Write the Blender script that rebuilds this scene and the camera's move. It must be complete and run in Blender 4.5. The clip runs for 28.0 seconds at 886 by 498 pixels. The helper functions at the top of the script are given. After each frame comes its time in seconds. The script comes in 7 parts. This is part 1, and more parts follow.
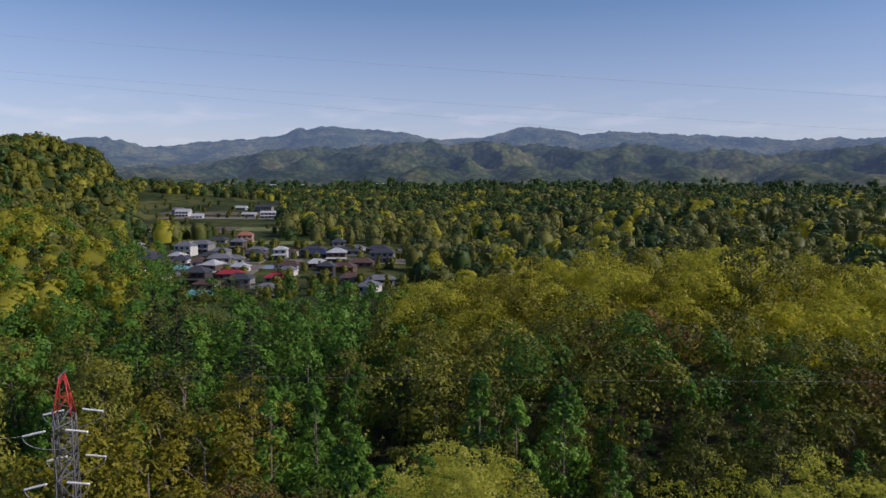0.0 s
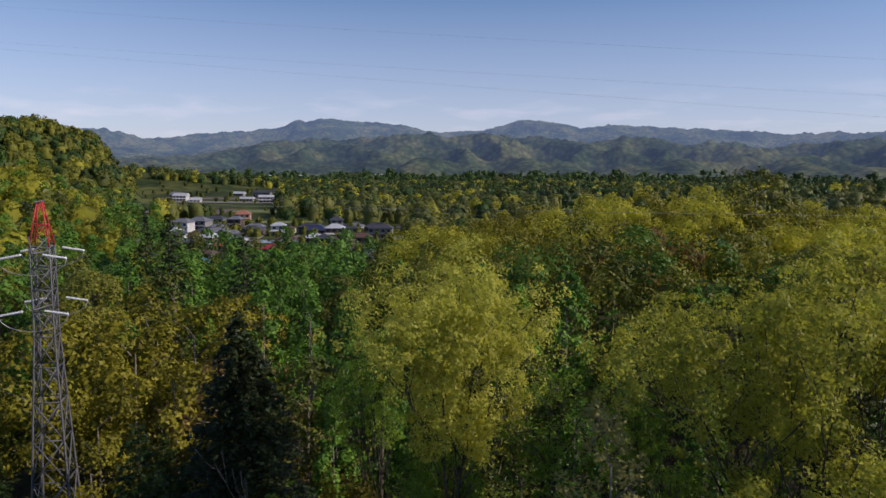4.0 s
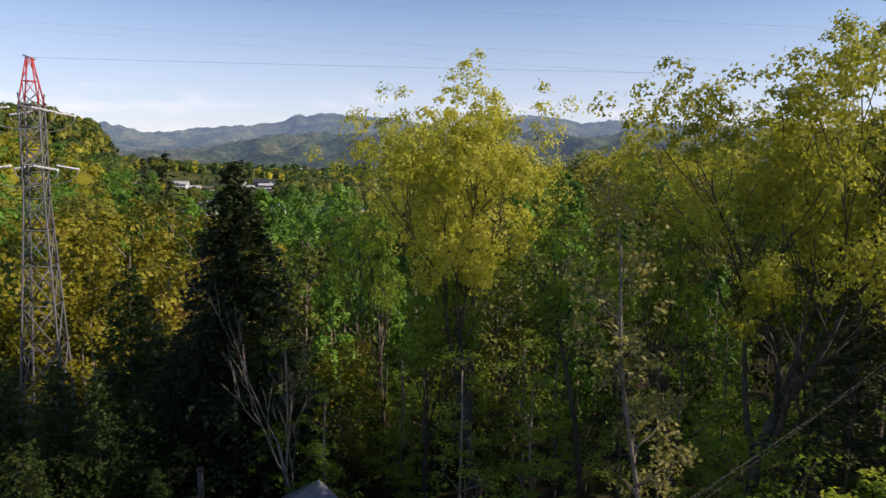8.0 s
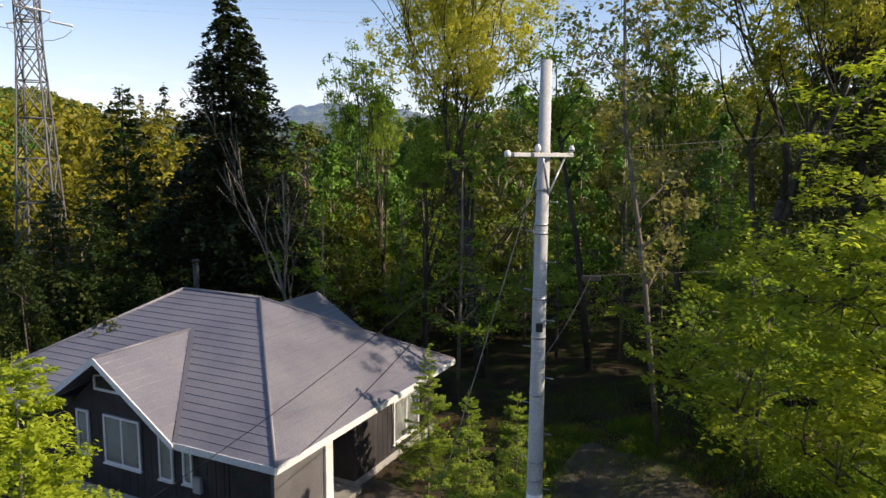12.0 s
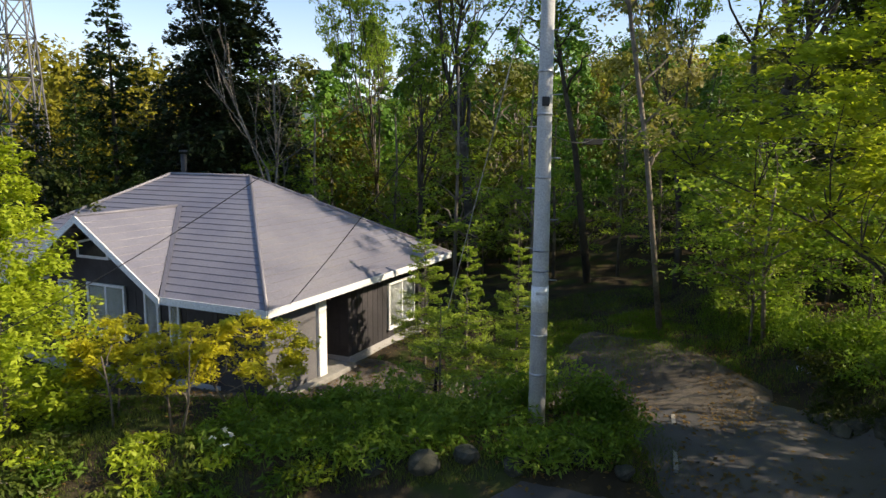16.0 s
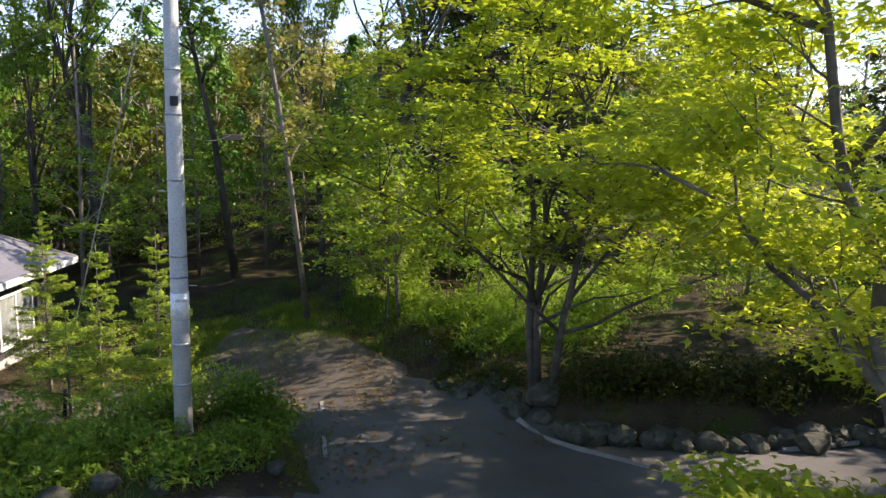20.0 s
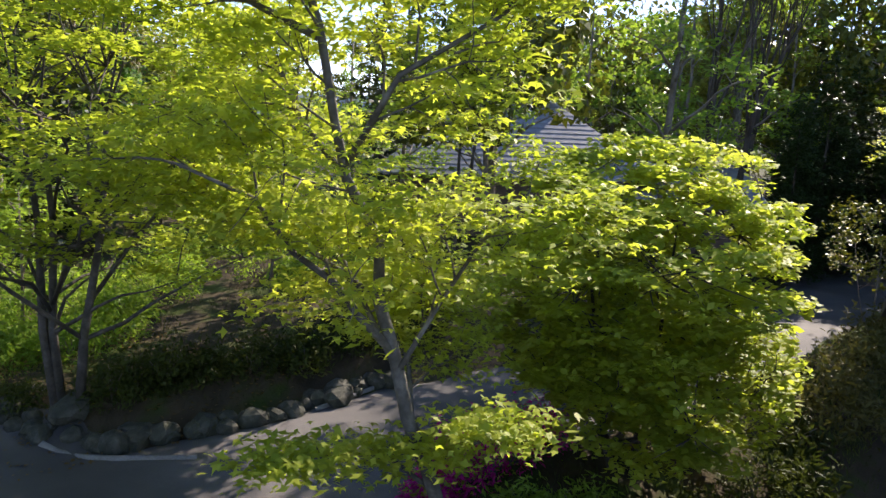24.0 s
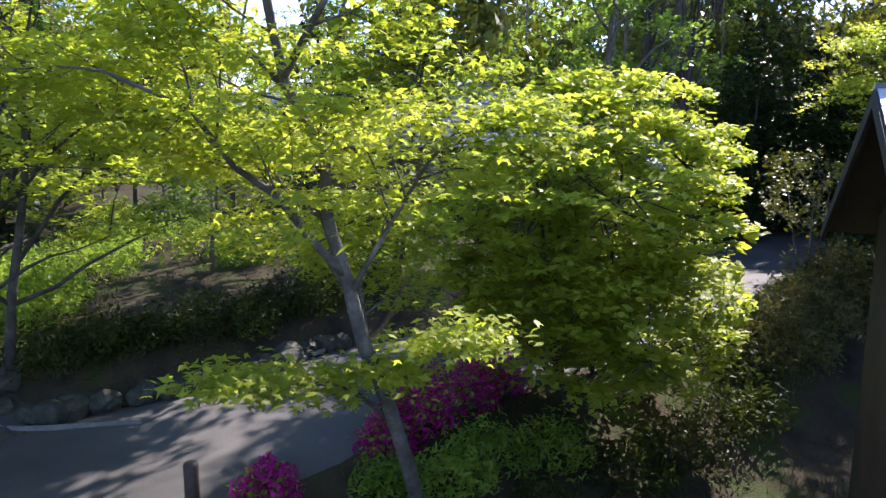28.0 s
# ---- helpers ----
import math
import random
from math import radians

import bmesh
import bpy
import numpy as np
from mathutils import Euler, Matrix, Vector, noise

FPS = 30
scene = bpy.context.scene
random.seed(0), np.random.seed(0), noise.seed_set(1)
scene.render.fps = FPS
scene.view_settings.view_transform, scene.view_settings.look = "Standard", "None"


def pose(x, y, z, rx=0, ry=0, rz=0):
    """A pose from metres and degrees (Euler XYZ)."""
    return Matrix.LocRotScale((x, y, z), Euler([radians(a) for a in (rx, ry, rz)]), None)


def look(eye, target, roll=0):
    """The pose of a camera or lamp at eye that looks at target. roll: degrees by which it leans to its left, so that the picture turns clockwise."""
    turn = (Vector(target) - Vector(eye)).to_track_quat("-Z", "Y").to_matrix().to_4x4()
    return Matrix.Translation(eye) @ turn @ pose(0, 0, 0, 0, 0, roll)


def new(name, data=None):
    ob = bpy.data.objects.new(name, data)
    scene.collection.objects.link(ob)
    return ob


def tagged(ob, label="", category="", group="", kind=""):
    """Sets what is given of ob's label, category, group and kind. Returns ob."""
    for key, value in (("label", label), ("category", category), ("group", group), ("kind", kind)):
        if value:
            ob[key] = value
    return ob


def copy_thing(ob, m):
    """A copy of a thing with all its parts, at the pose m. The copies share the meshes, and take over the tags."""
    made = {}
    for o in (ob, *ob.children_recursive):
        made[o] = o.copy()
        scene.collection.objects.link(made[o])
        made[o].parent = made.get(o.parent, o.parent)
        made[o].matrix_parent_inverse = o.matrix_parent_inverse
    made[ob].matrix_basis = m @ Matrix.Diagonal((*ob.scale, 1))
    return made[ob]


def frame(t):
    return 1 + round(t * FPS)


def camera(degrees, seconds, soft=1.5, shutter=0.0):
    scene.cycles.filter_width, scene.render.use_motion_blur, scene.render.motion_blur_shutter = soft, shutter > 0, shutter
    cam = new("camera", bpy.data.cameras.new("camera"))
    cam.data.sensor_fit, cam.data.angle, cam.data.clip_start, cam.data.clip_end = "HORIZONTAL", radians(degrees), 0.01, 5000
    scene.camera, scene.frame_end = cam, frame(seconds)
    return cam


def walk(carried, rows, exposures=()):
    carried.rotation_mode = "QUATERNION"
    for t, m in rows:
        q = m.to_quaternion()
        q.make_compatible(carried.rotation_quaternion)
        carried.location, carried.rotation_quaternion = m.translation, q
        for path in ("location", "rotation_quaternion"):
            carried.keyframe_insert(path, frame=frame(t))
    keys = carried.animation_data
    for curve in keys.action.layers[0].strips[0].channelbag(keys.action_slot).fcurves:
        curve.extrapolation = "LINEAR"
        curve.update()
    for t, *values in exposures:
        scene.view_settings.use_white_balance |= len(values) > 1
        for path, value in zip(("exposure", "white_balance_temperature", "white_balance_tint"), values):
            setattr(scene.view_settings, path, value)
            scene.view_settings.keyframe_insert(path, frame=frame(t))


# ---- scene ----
cam = camera(64.4, 28.0, soft=1.5)
PATH = [
    (0, (0.12, -0.9, 33.449), (-0.026, 1.083, 33.234), 0.3),
    (0.5, (0.115, -0.77, 32.224), (-0.03, 1.213, 32.008), 0.3),
    (1, (0.11, -0.64, 30.928), (-0.035, 1.343, 30.709), 0.3),
    (1.5, (0.105, -0.51, 29.659), (-0.04, 1.473, 29.439), 0.4),
    (2, (0.1, -0.38, 28.488), (-0.044, 1.602, 28.267), 0.4),
    (2.5, (0.095, -0.25, 27.25), (-0.049, 1.732, 27.027), 0.4),
    (3, (0.09, -0.12, 26.008), (-0.053, 1.862, 25.783), 0.6),
    (3.5, (0.085, 0.01, 24.832), (-0.057, 1.992, 24.605), 0.6),
    (5.5, (0.064, 0.558, 20.904), (-0.079, 2.538, 20.665), 0.3),
    (6, (0.077, 0.499, 19.918), (-0.065, 2.48, 19.679), 0.4),
    (6.5, (0.098, 0.479, 18.973), (-0.043, 2.46, 18.733), 0.5),
    (7, (0.129, 0.453, 18.045), (-0.013, 2.433, 17.807), 0.6),
    (7.5, (0.13, 0.448, 17.204), (-0.012, 2.429, 16.963), 0.7),
    (8, (0.071, 0.441, 16.328), (-0.071, 2.421, 16.087), 0.7),
    (8.5, (0.103, 0.341, 15.519), (-0.039, 2.322, 15.277), 0.7),
    (9, (0.066, 0.163, 14.72), (-0.073, 2.143, 14.474), 0.6),
    (9.5, (0.097, 0.122, 13.726), (-0.045, 2.102, 13.48), 0.5),
    (10, (0.171, 0.146, 12.727), (0.026, 2.125, 12.476), 0.2),
    (10.5, (0.183, 0.085, 11.714), (0.038, 2.063, 11.462), 0.3),
    (11, (0.2, 0.122, 10.695), (0.054, 2.099, 10.437), 0.3),
    (11.5, (0.227, 0.109, 9.668), (0.079, 2.086, 9.404), 0.3),
    (12, (0.247, 0.072, 8.633), (0.101, 2.048, 8.367), 0.4),
    (12.5, (0.296, 0.098, 7.624), (0.149, 2.074, 7.352), 0.3),
    (13, (0.316, 0.076, 6.642), (0.169, 2.051, 6.367), 0.3),
    (13.5, (0.341, 0.139, 5.735), (0.19, 2.114, 5.454), 0.1),
    (15.5, (0.067, 0.246, 4.913), (-0.083, 2.219, 4.624), 0.4),
    (16, (0.109, 0.265, 4.917), (-0.014, 2.24, 4.625), 0.4),
    (16.5, (0.157, 0.294, 4.943), (0.139, 2.272, 4.646), 0.4),
    (17, (0.181, 0.285, 4.973), (0.226, 2.262, 4.674), 0.6),
    (17.5, (0.214, 0.249, 5.035), (0.34, 2.222, 4.73), 0.7),
    (18, (0.221, 0.195, 5.069), (0.473, 2.155, 4.761), 0.8),
    (18.5, (0.229, 0.179, 5.065), (0.623, 2.116, 4.758), 1.0),
    (19, (0.199, 0.125, 5.027), (0.756, 2.022, 4.728), 1.3),
    (19.5, (0.275, 0.088, 5.127), (0.964, 1.94, 4.819), 1.3),
    (20, (0.246, 0.077, 5.164), (1.07, 1.873, 4.854), 1.5),
    (20.5, (0.251, 0.086, 5.213), (1.198, 1.819, 4.896), 1.4),
    (21, (0.254, 0.056, 5.196), (1.337, 1.708, 4.882), 1.6),
    (21.5, (0.227, 0.055, 5.211), (1.449, 1.607, 4.897), 1.8),
    (23.5, (0.193, 0.065, 5.308), (1.86, 1.122, 4.984), 2.2),
    (24, (0.197, 0.068, 5.318), (1.946, 0.982, 4.994), 2.3),
    (24.5, (0.162, 0.044, 5.302), (1.979, 0.816, 4.986), 2.1),
    (25, (0.139, 0.04, 5.279), (1.97, 0.782, 4.972), 1.8),
    (25.5, (0.138, 0.051, 5.287), (1.967, 0.8, 4.981), 1.6),
    (26, (0.142, 0.071, 5.281), (1.969, 0.825, 4.975), 1.5),
    (26.5, (0.157, 0.1, 5.263), (1.983, 0.858, 4.958), 1.3),
    (27, (0.181, 0.103, 5.082), (2.003, 0.867, 4.773), 0.9),
    (27.5, (0.22, 0.157, 4.726), (2.04, 0.921, 4.404), 0.7),
    (28, (0.252, 0.16, 4.384), (2.068, 0.93, 4.049), 0.4),
]
EXPOSURES = [(0, -0.62, 6350, 21), (6, -0.32, 6750, 21), (8, 0.0, 7200, 20), (11, 0.3, 7500, 17), (13.5, 0.4, 7400, 14), (16, 0.62, 7500, 12), (19, 1.05, 7300, 17), (21, 1.32, 7200, 18), (25, 1.18, 6500, 20), (28, 1.45, 6100, 23)]
walk(cam, [(t, look(eye, target, roll)) for t, eye, target, roll in PATH], EXPOSURES)

# ---- sky and sun ----
SUN_AZ, SUN_EL = 97.0, 34.0          # degrees clockwise from +y, and above the horizon
world = bpy.data.worlds.new("sky")
scene.world = world
world.use_nodes = True
wn = world.node_tree
wn.nodes.clear()
sky = wn.nodes.new("ShaderNodeTexSky")
sky.sky_type = 'NISHITA'
sky.sun_disc = False
sky.sun_elevation, sky.sun_rotation = radians(SUN_EL), radians(SUN_AZ)
sky.altitude, sky.air_density, sky.dust_density, sky.ozone_density = 700, 1.0, 0.15, 4.5
wbg = wn.nodes.new("ShaderNodeBackground")
wbg.inputs["Strength"].default_value = 0.15
wout = wn.nodes.new("ShaderNodeOutputWorld")
# low thin cloud bank
wtc = wn.nodes.new("ShaderNodeTexCoord")
wmap = wn.nodes.new("ShaderNodeMapping")
wmap.inputs["Scale"].default_value = (5.0, 5.0, 22.0)
wno = wn.nodes.new("ShaderNodeTexNoise")
wno.inputs["Scale"].default_value, wno.inputs["Detail"].default_value = 1.6, 6.0
wr = wn.nodes.new("ShaderNodeMapRange")
wr.inputs[1].default_value, wr.inputs[2].default_value = 0.52, 0.72
wsep = wn.nodes.new("ShaderNodeSeparateXYZ")
wlo = wn.nodes.new("ShaderNodeMapRange")
wlo.inputs[1].default_value, wlo.inputs[2].default_value, wlo.inputs[3].default_value, wlo.inputs[4].default_value = 0.075, 0.115, 1.0, 0.0
wmul = wn.nodes.new("ShaderNodeMath")
wmul.operation = 'MULTIPLY'
wmul2 = wn.nodes.new("ShaderNodeMath")
wmul2.operation, wmul2.inputs[1].default_value = 'MULTIPLY', 0.4
wmix = wn.nodes.new("ShaderNodeMixRGB")
wmix.inputs[2].default_value = (7.6, 7.6, 8.3, 1)
L = wn.links.new
L(wtc.outputs["Generated"], wmap.inputs[0])
L(wmap.outputs[0], wno.inputs[0])
L(wno.outputs[0], wr.inputs[0])
L(wtc.outputs["Generated"], wsep.inputs[0])
L(wsep.outputs[2], wlo.inputs[0])
L(wr.outputs[0], wmul.inputs[0])
L(wlo.outputs[0], wmul.inputs[1])
L(wmul.outputs[0], wmul2.inputs[0])
L(wmul2.outputs[0], wmix.inputs[0])
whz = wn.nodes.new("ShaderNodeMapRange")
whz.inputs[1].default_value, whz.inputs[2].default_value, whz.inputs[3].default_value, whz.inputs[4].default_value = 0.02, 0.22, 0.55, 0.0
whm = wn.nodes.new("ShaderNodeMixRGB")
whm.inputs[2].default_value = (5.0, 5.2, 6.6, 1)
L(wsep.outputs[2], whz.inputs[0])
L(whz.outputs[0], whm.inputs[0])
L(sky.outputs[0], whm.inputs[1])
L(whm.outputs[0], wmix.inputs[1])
L(wmix.outputs[0], wbg.inputs[0])
L(wbg.outputs[0], wout.inputs[0])

sun_data = bpy.data.lights.new("sun", 'SUN')
sun_data.energy, sun_data.angle, sun_data.color = 5.0, radians(0.53), (1.0, 0.92, 0.78)
sun = new("sun", sun_data)
sun_way = Vector((math.sin(radians(SUN_AZ)) * math.cos(radians(SUN_EL)), math.cos(radians(SUN_AZ)) * math.cos(radians(SUN_EL)), math.sin(radians(SUN_EL))))
sun.matrix_world = look(sun_way * 200, (0, 0, 0))


# ---- materials ----
def nodes_of(name):
    m = bpy.data.materials.new(name)
    m.use_nodes = True
    nt = m.node_tree
    return m, nt, nt.nodes["Principled BSDF"], nt.nodes["Material Output"]


def noise_node(nt, scale, detail=4.0, coords="Object", rough=0.55):
    tc = nt.nodes.new("ShaderNodeTexCoord")
    n = nt.nodes.new("ShaderNodeTexNoise")
    n.inputs["Scale"].default_value, n.inputs["Detail"].default_value, n.inputs["Roughness"].default_value = scale, detail, rough
    if coords == "World":
        g = nt.nodes.new("ShaderNodeNewGeometry")
        nt.links.new(g.outputs["Position"], n.inputs["Vector"])
    else:
        nt.links.new(tc.outputs[coords], n.inputs["Vector"])
    return n


def ramp_node(nt, stops):
    r = nt.nodes.new("ShaderNodeValToRGB")
    els = r.color_ramp.elements
    while len(els) < len(stops):
        els.new(0.5)
    for e, (p, c) in zip(els, stops):
        e.position, e.color = p, (*c, 1)
    return r


def mix_node(nt, kind, fac, a, b):
    m = nt.nodes.new("ShaderNodeMixRGB")
    m.blend_type = kind
    for s, v in zip(m.inputs, (fac, a, b)):
        if isinstance(v, bpy.types.NodeSocket):
            nt.links.new(v, s)
        elif isinstance(v, tuple):
            s.default_value = (*v, 1)
        else:
            s.default_value = v
    return m


def rough_mat(name, colours, scale=1.0, fine=20.0, rough=0.85, bump=0.3, metal=0.0, coords="Object", dist=0.02):
    """A surface with broad patches from the colours, fine grain and relief."""
    m, nt, bs, out = nodes_of(name)
    a = noise_node(nt, scale, 5, coords)
    b = noise_node(nt, fine, 4, coords)
    n = len(colours)
    r = ramp_node(nt, [(0.3 + 0.4 * i / max(1, n - 1), c) for i, c in enumerate(colours)])
    nt.links.new(a.outputs[0], r.inputs[0])
    g = ramp_node(nt, [(0.3, (0.72, 0.72, 0.72)), (0.7, (1.15, 1.15, 1.15))])
    nt.links.new(b.outputs[0], g.inputs[0])
    x = mix_node(nt, 'MULTIPLY', 1.0, r.outputs[0], g.outputs[0])
    nt.links.new(x.outputs[0], bs.inputs["Base Color"])
    bs.inputs["Roughness"].default_value, bs.inputs["Metallic"].default_value = rough, metal
    if bump:
        bp = nt.nodes.new("ShaderNodeBump")
        bp.inputs["Strength"].default_value, bp.inputs["Distance"].default_value = bump, dist
        nt.links.new(b.outputs[0], bp.inputs["Height"])
        nt.links.new(bp.outputs[0], bs.inputs["Normal"])
    return m


def leaf_mat(name, dark, mid, light, through_light=0.45, patch=0.15, gloss=0.18):
    """Leaves: colour by leaf and by spray, light that passes through them, a little sheen."""
    m, nt, bs, out = nodes_of(name)
    geo = nt.nodes.new("ShaderNodeNewGeometry")
    info = nt.nodes.new("ShaderNodeObjectInfo")
    big = noise_node(nt, patch, 3, "World")
    r1 = ramp_node(nt, [(0.0, dark), (0.5, mid), (1.0, light)])

    def madd(v, k, c):
        q = nt.nodes.new("ShaderNodeMath")
        q.operation = 'MULTIPLY_ADD'
        nt.links.new(v, q.inputs[0])
        q.inputs[1].default_value = k
        if isinstance(c, float):
            q.inputs[2].default_value = c
        else:
            nt.links.new(c, q.inputs[2])
        return q.outputs[0]

    q = madd(geo.outputs["Random Per Island"], 0.3, -0.52)
    q = madd(info.outputs["Random"], 0.34, q)
    q = madd(big.outputs[0], 1.4, q)
    nt.links.new(q, r1.inputs[0])
    bs.inputs["Roughness"].default_value = 0.5
    bs.inputs["Specular IOR Level"].default_value = gloss
    nt.links.new(r1.outputs[0], bs.inputs["Base Color"])
    tr = nt.nodes.new("ShaderNodeBsdfTranslucent")
    tint = mix_node(nt, 'MULTIPLY', 1.0, r1.outputs[0], (1.15, 1.15, 0.65))
    nt.links.new(tint.outputs[0], tr.inputs["Color"])
    mx = nt.nodes.new("ShaderNodeMixShader")
    mx.inputs[0].default_value = through_light
    nt.links.new(bs.outputs[0], mx.inputs[1])
    nt.links.new(tr.outputs[0], mx.inputs[2])
    nt.links.new(mx.outputs[0], out.inputs["Surface"])
    return m


OAK_LEAF = leaf_mat("young_oak_leaves", (0.06, 0.068, 0.01), (0.19, 0.195, 0.026), (0.36, 0.34, 0.055), 0.25)
TALL_OAK_LEAF = leaf_mat("tall_oak_young_leaves", (0.26, 0.265, 0.04), (0.44, 0.435, 0.075), (0.62, 0.59, 0.13), 0.55)
FAR_LEAF = leaf_mat("far_spring_leaves", (0.055, 0.07, 0.015), (0.115, 0.13, 0.028), (0.21, 0.205, 0.045), 0.2, 0.02)
FAR_GREEN = leaf_mat("far_green_leaves", (0.028, 0.055, 0.012), (0.05, 0.092, 0.02), (0.09, 0.14, 0.03), 0.2, 0.02)
# darker copy of the undergrowth greens: shade is put into the leaf colour
SHADE_LEAF = leaf_mat("shade_toned_leaves", (0.025, 0.035, 0.01), (0.045, 0.06, 0.014), (0.08, 0.1, 0.022), 0.35, 0.4, 0.08)
CEDAR_LEAF = leaf_mat("dull_green_cedar_sprays", (0.018, 0.036, 0.011), (0.04, 0.072, 0.017), (0.075, 0.115, 0.027), 0.25, 0.5)
SPRING_LEAF = leaf_mat("bright_spring_leaves", (0.2, 0.2, 0.022), (0.42, 0.4, 0.045), (0.62, 0.56, 0.085), 0.5, 0.1)
OLIVE_LEAF = leaf_mat("olive_spring_leaves", (0.028, 0.036, 0.007), (0.1, 0.115, 0.016), (0.23, 0.225, 0.034), 0.22)
GOLD_LEAF = leaf_mat("golden_spring_leaves", (0.075, 0.07, 0.008), (0.2, 0.18, 0.014), (0.37, 0.33, 0.036), 0.25)
BROWN_LEAF = leaf_mat("brown_budding_twigs", (0.08, 0.05, 0.017), (0.16, 0.1, 0.03), (0.24, 0.155, 0.045), 0.3)
LARCH_LEAF = leaf_mat("larch_needles", (0.018, 0.05, 0.008), (0.08, 0.18, 0.021), (0.19, 0.35, 0.042), 0.2)
DARK_LEAF = leaf_mat("dark_conifer_needles", (0.02, 0.032, 0.015), (0.04, 0.058, 0.022), (0.075, 0.09, 0.032), 0.15)
MAPLE_LEAF = leaf_mat("fresh_maple_leaves", (0.2, 0.26, 0.03), (0.37, 0.44, 0.055), (0.55, 0.58, 0.1), 0.64, 0.5)
GREEN_LEAF = leaf_mat("green_undergrowth_leaves", (0.12, 0.2, 0.03), (0.22, 0.33, 0.05), (0.36, 0.46, 0.08), 0.62, 0.4)
CYPRESS_LEAF = leaf_mat("yellow_green_cypress_sprays", (0.2, 0.28, 0.025), (0.36, 0.44, 0.04), (0.5, 0.56, 0.07), 0.45, 0.6)
YEW_LEAF = leaf_mat("golden_yew_shoots", (0.26, 0.27, 0.02), (0.46, 0.43, 0.03), (0.62, 0.55, 0.06), 0.45, 0.8)
FIR_LEAF = leaf_mat("young_fir_needles", (0.16, 0.24, 0.03), (0.3, 0.4, 0.055), (0.46, 0.54, 0.11), 0.4, 1.0)
PALE_LEAF = leaf_mat("pale_silvery_buds", (0.2, 0.19, 0.06), (0.3, 0.28, 0.10), (0.42, 0.38, 0.16), 0.4)
BUSH_LEAF = leaf_mat("bush_leaves", (0.08, 0.15, 0.018), (0.15, 0.25, 0.03), (0.28, 0.37, 0.06), 0.5, 0.8)
HEDGE_LEAF = leaf_mat("brown_green_hedge_leaves", (0.06, 0.06, 0.02), (0.12, 0.11, 0.035), (0.19, 0.18, 0.06), 0.3, 0.8, 0.05)
AZALEA = leaf_mat("magenta_azalea_flowers", (0.32, 0.012, 0.15), (0.5, 0.02, 0.26), (0.62, 0.06, 0.38), 0.4, 2.0)
WHITE_PETAL = leaf_mat("white_petals", (0.7, 0.7, 0.62), (0.8, 0.8, 0.72), (0.85, 0.85, 0.8), 0.3)
VIOLET_PETAL = leaf_mat("pale_violet_petals", (0.3, 0.3, 0.6), (0.42, 0.42, 0.7), (0.5, 0.5, 0.75), 0.3)
GRASS = leaf_mat("grass_blades", (0.06, 0.09, 0.016), (0.12, 0.16, 0.026), (0.2, 0.23, 0.05), 0.35, 0.7)
BARK = rough_mat("grey_brown_bark", [(0.09, 0.07, 0.05), (0.17, 0.14, 0.11), (0.26, 0.23, 0.19)], 1.2, 14, 0.9, 0.7)
DARK_BARK = rough_mat("dark_bark", [(0.035, 0.027, 0.02), (0.07, 0.055, 0.04), (0.11, 0.09, 0.07)], 1.2, 14, 0.9, 0.7)
ASPHALT = rough_mat("worn_asphalt", [(0.052, 0.049, 0.047), (0.082, 0.076, 0.073), (0.12, 0.11, 0.105)], 0.35, 60, 0.85, 0.35, coords="World", dist=0.01)
GRAVEL = rough_mat("grey_brown_gravel", [(0.12, 0.10, 0.085), (0.2, 0.175, 0.15), (0.27, 0.24, 0.205)], 0.5, 35, 0.9, 0.6, coords="World", dist=0.03)
MAPLE_BARK = rough_mat("dull_maple_bark", [(0.03, 0.025, 0.019), (0.062, 0.052, 0.04), (0.11, 0.096, 0.08)], 3.0, 16, 0.9, 0.7)
LANE_BARK = rough_mat("mottled_grey_maple_bark", [(0.05, 0.042, 0.033), (0.1, 0.086, 0.07), (0.19, 0.17, 0.145)], 3.0, 16, 0.9, 0.7)
YARD = rough_mat("leaf_strewn_yard_gravel", [(0.07, 0.055, 0.042), (0.13, 0.108, 0.088), (0.21, 0.18, 0.15)], 1.3, 40, 0.95, 0.8, coords="World", dist=0.03)
ROCK = rough_mat("dark_field_stone", [(0.02, 0.024, 0.014), (0.042, 0.043, 0.028), (0.085, 0.08, 0.062)], 1.6, 12, 0.85, 0.8)
CONCRETE = rough_mat("weathered_pole_concrete", [(0.36, 0.36, 0.355), (0.46, 0.46, 0.455), (0.54, 0.54, 0.53)], 0.9, 40, 0.75, 0.2)
KERB = rough_mat("pale_concrete_strip", [(0.2, 0.19, 0.17), (0.32, 0.305, 0.28)], 1.5, 30, 0.85, 0.3)
EDGE = rough_mat("dull_concrete_edge", [(0.13, 0.12, 0.11), (0.22, 0.21, 0.195)], 2.0, 30, 0.9, 0.3)
GALV = rough_mat("galvanised_steel", [(0.32, 0.33, 0.34), (0.46, 0.47, 0.48)], 2.0, 30, 0.45, 0.1, metal=0.6)
TOWER_STEEL = rough_mat("dull_tower_steel", [(0.13, 0.125, 0.125), (0.2, 0.195, 0.195)], 1.0, 12, 0.6, 0.1, metal=0.3)
RED_PAINT = rough_mat("red_tower_paint", [(0.5, 0.03, 0.025), (0.65, 0.06, 0.05)], 1.0, 12, 0.5, 0.05)
WHITE_PAINT = rough_mat("white_painted_trim", [(0.68, 0.68, 0.67), (0.8, 0.8, 0.79)], 1.0, 25, 0.55, 0.08)
CERAMIC = rough_mat("white_ceramic", [(0.75, 0.75, 0.73), (0.85, 0.85, 0.83)], 2, 20, 0.2, 0)
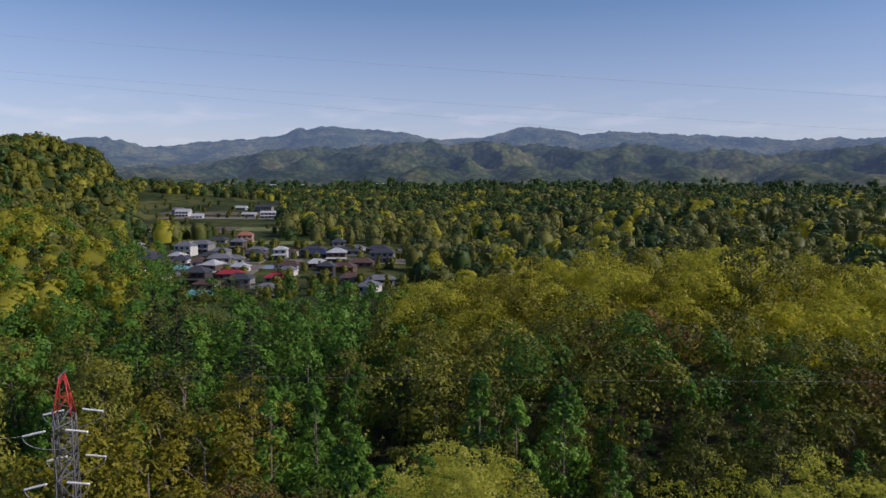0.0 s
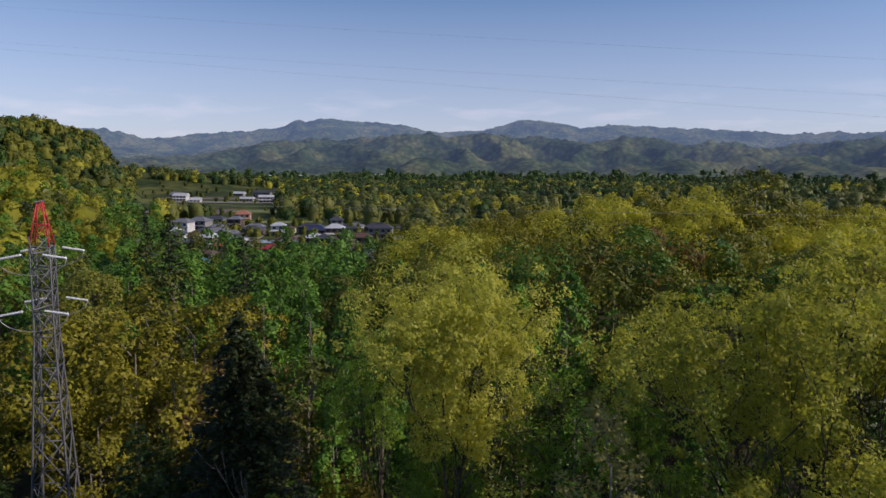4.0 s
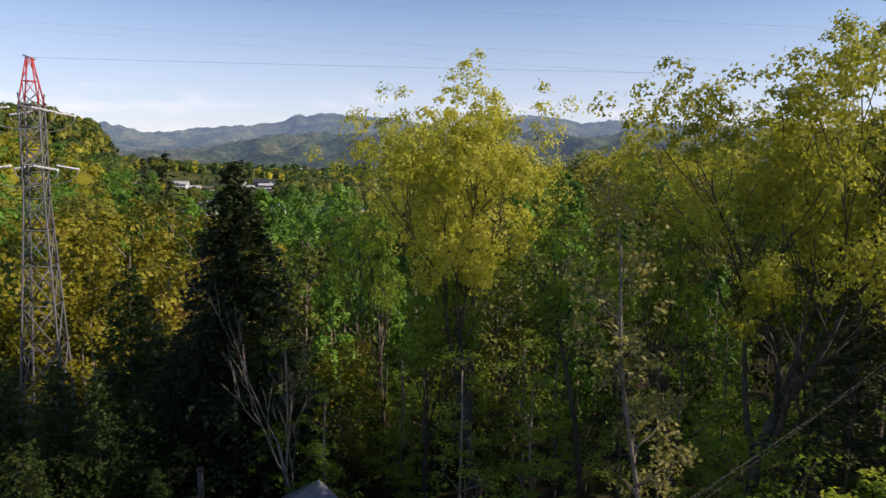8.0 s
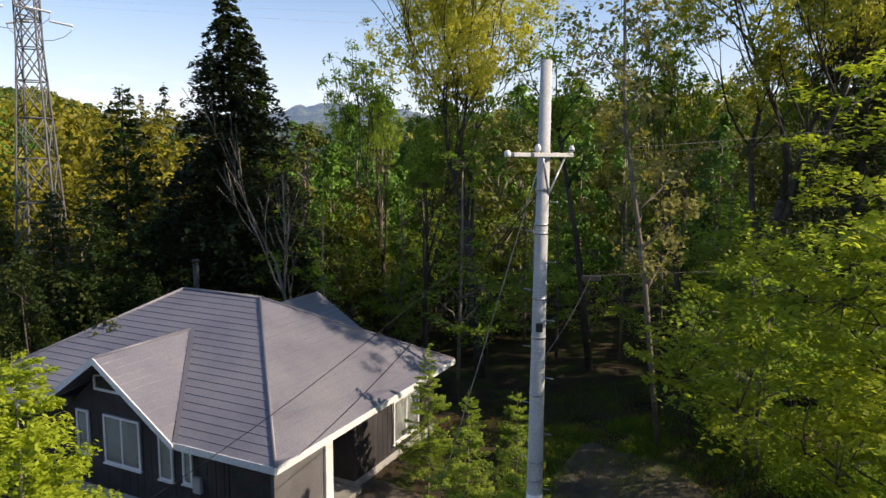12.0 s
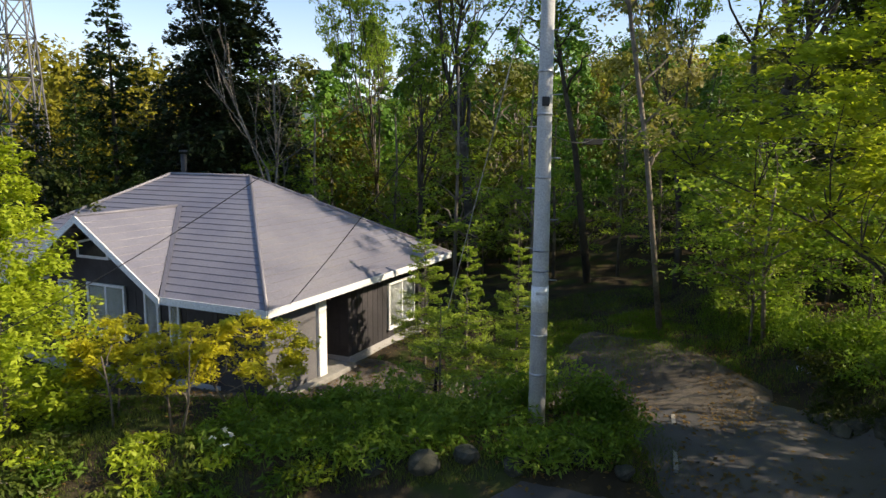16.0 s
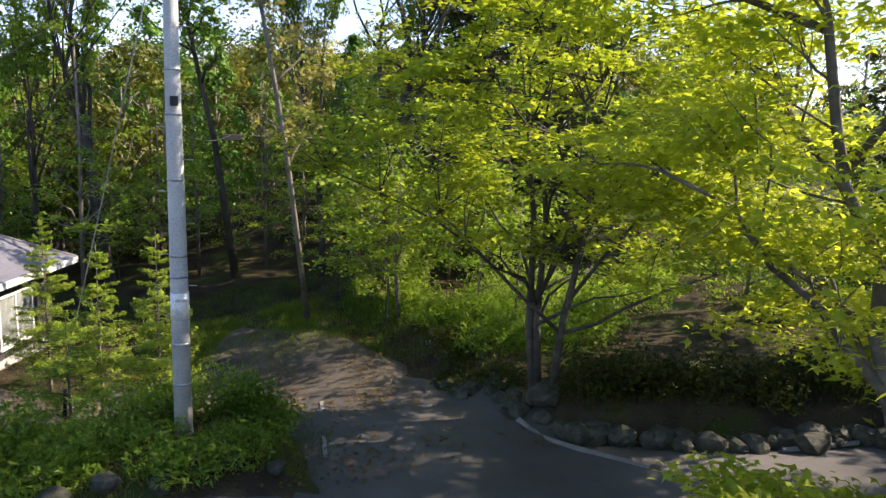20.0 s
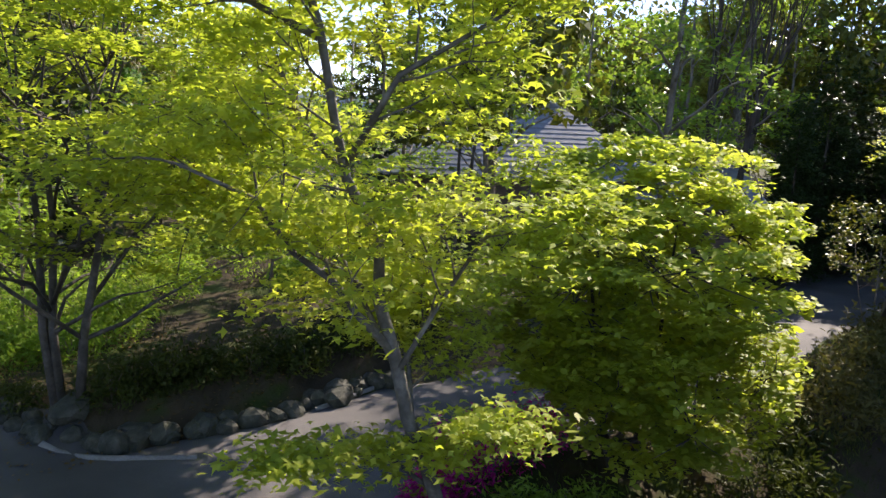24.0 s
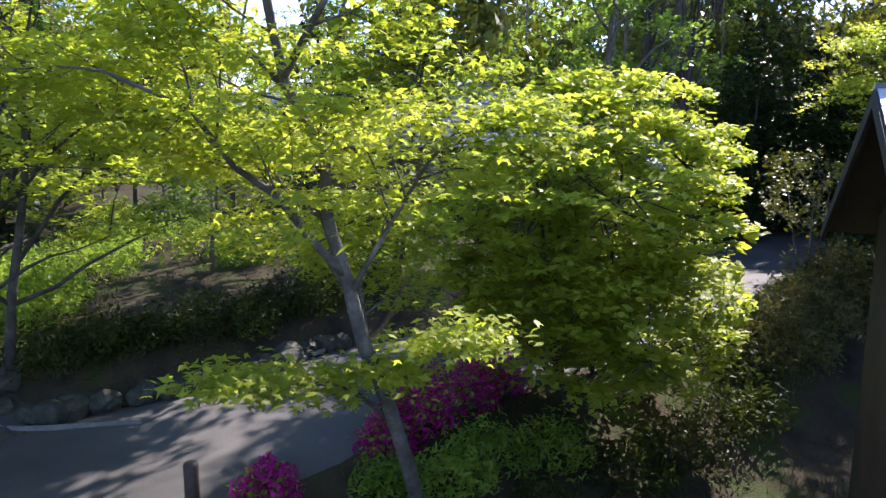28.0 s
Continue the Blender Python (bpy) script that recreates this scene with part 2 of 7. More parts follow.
BLACK_RUBBER = rough_mat("black_cable", [(0.012, 0.012, 0.012), (0.025, 0.025, 0.025)], 2, 20, 0.6, 0)
WIRE = rough_mat("aluminium_wire", [(0.35, 0.35, 0.36), (0.45, 0.45, 0.46)], 2, 20, 0.45, 0, metal=0.5)
ROOF = rough_mat("grey_roof_sheet", [(0.15, 0.146, 0.18), (0.185, 0.18, 0.212), (0.22, 0.212, 0.235)], 0.5, 26, 0.3, 0.1)
ROOF_CAP = rough_mat("grey_ridge_cap", [(0.155, 0.15, 0.18), (0.19, 0.185, 0.21)], 1.0, 26, 0.42, 0.08)
WALL_DARK = rough_mat("dark_stained_cladding", [(0.02, 0.018, 0.02), (0.035, 0.031, 0.034), (0.052, 0.046, 0.05)], 1.2, 22, 0.75, 0.3)
STUCCO = rough_mat("grey_stucco", [(0.36, 0.35, 0.345), (0.44, 0.43, 0.42)], 1.0, 40, 0.9, 0.3)


# ---- helpers for meshes ----
def mesh_from(name, verts, faces, mat=None, smooth=False):
    """verts (n,3); faces: an (m,k) array or a list of such arrays."""
    me = bpy.data.meshes.new(name)
    blocks = faces if isinstance(faces, list) else [faces]
    blocks = [np.asarray(b, dtype=np.int32) for b in blocks if len(b)]
    verts = np.asarray(verts, dtype=np.float32)
    loops = np.concatenate([b.ravel() for b in blocks])
    counts = np.concatenate([np.full(len(b), b.shape[1], dtype=np.int32) for b in blocks])
    me.vertices.add(len(verts))
    me.vertices.foreach_set("co", verts.ravel())
    me.loops.add(len(loops))
    me.loops.foreach_set("vertex_index", loops)
    me.polygons.add(len(counts))
    starts = np.concatenate([[0], np.cumsum(counts)[:-1]]).astype(np.int32)
    me.polygons.foreach_set("loop_start", starts)
    me.polygons.foreach_set("loop_total", counts)
    me.update(calc_edges=True)
    if smooth:
        me.polygons.foreach_set("use_smooth", np.ones(len(counts), dtype=bool))
    if mat:
        me.materials.append(mat)
    return me


def attach(name, me, parent=None, label="", at=None):
    ob = new(name, me)
    if parent:
        ob.parent = parent
    if at is not None:
        ob.matrix_basis = at
    if label:
        tagged(ob, label)
    return ob


def part(name, bm, mat, parent=None, label="", smooth=False, at=None):
    me = bpy.data.meshes.new(name)
    bm.to_mesh(me)
    bm.free()
    me.materials.append(mat)
    if smooth:
        me.polygons.foreach_set("use_smooth", np.ones(len(me.polygons), dtype=bool))
    return attach(name, me, parent, label, at)


def root(name, m, label, category, group="", kind=""):
    ob = new(name)
    ob.empty_display_size = 0.2
    ob.matrix_basis = m
    return tagged(ob, label, category, group, kind)


def box_bm(x0, y0, z0, x1, y1, z1, bevel=0.0, bm=None):
    bm = bm or bmesh.new()
    r = bmesh.ops.create_cube(bm, size=1.0, matrix=Matrix.Translation(((x0 + x1) / 2, (y0 + y1) / 2, (z0 + z1) / 2)) @ Matrix.Diagonal((x1 - x0, y1 - y0, z1 - z0, 1)))
    if bevel:
        es = list({e for v in r["verts"] for e in v.link_edges})
        bmesh.ops.bevel(bm, geom=es, offset=bevel, segments=1, affect='EDGES')
    return bm


def prism_bm(poly, z0, z1, bm=None):
    """A vertical prism over a plan polygon; z0, z1 may be lists per corner."""
    bm = bm or bmesh.new()
    n = len(poly)
    lo = [z0] * n if isinstance(z0, (int, float)) else z0
    hi = [z1] * n if isinstance(z1, (int, float)) else z1
    a = [bm.verts.new((x, y, z)) for (x, y), z in zip(poly, lo)]
    b = [bm.verts.new((x, y, z)) for (x, y), z in zip(poly, hi)]
    bm.faces.new(a[::-1])
    bm.faces.new(b)
    for i in range(n):
        j = (i + 1) % n
        bm.faces.new((a[i], a[j], b[j], b[i]))
    return bm


def slab_bm(pts, thick, bm=None):
    """A plate whose top is the 3D polygon pts, thick downwards."""
    bm = bm or bmesh.new()
    b = [bm.verts.new(p) for p in pts]
    a = [bm.verts.new((p[0], p[1], p[2] - thick)) for p in pts]
    n = len(pts)
    bm.faces.new(b)
    bm.faces.new(a[::-1])
    for i in range(n):
        j = (i + 1) % n
        bm.faces.new((a[i], a[j], b[j], b[i]))
    bmesh.ops.recalc_face_normals(bm, faces=bm.faces)
    return bm


def tubes(paths, sides=6):
    """verts and quads of tapered tubes: paths is a list of (points (k,3), radii (k,))."""
    V, Q, T, base = [], [], [], 0
    ang = np.linspace(0, 2 * math.pi, sides, endpoint=False)
    ca, sa = np.cos(ang), np.sin(ang)
    for P, R in paths:
        P = np.asarray(P, float)
        R = np.asarray(R, float)
        k = len(P)
        d = np.gradient(P, axis=0)
        d /= np.linalg.norm(d, axis=1)[:, None] + 1e-9
        ref = np.array([0, 0, 1.0]) if abs(d[0, 2]) < 0.9 else np.array([1.0, 0, 0])
        u = np.cross(d, ref)
        u /= np.linalg.norm(u, axis=1)[:, None] + 1e-9
        w = np.cross(d, u)
        ring = P[:, None, :] + R[:, None, None] * (u[:, None, :] * ca[None, :, None] + w[:, None, :] * sa[None, :, None])
        V.append(ring.reshape(-1, 3))
        i = np.arange(k - 1)[:, None] * sides + np.arange(sides)[None, :]
        j = np.arange(k - 1)[:, None] * sides + (np.arange(sides)[None, :] + 1) % sides
        Q.append((np.stack([i, j, j + sides, i + sides], axis=-1).reshape(-1, 4)) + base)
        cap = np.arange(sides)
        T.append(np.stack([cap[::-1] + base, cap + base + (k - 1) * sides]))
        base += k * sides
    return np.concatenate(V), [np.concatenate(Q), np.concatenate(T)]


def tube_mesh(name, paths, mat, sides=6, smooth=True):
    V, F = tubes(paths, sides)
    return mesh_from(name, V, F, mat, smooth)


def leaves(rng, C, size, up=0.6, shape="quad", width=0.6, vary=0.35, droop=0.0):
    """Leaf polygons round the points C. Returns verts and faces."""
    n = len(C)
    N = rng.normal(size=(n, 3))
    N[:, 2] = np.abs(N[:, 2]) * (1 + up) + up
    N /= np.linalg.norm(N, axis=1)[:, None]
    T = np.cross(N, rng.normal(size=(n, 3)))
    T /= np.linalg.norm(T, axis=1)[:, None] + 1e-9
    B = np.cross(N, T)
    s = (size * (1 + vary * rng.uniform(-1, 1, n)))[:, None]
    if shape == "tri":
        V = np.stack([C - T * s, C + T * s * 0.8 + B * s * width, C + T * s * 0.5 - B * s * width], axis=1)
    elif shape == "lobe":
        rad, a = [1.0, 0.4, 0.9, 0.3, 0.9, 0.4], np.radians([0, 35, 75, 180, 285, 325])
        V = np.stack([C + s * r * (T * math.cos(q) + B * math.sin(q) - N * 0.25 * r * r) for r, q in zip(rad, a)], axis=1)
    elif shape == "star":
        rad = [1.0, 0.36, 0.85, 0.33, 0.62, 0.2, 0.62, 0.33, 0.85, 0.36]
        a = np.linspace(0, 2 * math.pi, 10, endpoint=False)
        V = np.stack([C + s * r * (T * math.cos(q) + B * math.sin(q) - N * 0.22 * r * r) for r, q in zip(rad, a)], axis=1)
    else:
        V = np.stack([C - T * s, C + B * s * width + N * s * 0.18, C + T * s, C - B * s * width + N * s * 0.18], axis=1)
        if droop:
            V[:, 2, 2] -= (s * droop)[:, 0]
    k = V.shape[1]
    return V.reshape(-1, 3), np.arange(n * k).reshape(n, k)


def unit(v):
    return v / (np.linalg.norm(v) + 1e-9)


def grow(rng, p, d, length, r, depth, cfg, tubes_out, tips):
    k = 5
    P, D, Q = [p], [d], p.copy()
    for i in range(k - 1):
        d = unit(d + rng.normal(size=3) * cfg["wob"] + np.array([0, 0, cfg["lift"]]))
        Q = Q + d * length / (k - 1)
        P.append(Q)
        D.append(d)
    R = np.linspace(r, r * (0.55 if depth else 0.3), k)
    tubes_out.append((np.array(P), R, depth))
    if depth == 0:
        tips.append(P[-1])
        tips.append(P[2])
        return
    n = cfg["kids"][depth]
    low = cfg.get("low", 0.45)
    a0 = rng.uniform(0, 6.28)
    for i in range(n):
        f = low + (1 - low) * (i + 1) / n
        j = min(k - 1, int(round(f * (k - 1))))
        base = D[j]
        side = unit(np.cross(base, np.array([0.3, 0.2, 1.0])))
        oth = np.cross(base, side)
        a = a0 + i * 2.4
        spread = cfg["spread"] * rng.uniform(0.7, 1.25)
        nd = unit(base * math.cos(spread) + (side * math.cos(a) + oth * math.sin(a)) * math.sin(spread))
        grow(rng, P[j], nd, length * cfg["ratio"] * rng.uniform(0.75, 1.15), R[j] * 0.62, depth - 1, cfg, tubes_out, tips)


SLIM = dict(wob=0.10, lift=0.14, kids={4: 4, 3: 4, 2: 4, 1: 3}, spread=0.5, ratio=0.62)


def broadleaf(seed, height, radius, trunk_r, cfg, per, leaf, spread, depth=4, bole=0.35, flat=0.6, up=0.6, shape="quad", minr=0.0, sides=6, twig=1, stems=1, clump=0.0):
    """(wood verts, faces), (leaf verts, faces) of one tree on its own base; clump: radius of the leaf clusters at the twigs' ends."""
    rng = np.random.default_rng(seed)
    tb, tips = [], []
    for s in range(stems):
        lean = rng.normal(size=3) * (0.05 if stems == 1 else 0.16)
        lean[2] = 1
        grow(rng, np.array([rng.normal() * 0.2 * (stems > 1), rng.normal() * 0.2 * (stems > 1), -0.3]), unit(lean), height * bole, trunk_r * (1 if stems == 1 else 0.7), depth, cfg, tb, tips)
    tips = np.array(tips)
    top = tips[:, 2].max()
    rad = np.percentile(np.hypot(tips[:, 0], tips[:, 1]), 92)
    sz, sr = (height - spread * flat) / top, (radius - spread * 0.6) / rad
    f = np.array([sr, sr, sz])
    low = height * bole * 0.5

    def fit(P):
        w = np.clip(P[:, 2:3] / max(low, 0.1), 0, 1)
        S = np.concatenate([1 + (sr - 1) * w, 1 + (sr - 1) * w, np.full_like(w, sz)], axis=1)
        return P * S
    paths = [(fit(P), np.maximum(R, minr)) for P, R, dp in tb if dp >= twig]
    wood = tubes(paths, sides)
    tips = fit(tips)
    m = len(tips)
    if clump:
        out, N = lobed(rng, np.column_stack([tips, clump * rng.uniform(0.55, 1.35, m)]), per, -0.5, 0.22)
        return wood, oriented(rng, out, N, leaf, 0.6, 0.4, tri=True)
    C = np.repeat(tips, per, axis=0) + rng.normal(size=(m * per, 3)) * np.array([spread, spread, spread * flat]) * 0.62
    return wood, leaves(rng, C, leaf, up, shape)


def conifer(seed, height, radius, trunk_r, gap, arms, leaf, per=5, droop=0.25, clear=0.06, power=0.85, ragged=0.3, shape="quad", twig=0.35, sides=5):
    rng = np.random.default_rng(seed)
    z = np.linspace(-0.3, height * 0.99, 8)
    wob = rng.normal(size=(8, 2)) * 0.004 * height * 0.3
    wob[0] = 0
    P = np.column_stack([wob, z])
    paths = [(P, np.linspace(trunk_r, trunk_r * 0.1, 8))]
    C = []
    h = height * clear
    while h < height * 0.985:
        f = 1 - h / height
        L0 = radius * f ** power
        for i in range(arms):
            a = rng.uniform(0, 6.28)
            L = L0 * rng.uniform(1 - ragged, 1.0 + ragged * 0.3) + 0.08
            z0 = h + rng.uniform(-0.5, 0.5) * gap
            q = np.linspace(0, 1, 4)
            zz = z0 - droop * L * q * q + 0.12 * L * q
            bx, by = math.cos(a), math.sin(a)
            B = np.column_stack([bx * L * q, by * L * q, zz])
            if L > twig:
                paths.append((B, np.linspace(max(0.012, trunk_r * 0.16 * f + 0.008), 0.006, 4)))
            m = max(2, int(per * L / max(leaf * 2.2, 0.05)))
            t = rng.uniform(0.12, 1.02, m) ** 0.8
            side = rng.normal(size=m) * L * 0.17 * (1.15 - t)
            C.append(np.column_stack([bx * L * t - by * side, by * L * t + bx * side, z0 - droop * L * t * t + 0.12 * L * t - np.abs(side) * 0.25 + rng.normal(size=m) * 0.05 * L]))
        h += gap * rng.uniform(0.8, 1.2)
    C.append(np.column_stack([rng.normal(size=(6, 2)) * 0.05, np.linspace(height * 0.93, height * 1.0, 6)]))
    C = np.concatenate(C)
    return tubes(paths, sides), leaves(rng, C, leaf, 0.9, shape, 0.45)


def pad_tree(seed, trunk, r0, blobs, n, pad, flat, per, leaf, up=1.0, shape="quad", limbs=12, minr=0.008, sides=6, stems=1, shell=0.5, rise=0.35, twig_r=0.01, width=0.6):
    """A tree whose leaves stand in pads: limbs reach out from the trunk into the blobs of the crown, twigs from the limbs to the pads."""
    rng = np.random.default_rng(seed)
    T = np.array(trunk, float)
    B = np.array(blobs, float)
    vol = B[:, 3] * B[:, 4] * B[:, 5]
    w = rng.choice(len(B), size=n, p=vol / vol.sum())
    d = rng.normal(size=(n, 3))
    d /= np.linalg.norm(d, axis=1)[:, None]
    pads = B[w, :3] + d * (shell + (1 - shell) * rng.uniform(0, 1, n) ** 0.7)[:, None] * B[w, 3:]
    paths = []
    for s in range(stems):
        off = rng.normal(size=(1, 3)) * np.array([0.35, 0.35, 0]) * (stems > 1)
        lean = np.linspace(0.5, 2.2, len(T))[:, None] * off
        paths.append((T + lean, np.linspace(r0, r0 * 0.4, len(T)) * (1 if stems == 1 else 0.75)))
    pick_ = [int(rng.integers(n))]
    dist = np.linalg.norm(pads - pads[pick_[0]], axis=1)
    for _ in range(limbs - 1):
        k = int(dist.argmax())
        pick_.append(k)
        dist = np.minimum(dist, np.linalg.norm(pads - pads[k], axis=1))
    nodes = []
    for j, k in enumerate(pick_):
        S, SR = paths[j % stems]
        tgt = pads[k]
        zt = tgt[2] - 0.75 * np.hypot(*(tgt[:2] - T[-1, :2]))
        z = np.clip(zt, S[0, 2] + rise * (S[-1, 2] - S[0, 2]), S[-1, 2])
        st = np.array([np.interp(z, S[:, 2], S[:, 0]), np.interp(z, S[:, 2], S[:, 1]), z])
        rs = np.interp(z, S[:, 2], SR) * 0.6
        end = st + (tgt - st) * 0.9
        mid = st + (end - st) * 0.5 + np.array([0, 0, 0.1 * np.linalg.norm(end - st)]) + rng.normal(size=3) * 0.06 * np.linalg.norm(end - st)
        q = np.linspace(0, 1, 6)[:, None]
        P = (1 - q) ** 2 * st + 2 * q * (1 - q) * mid + q * q * end
        P[1:-1] += rng.normal(size=(4, 3)) * 0.025 * np.linalg.norm(end - st)
        paths.append((P, np.maximum(np.linspace(rs, rs * 0.2, 6), minr)))
        nodes.append(P[1:])
    nodes = np.concatenate(nodes)
    for p in pads:
        k = int((np.linalg.norm(nodes - p, axis=1) + 0.5 * np.maximum(0, nodes[:, 2] - p[2])).argmin())
        a = nodes[k]
        m = (a + p) / 2 + rng.normal(size=3) * 0.06 * np.linalg.norm(p - a)
        paths.append((np.array([a, m, p]), np.array([twig_r * 1.6, twig_r, twig_r * 0.5])))
    wood = tubes(paths, sides)
    a = rng.uniform(0, 6.283, (n, per))
    r = np.sqrt(rng.uniform(0, 1, (n, per))) * pad * rng.uniform(0.6, 1.3, (n, 1))
    tilt = rng.normal(size=(n, 2)) * 0.22
    X, Y = r * np.cos(a), r * np.sin(a)
    Z = rng.normal(size=(n, per)) * pad * flat * 0.6 - 0.35 * flat * r * r / pad + X * tilt[:, :1] + Y * tilt[:, 1:]
    C = (pads[:, None, :] + np.stack([X, Y, Z], axis=-1)).reshape(-1, 3)
    return wood, leaves(rng, C, leaf, up, shape, width)


def crown_blobs(seed, z0, z1, r, k=5):
    """A lumpy crown from z0 to z1."""
    g = random.Random(seed)
    c, h = (z0 + z1) / 2, (z1 - z0) / 2
    out = [(0, 0, c, r * 0.75, r * 0.75, h * 0.85)]
    for i in range(k):
        a = i * 6.283 / k + g.uniform(-0.5, 0.5)
        e = g.uniform(0.35, 0.6) * r
        zz = g.uniform(z0 + h * 0.35, z1 - h * 0.35)
        out.append((math.cos(a) * e, math.sin(a) * e, zz, r * g.uniform(0.4, 0.55), r * g.uniform(0.4, 0.55), h * g.uniform(0.3, 0.42)))
    return out


def oriented(rng, C, N, size, width=0.75, jitter=0.45, vary=0.35, tri=False):
    """Leaf sprays that face along N."""
    n = len(C)
    N = N + rng.normal(size=(n, 3)) * jitter
    N /= np.linalg.norm(N, axis=1)[:, None] + 1e-9
    T = np.cross(N, rng.normal(size=(n, 3)))
    T /= np.linalg.norm(T, axis=1)[:, None] + 1e-9
    B = np.cross(N, T)
    s = (size * (1 + vary * rng.uniform(-1, 1, n)))[:, None]
    if tri:
        V = np.stack([C - T * s, C + T * s * 0.7 + B * s * width, C + T * s * 0.7 - B * s * width], axis=1)
        return V.reshape(-1, 3), np.arange(n * 3).reshape(n, 3)
    V = np.stack([C - T * s, C + B * s * width - N * s * 0.12, C + T * s, C - B * s * width - N * s * 0.12], axis=1)
    return V.reshape(-1, 3), np.arange(n * 4).reshape(n, 4)


def lobed(rng, L, per, low=-0.35, loose=0.12):
    """Points and outward directions on the lobes L (x, y, z, r), turned away from the trunk and up."""
    n = len(L) * per
    d = rng.normal(size=(n, 3))
    out = np.repeat(L[:, :3], per, axis=0)
    mid = np.array([0, 0, 0.45 * L[:, 2].max() + 0.45 * L[:, 2].min()])
    o = out - mid
    o /= np.linalg.norm(o, axis=1)[:, None] + 1e-6
    d = d / np.linalg.norm(d, axis=1)[:, None] + o * 0.75 + np.array([0, 0, 0.25])
    d /= np.linalg.norm(d, axis=1)[:, None] + 1e-9
    d[:, 2] = np.maximum(d[:, 2], low)
    C = out + d * np.repeat(L[:, 3], per)[:, None] * (1 + loose * rng.normal(size=(n, 1)))
    return C, d


def dense_tree(seed, height, z0, width, m, lobe, per, leaf, trunk_r, shape="dome", bare=3, sides=4):
    """A closed crown of many small lobes over a trunk: shape dome or spire."""
    rng = np.random.default_rng(seed)
    u = rng.uniform(0, 1, m) ** (1.0 if shape == "dome" else 1.45)
    r = np.sqrt(np.maximum(1 - (2 * u - 0.75) ** 2 / 1.6, 0.05)) if shape == "dome" else (1 - u) ** 0.75 * (0.75 + 0.35 * rng.uniform(size=m)) + 0.05
    a = rng.uniform(0, 6.283, m)
    k = width * r * rng.uniform(0.7, 1.0, m) * (1 + 0.16 * np.sin(a * 3 + seed))
    L = np.column_stack([k * np.cos(a), k * np.sin(a), z0 + (height - z0) * u, lobe * rng.uniform(0.65, 1.35, m) * (1.0 if shape == "dome" else 0.45 + 0.7 * (1 - u))])
    paths = [(np.array([(0, 0, -0.3), (rng.normal() * 0.1, rng.normal() * 0.1, z0), (rng.normal() * 0.15, rng.normal() * 0.15, height * 0.9)]), np.array([trunk_r, trunk_r * 0.75, trunk_r * 0.2]))]
    for x, y, z, q in L[::bare]:
        s = np.array([0, 0, max(z0 * 0.6, z - 0.7 * math.hypot(x, y))])
        e = np.array([x, y, z])
        paths.append((np.array([s, (s + e) / 2 + np.array([0, 0, 0.12 * math.hypot(x, y)]), e]), np.array([0.3 * trunk_r, 0.2 * trunk_r, 0.015])))
    C, N = lobed(rng, L, per)
    return tubes(paths, sides), oriented(rng, C, N, leaf, 0.7, 0.32, tri=True)


def tree(name, m, built, bark, foliage, label, group="", category="tree"):
    """A tree as a thing: an empty at its foot with a trunk and a crown."""
    (wv, wf), (lv, lf) = built
    t = root(name, m, label, category, group)
    attach("trunk", mesh_from("trunk", wv, wf, bark, True), t)
    attach("crown", mesh_from("crown", lv, lf, foliage), t)
    return t


# ---- the lie of the land ----
def smooth(a, b, x):
    t = np.clip((x - a) / (b - a), 0, 1)
    return t * t * (3 - 2 * t)


def bump(x, y, cx, cy, rx, ry, h):
    return h * np.exp(-(((x - cx) / rx) ** 2 + ((y - cy) / ry) ** 2))


def waves(x, y, s, seed):
    """Cheap smooth relief."""
    r = np.random.default_rng(seed)
    z = 0
    for i in range(9):
        a, ph, k = r.uniform(0, 6.28), r.uniform(0, 6.28), r.uniform(0.6, 1.9) / s
        z = z + np.sin((x * math.cos(a) + y * math.sin(a)) * k * 6.28 + ph) / (0.6 + i * 0.25)
    return z / 4.0


ROAD_LINE = [(-40, 4), (-14, 7.0), (-4, 7.6), (2, 8.2), (6.2, 9.0), (9.5, 7.6), (14, 5.6), (19, 3.2), (25, 0.6), (33, -1.2), (46, -1.6), (70, -6)]
DRIVE_LINE = [(5.4, 9.6), (5.6, 13), (5.0, 17), (3.8, 21), (3.4, 26)]


def line_dist(x, y, line):
    best = np.full(np.shape(x), 1e9)
    for (ax, ay), (bx, by) in zip(line, line[1:]):
        dx, dy = bx - ax, by - ay
        t = np.clip(((x - ax) * dx + (y - ay) * dy) / (dx * dx + dy * dy), 0, 1)
        best = np.minimum(best, np.hypot(x - ax - t * dx, y - ay - t * dy))
    return best


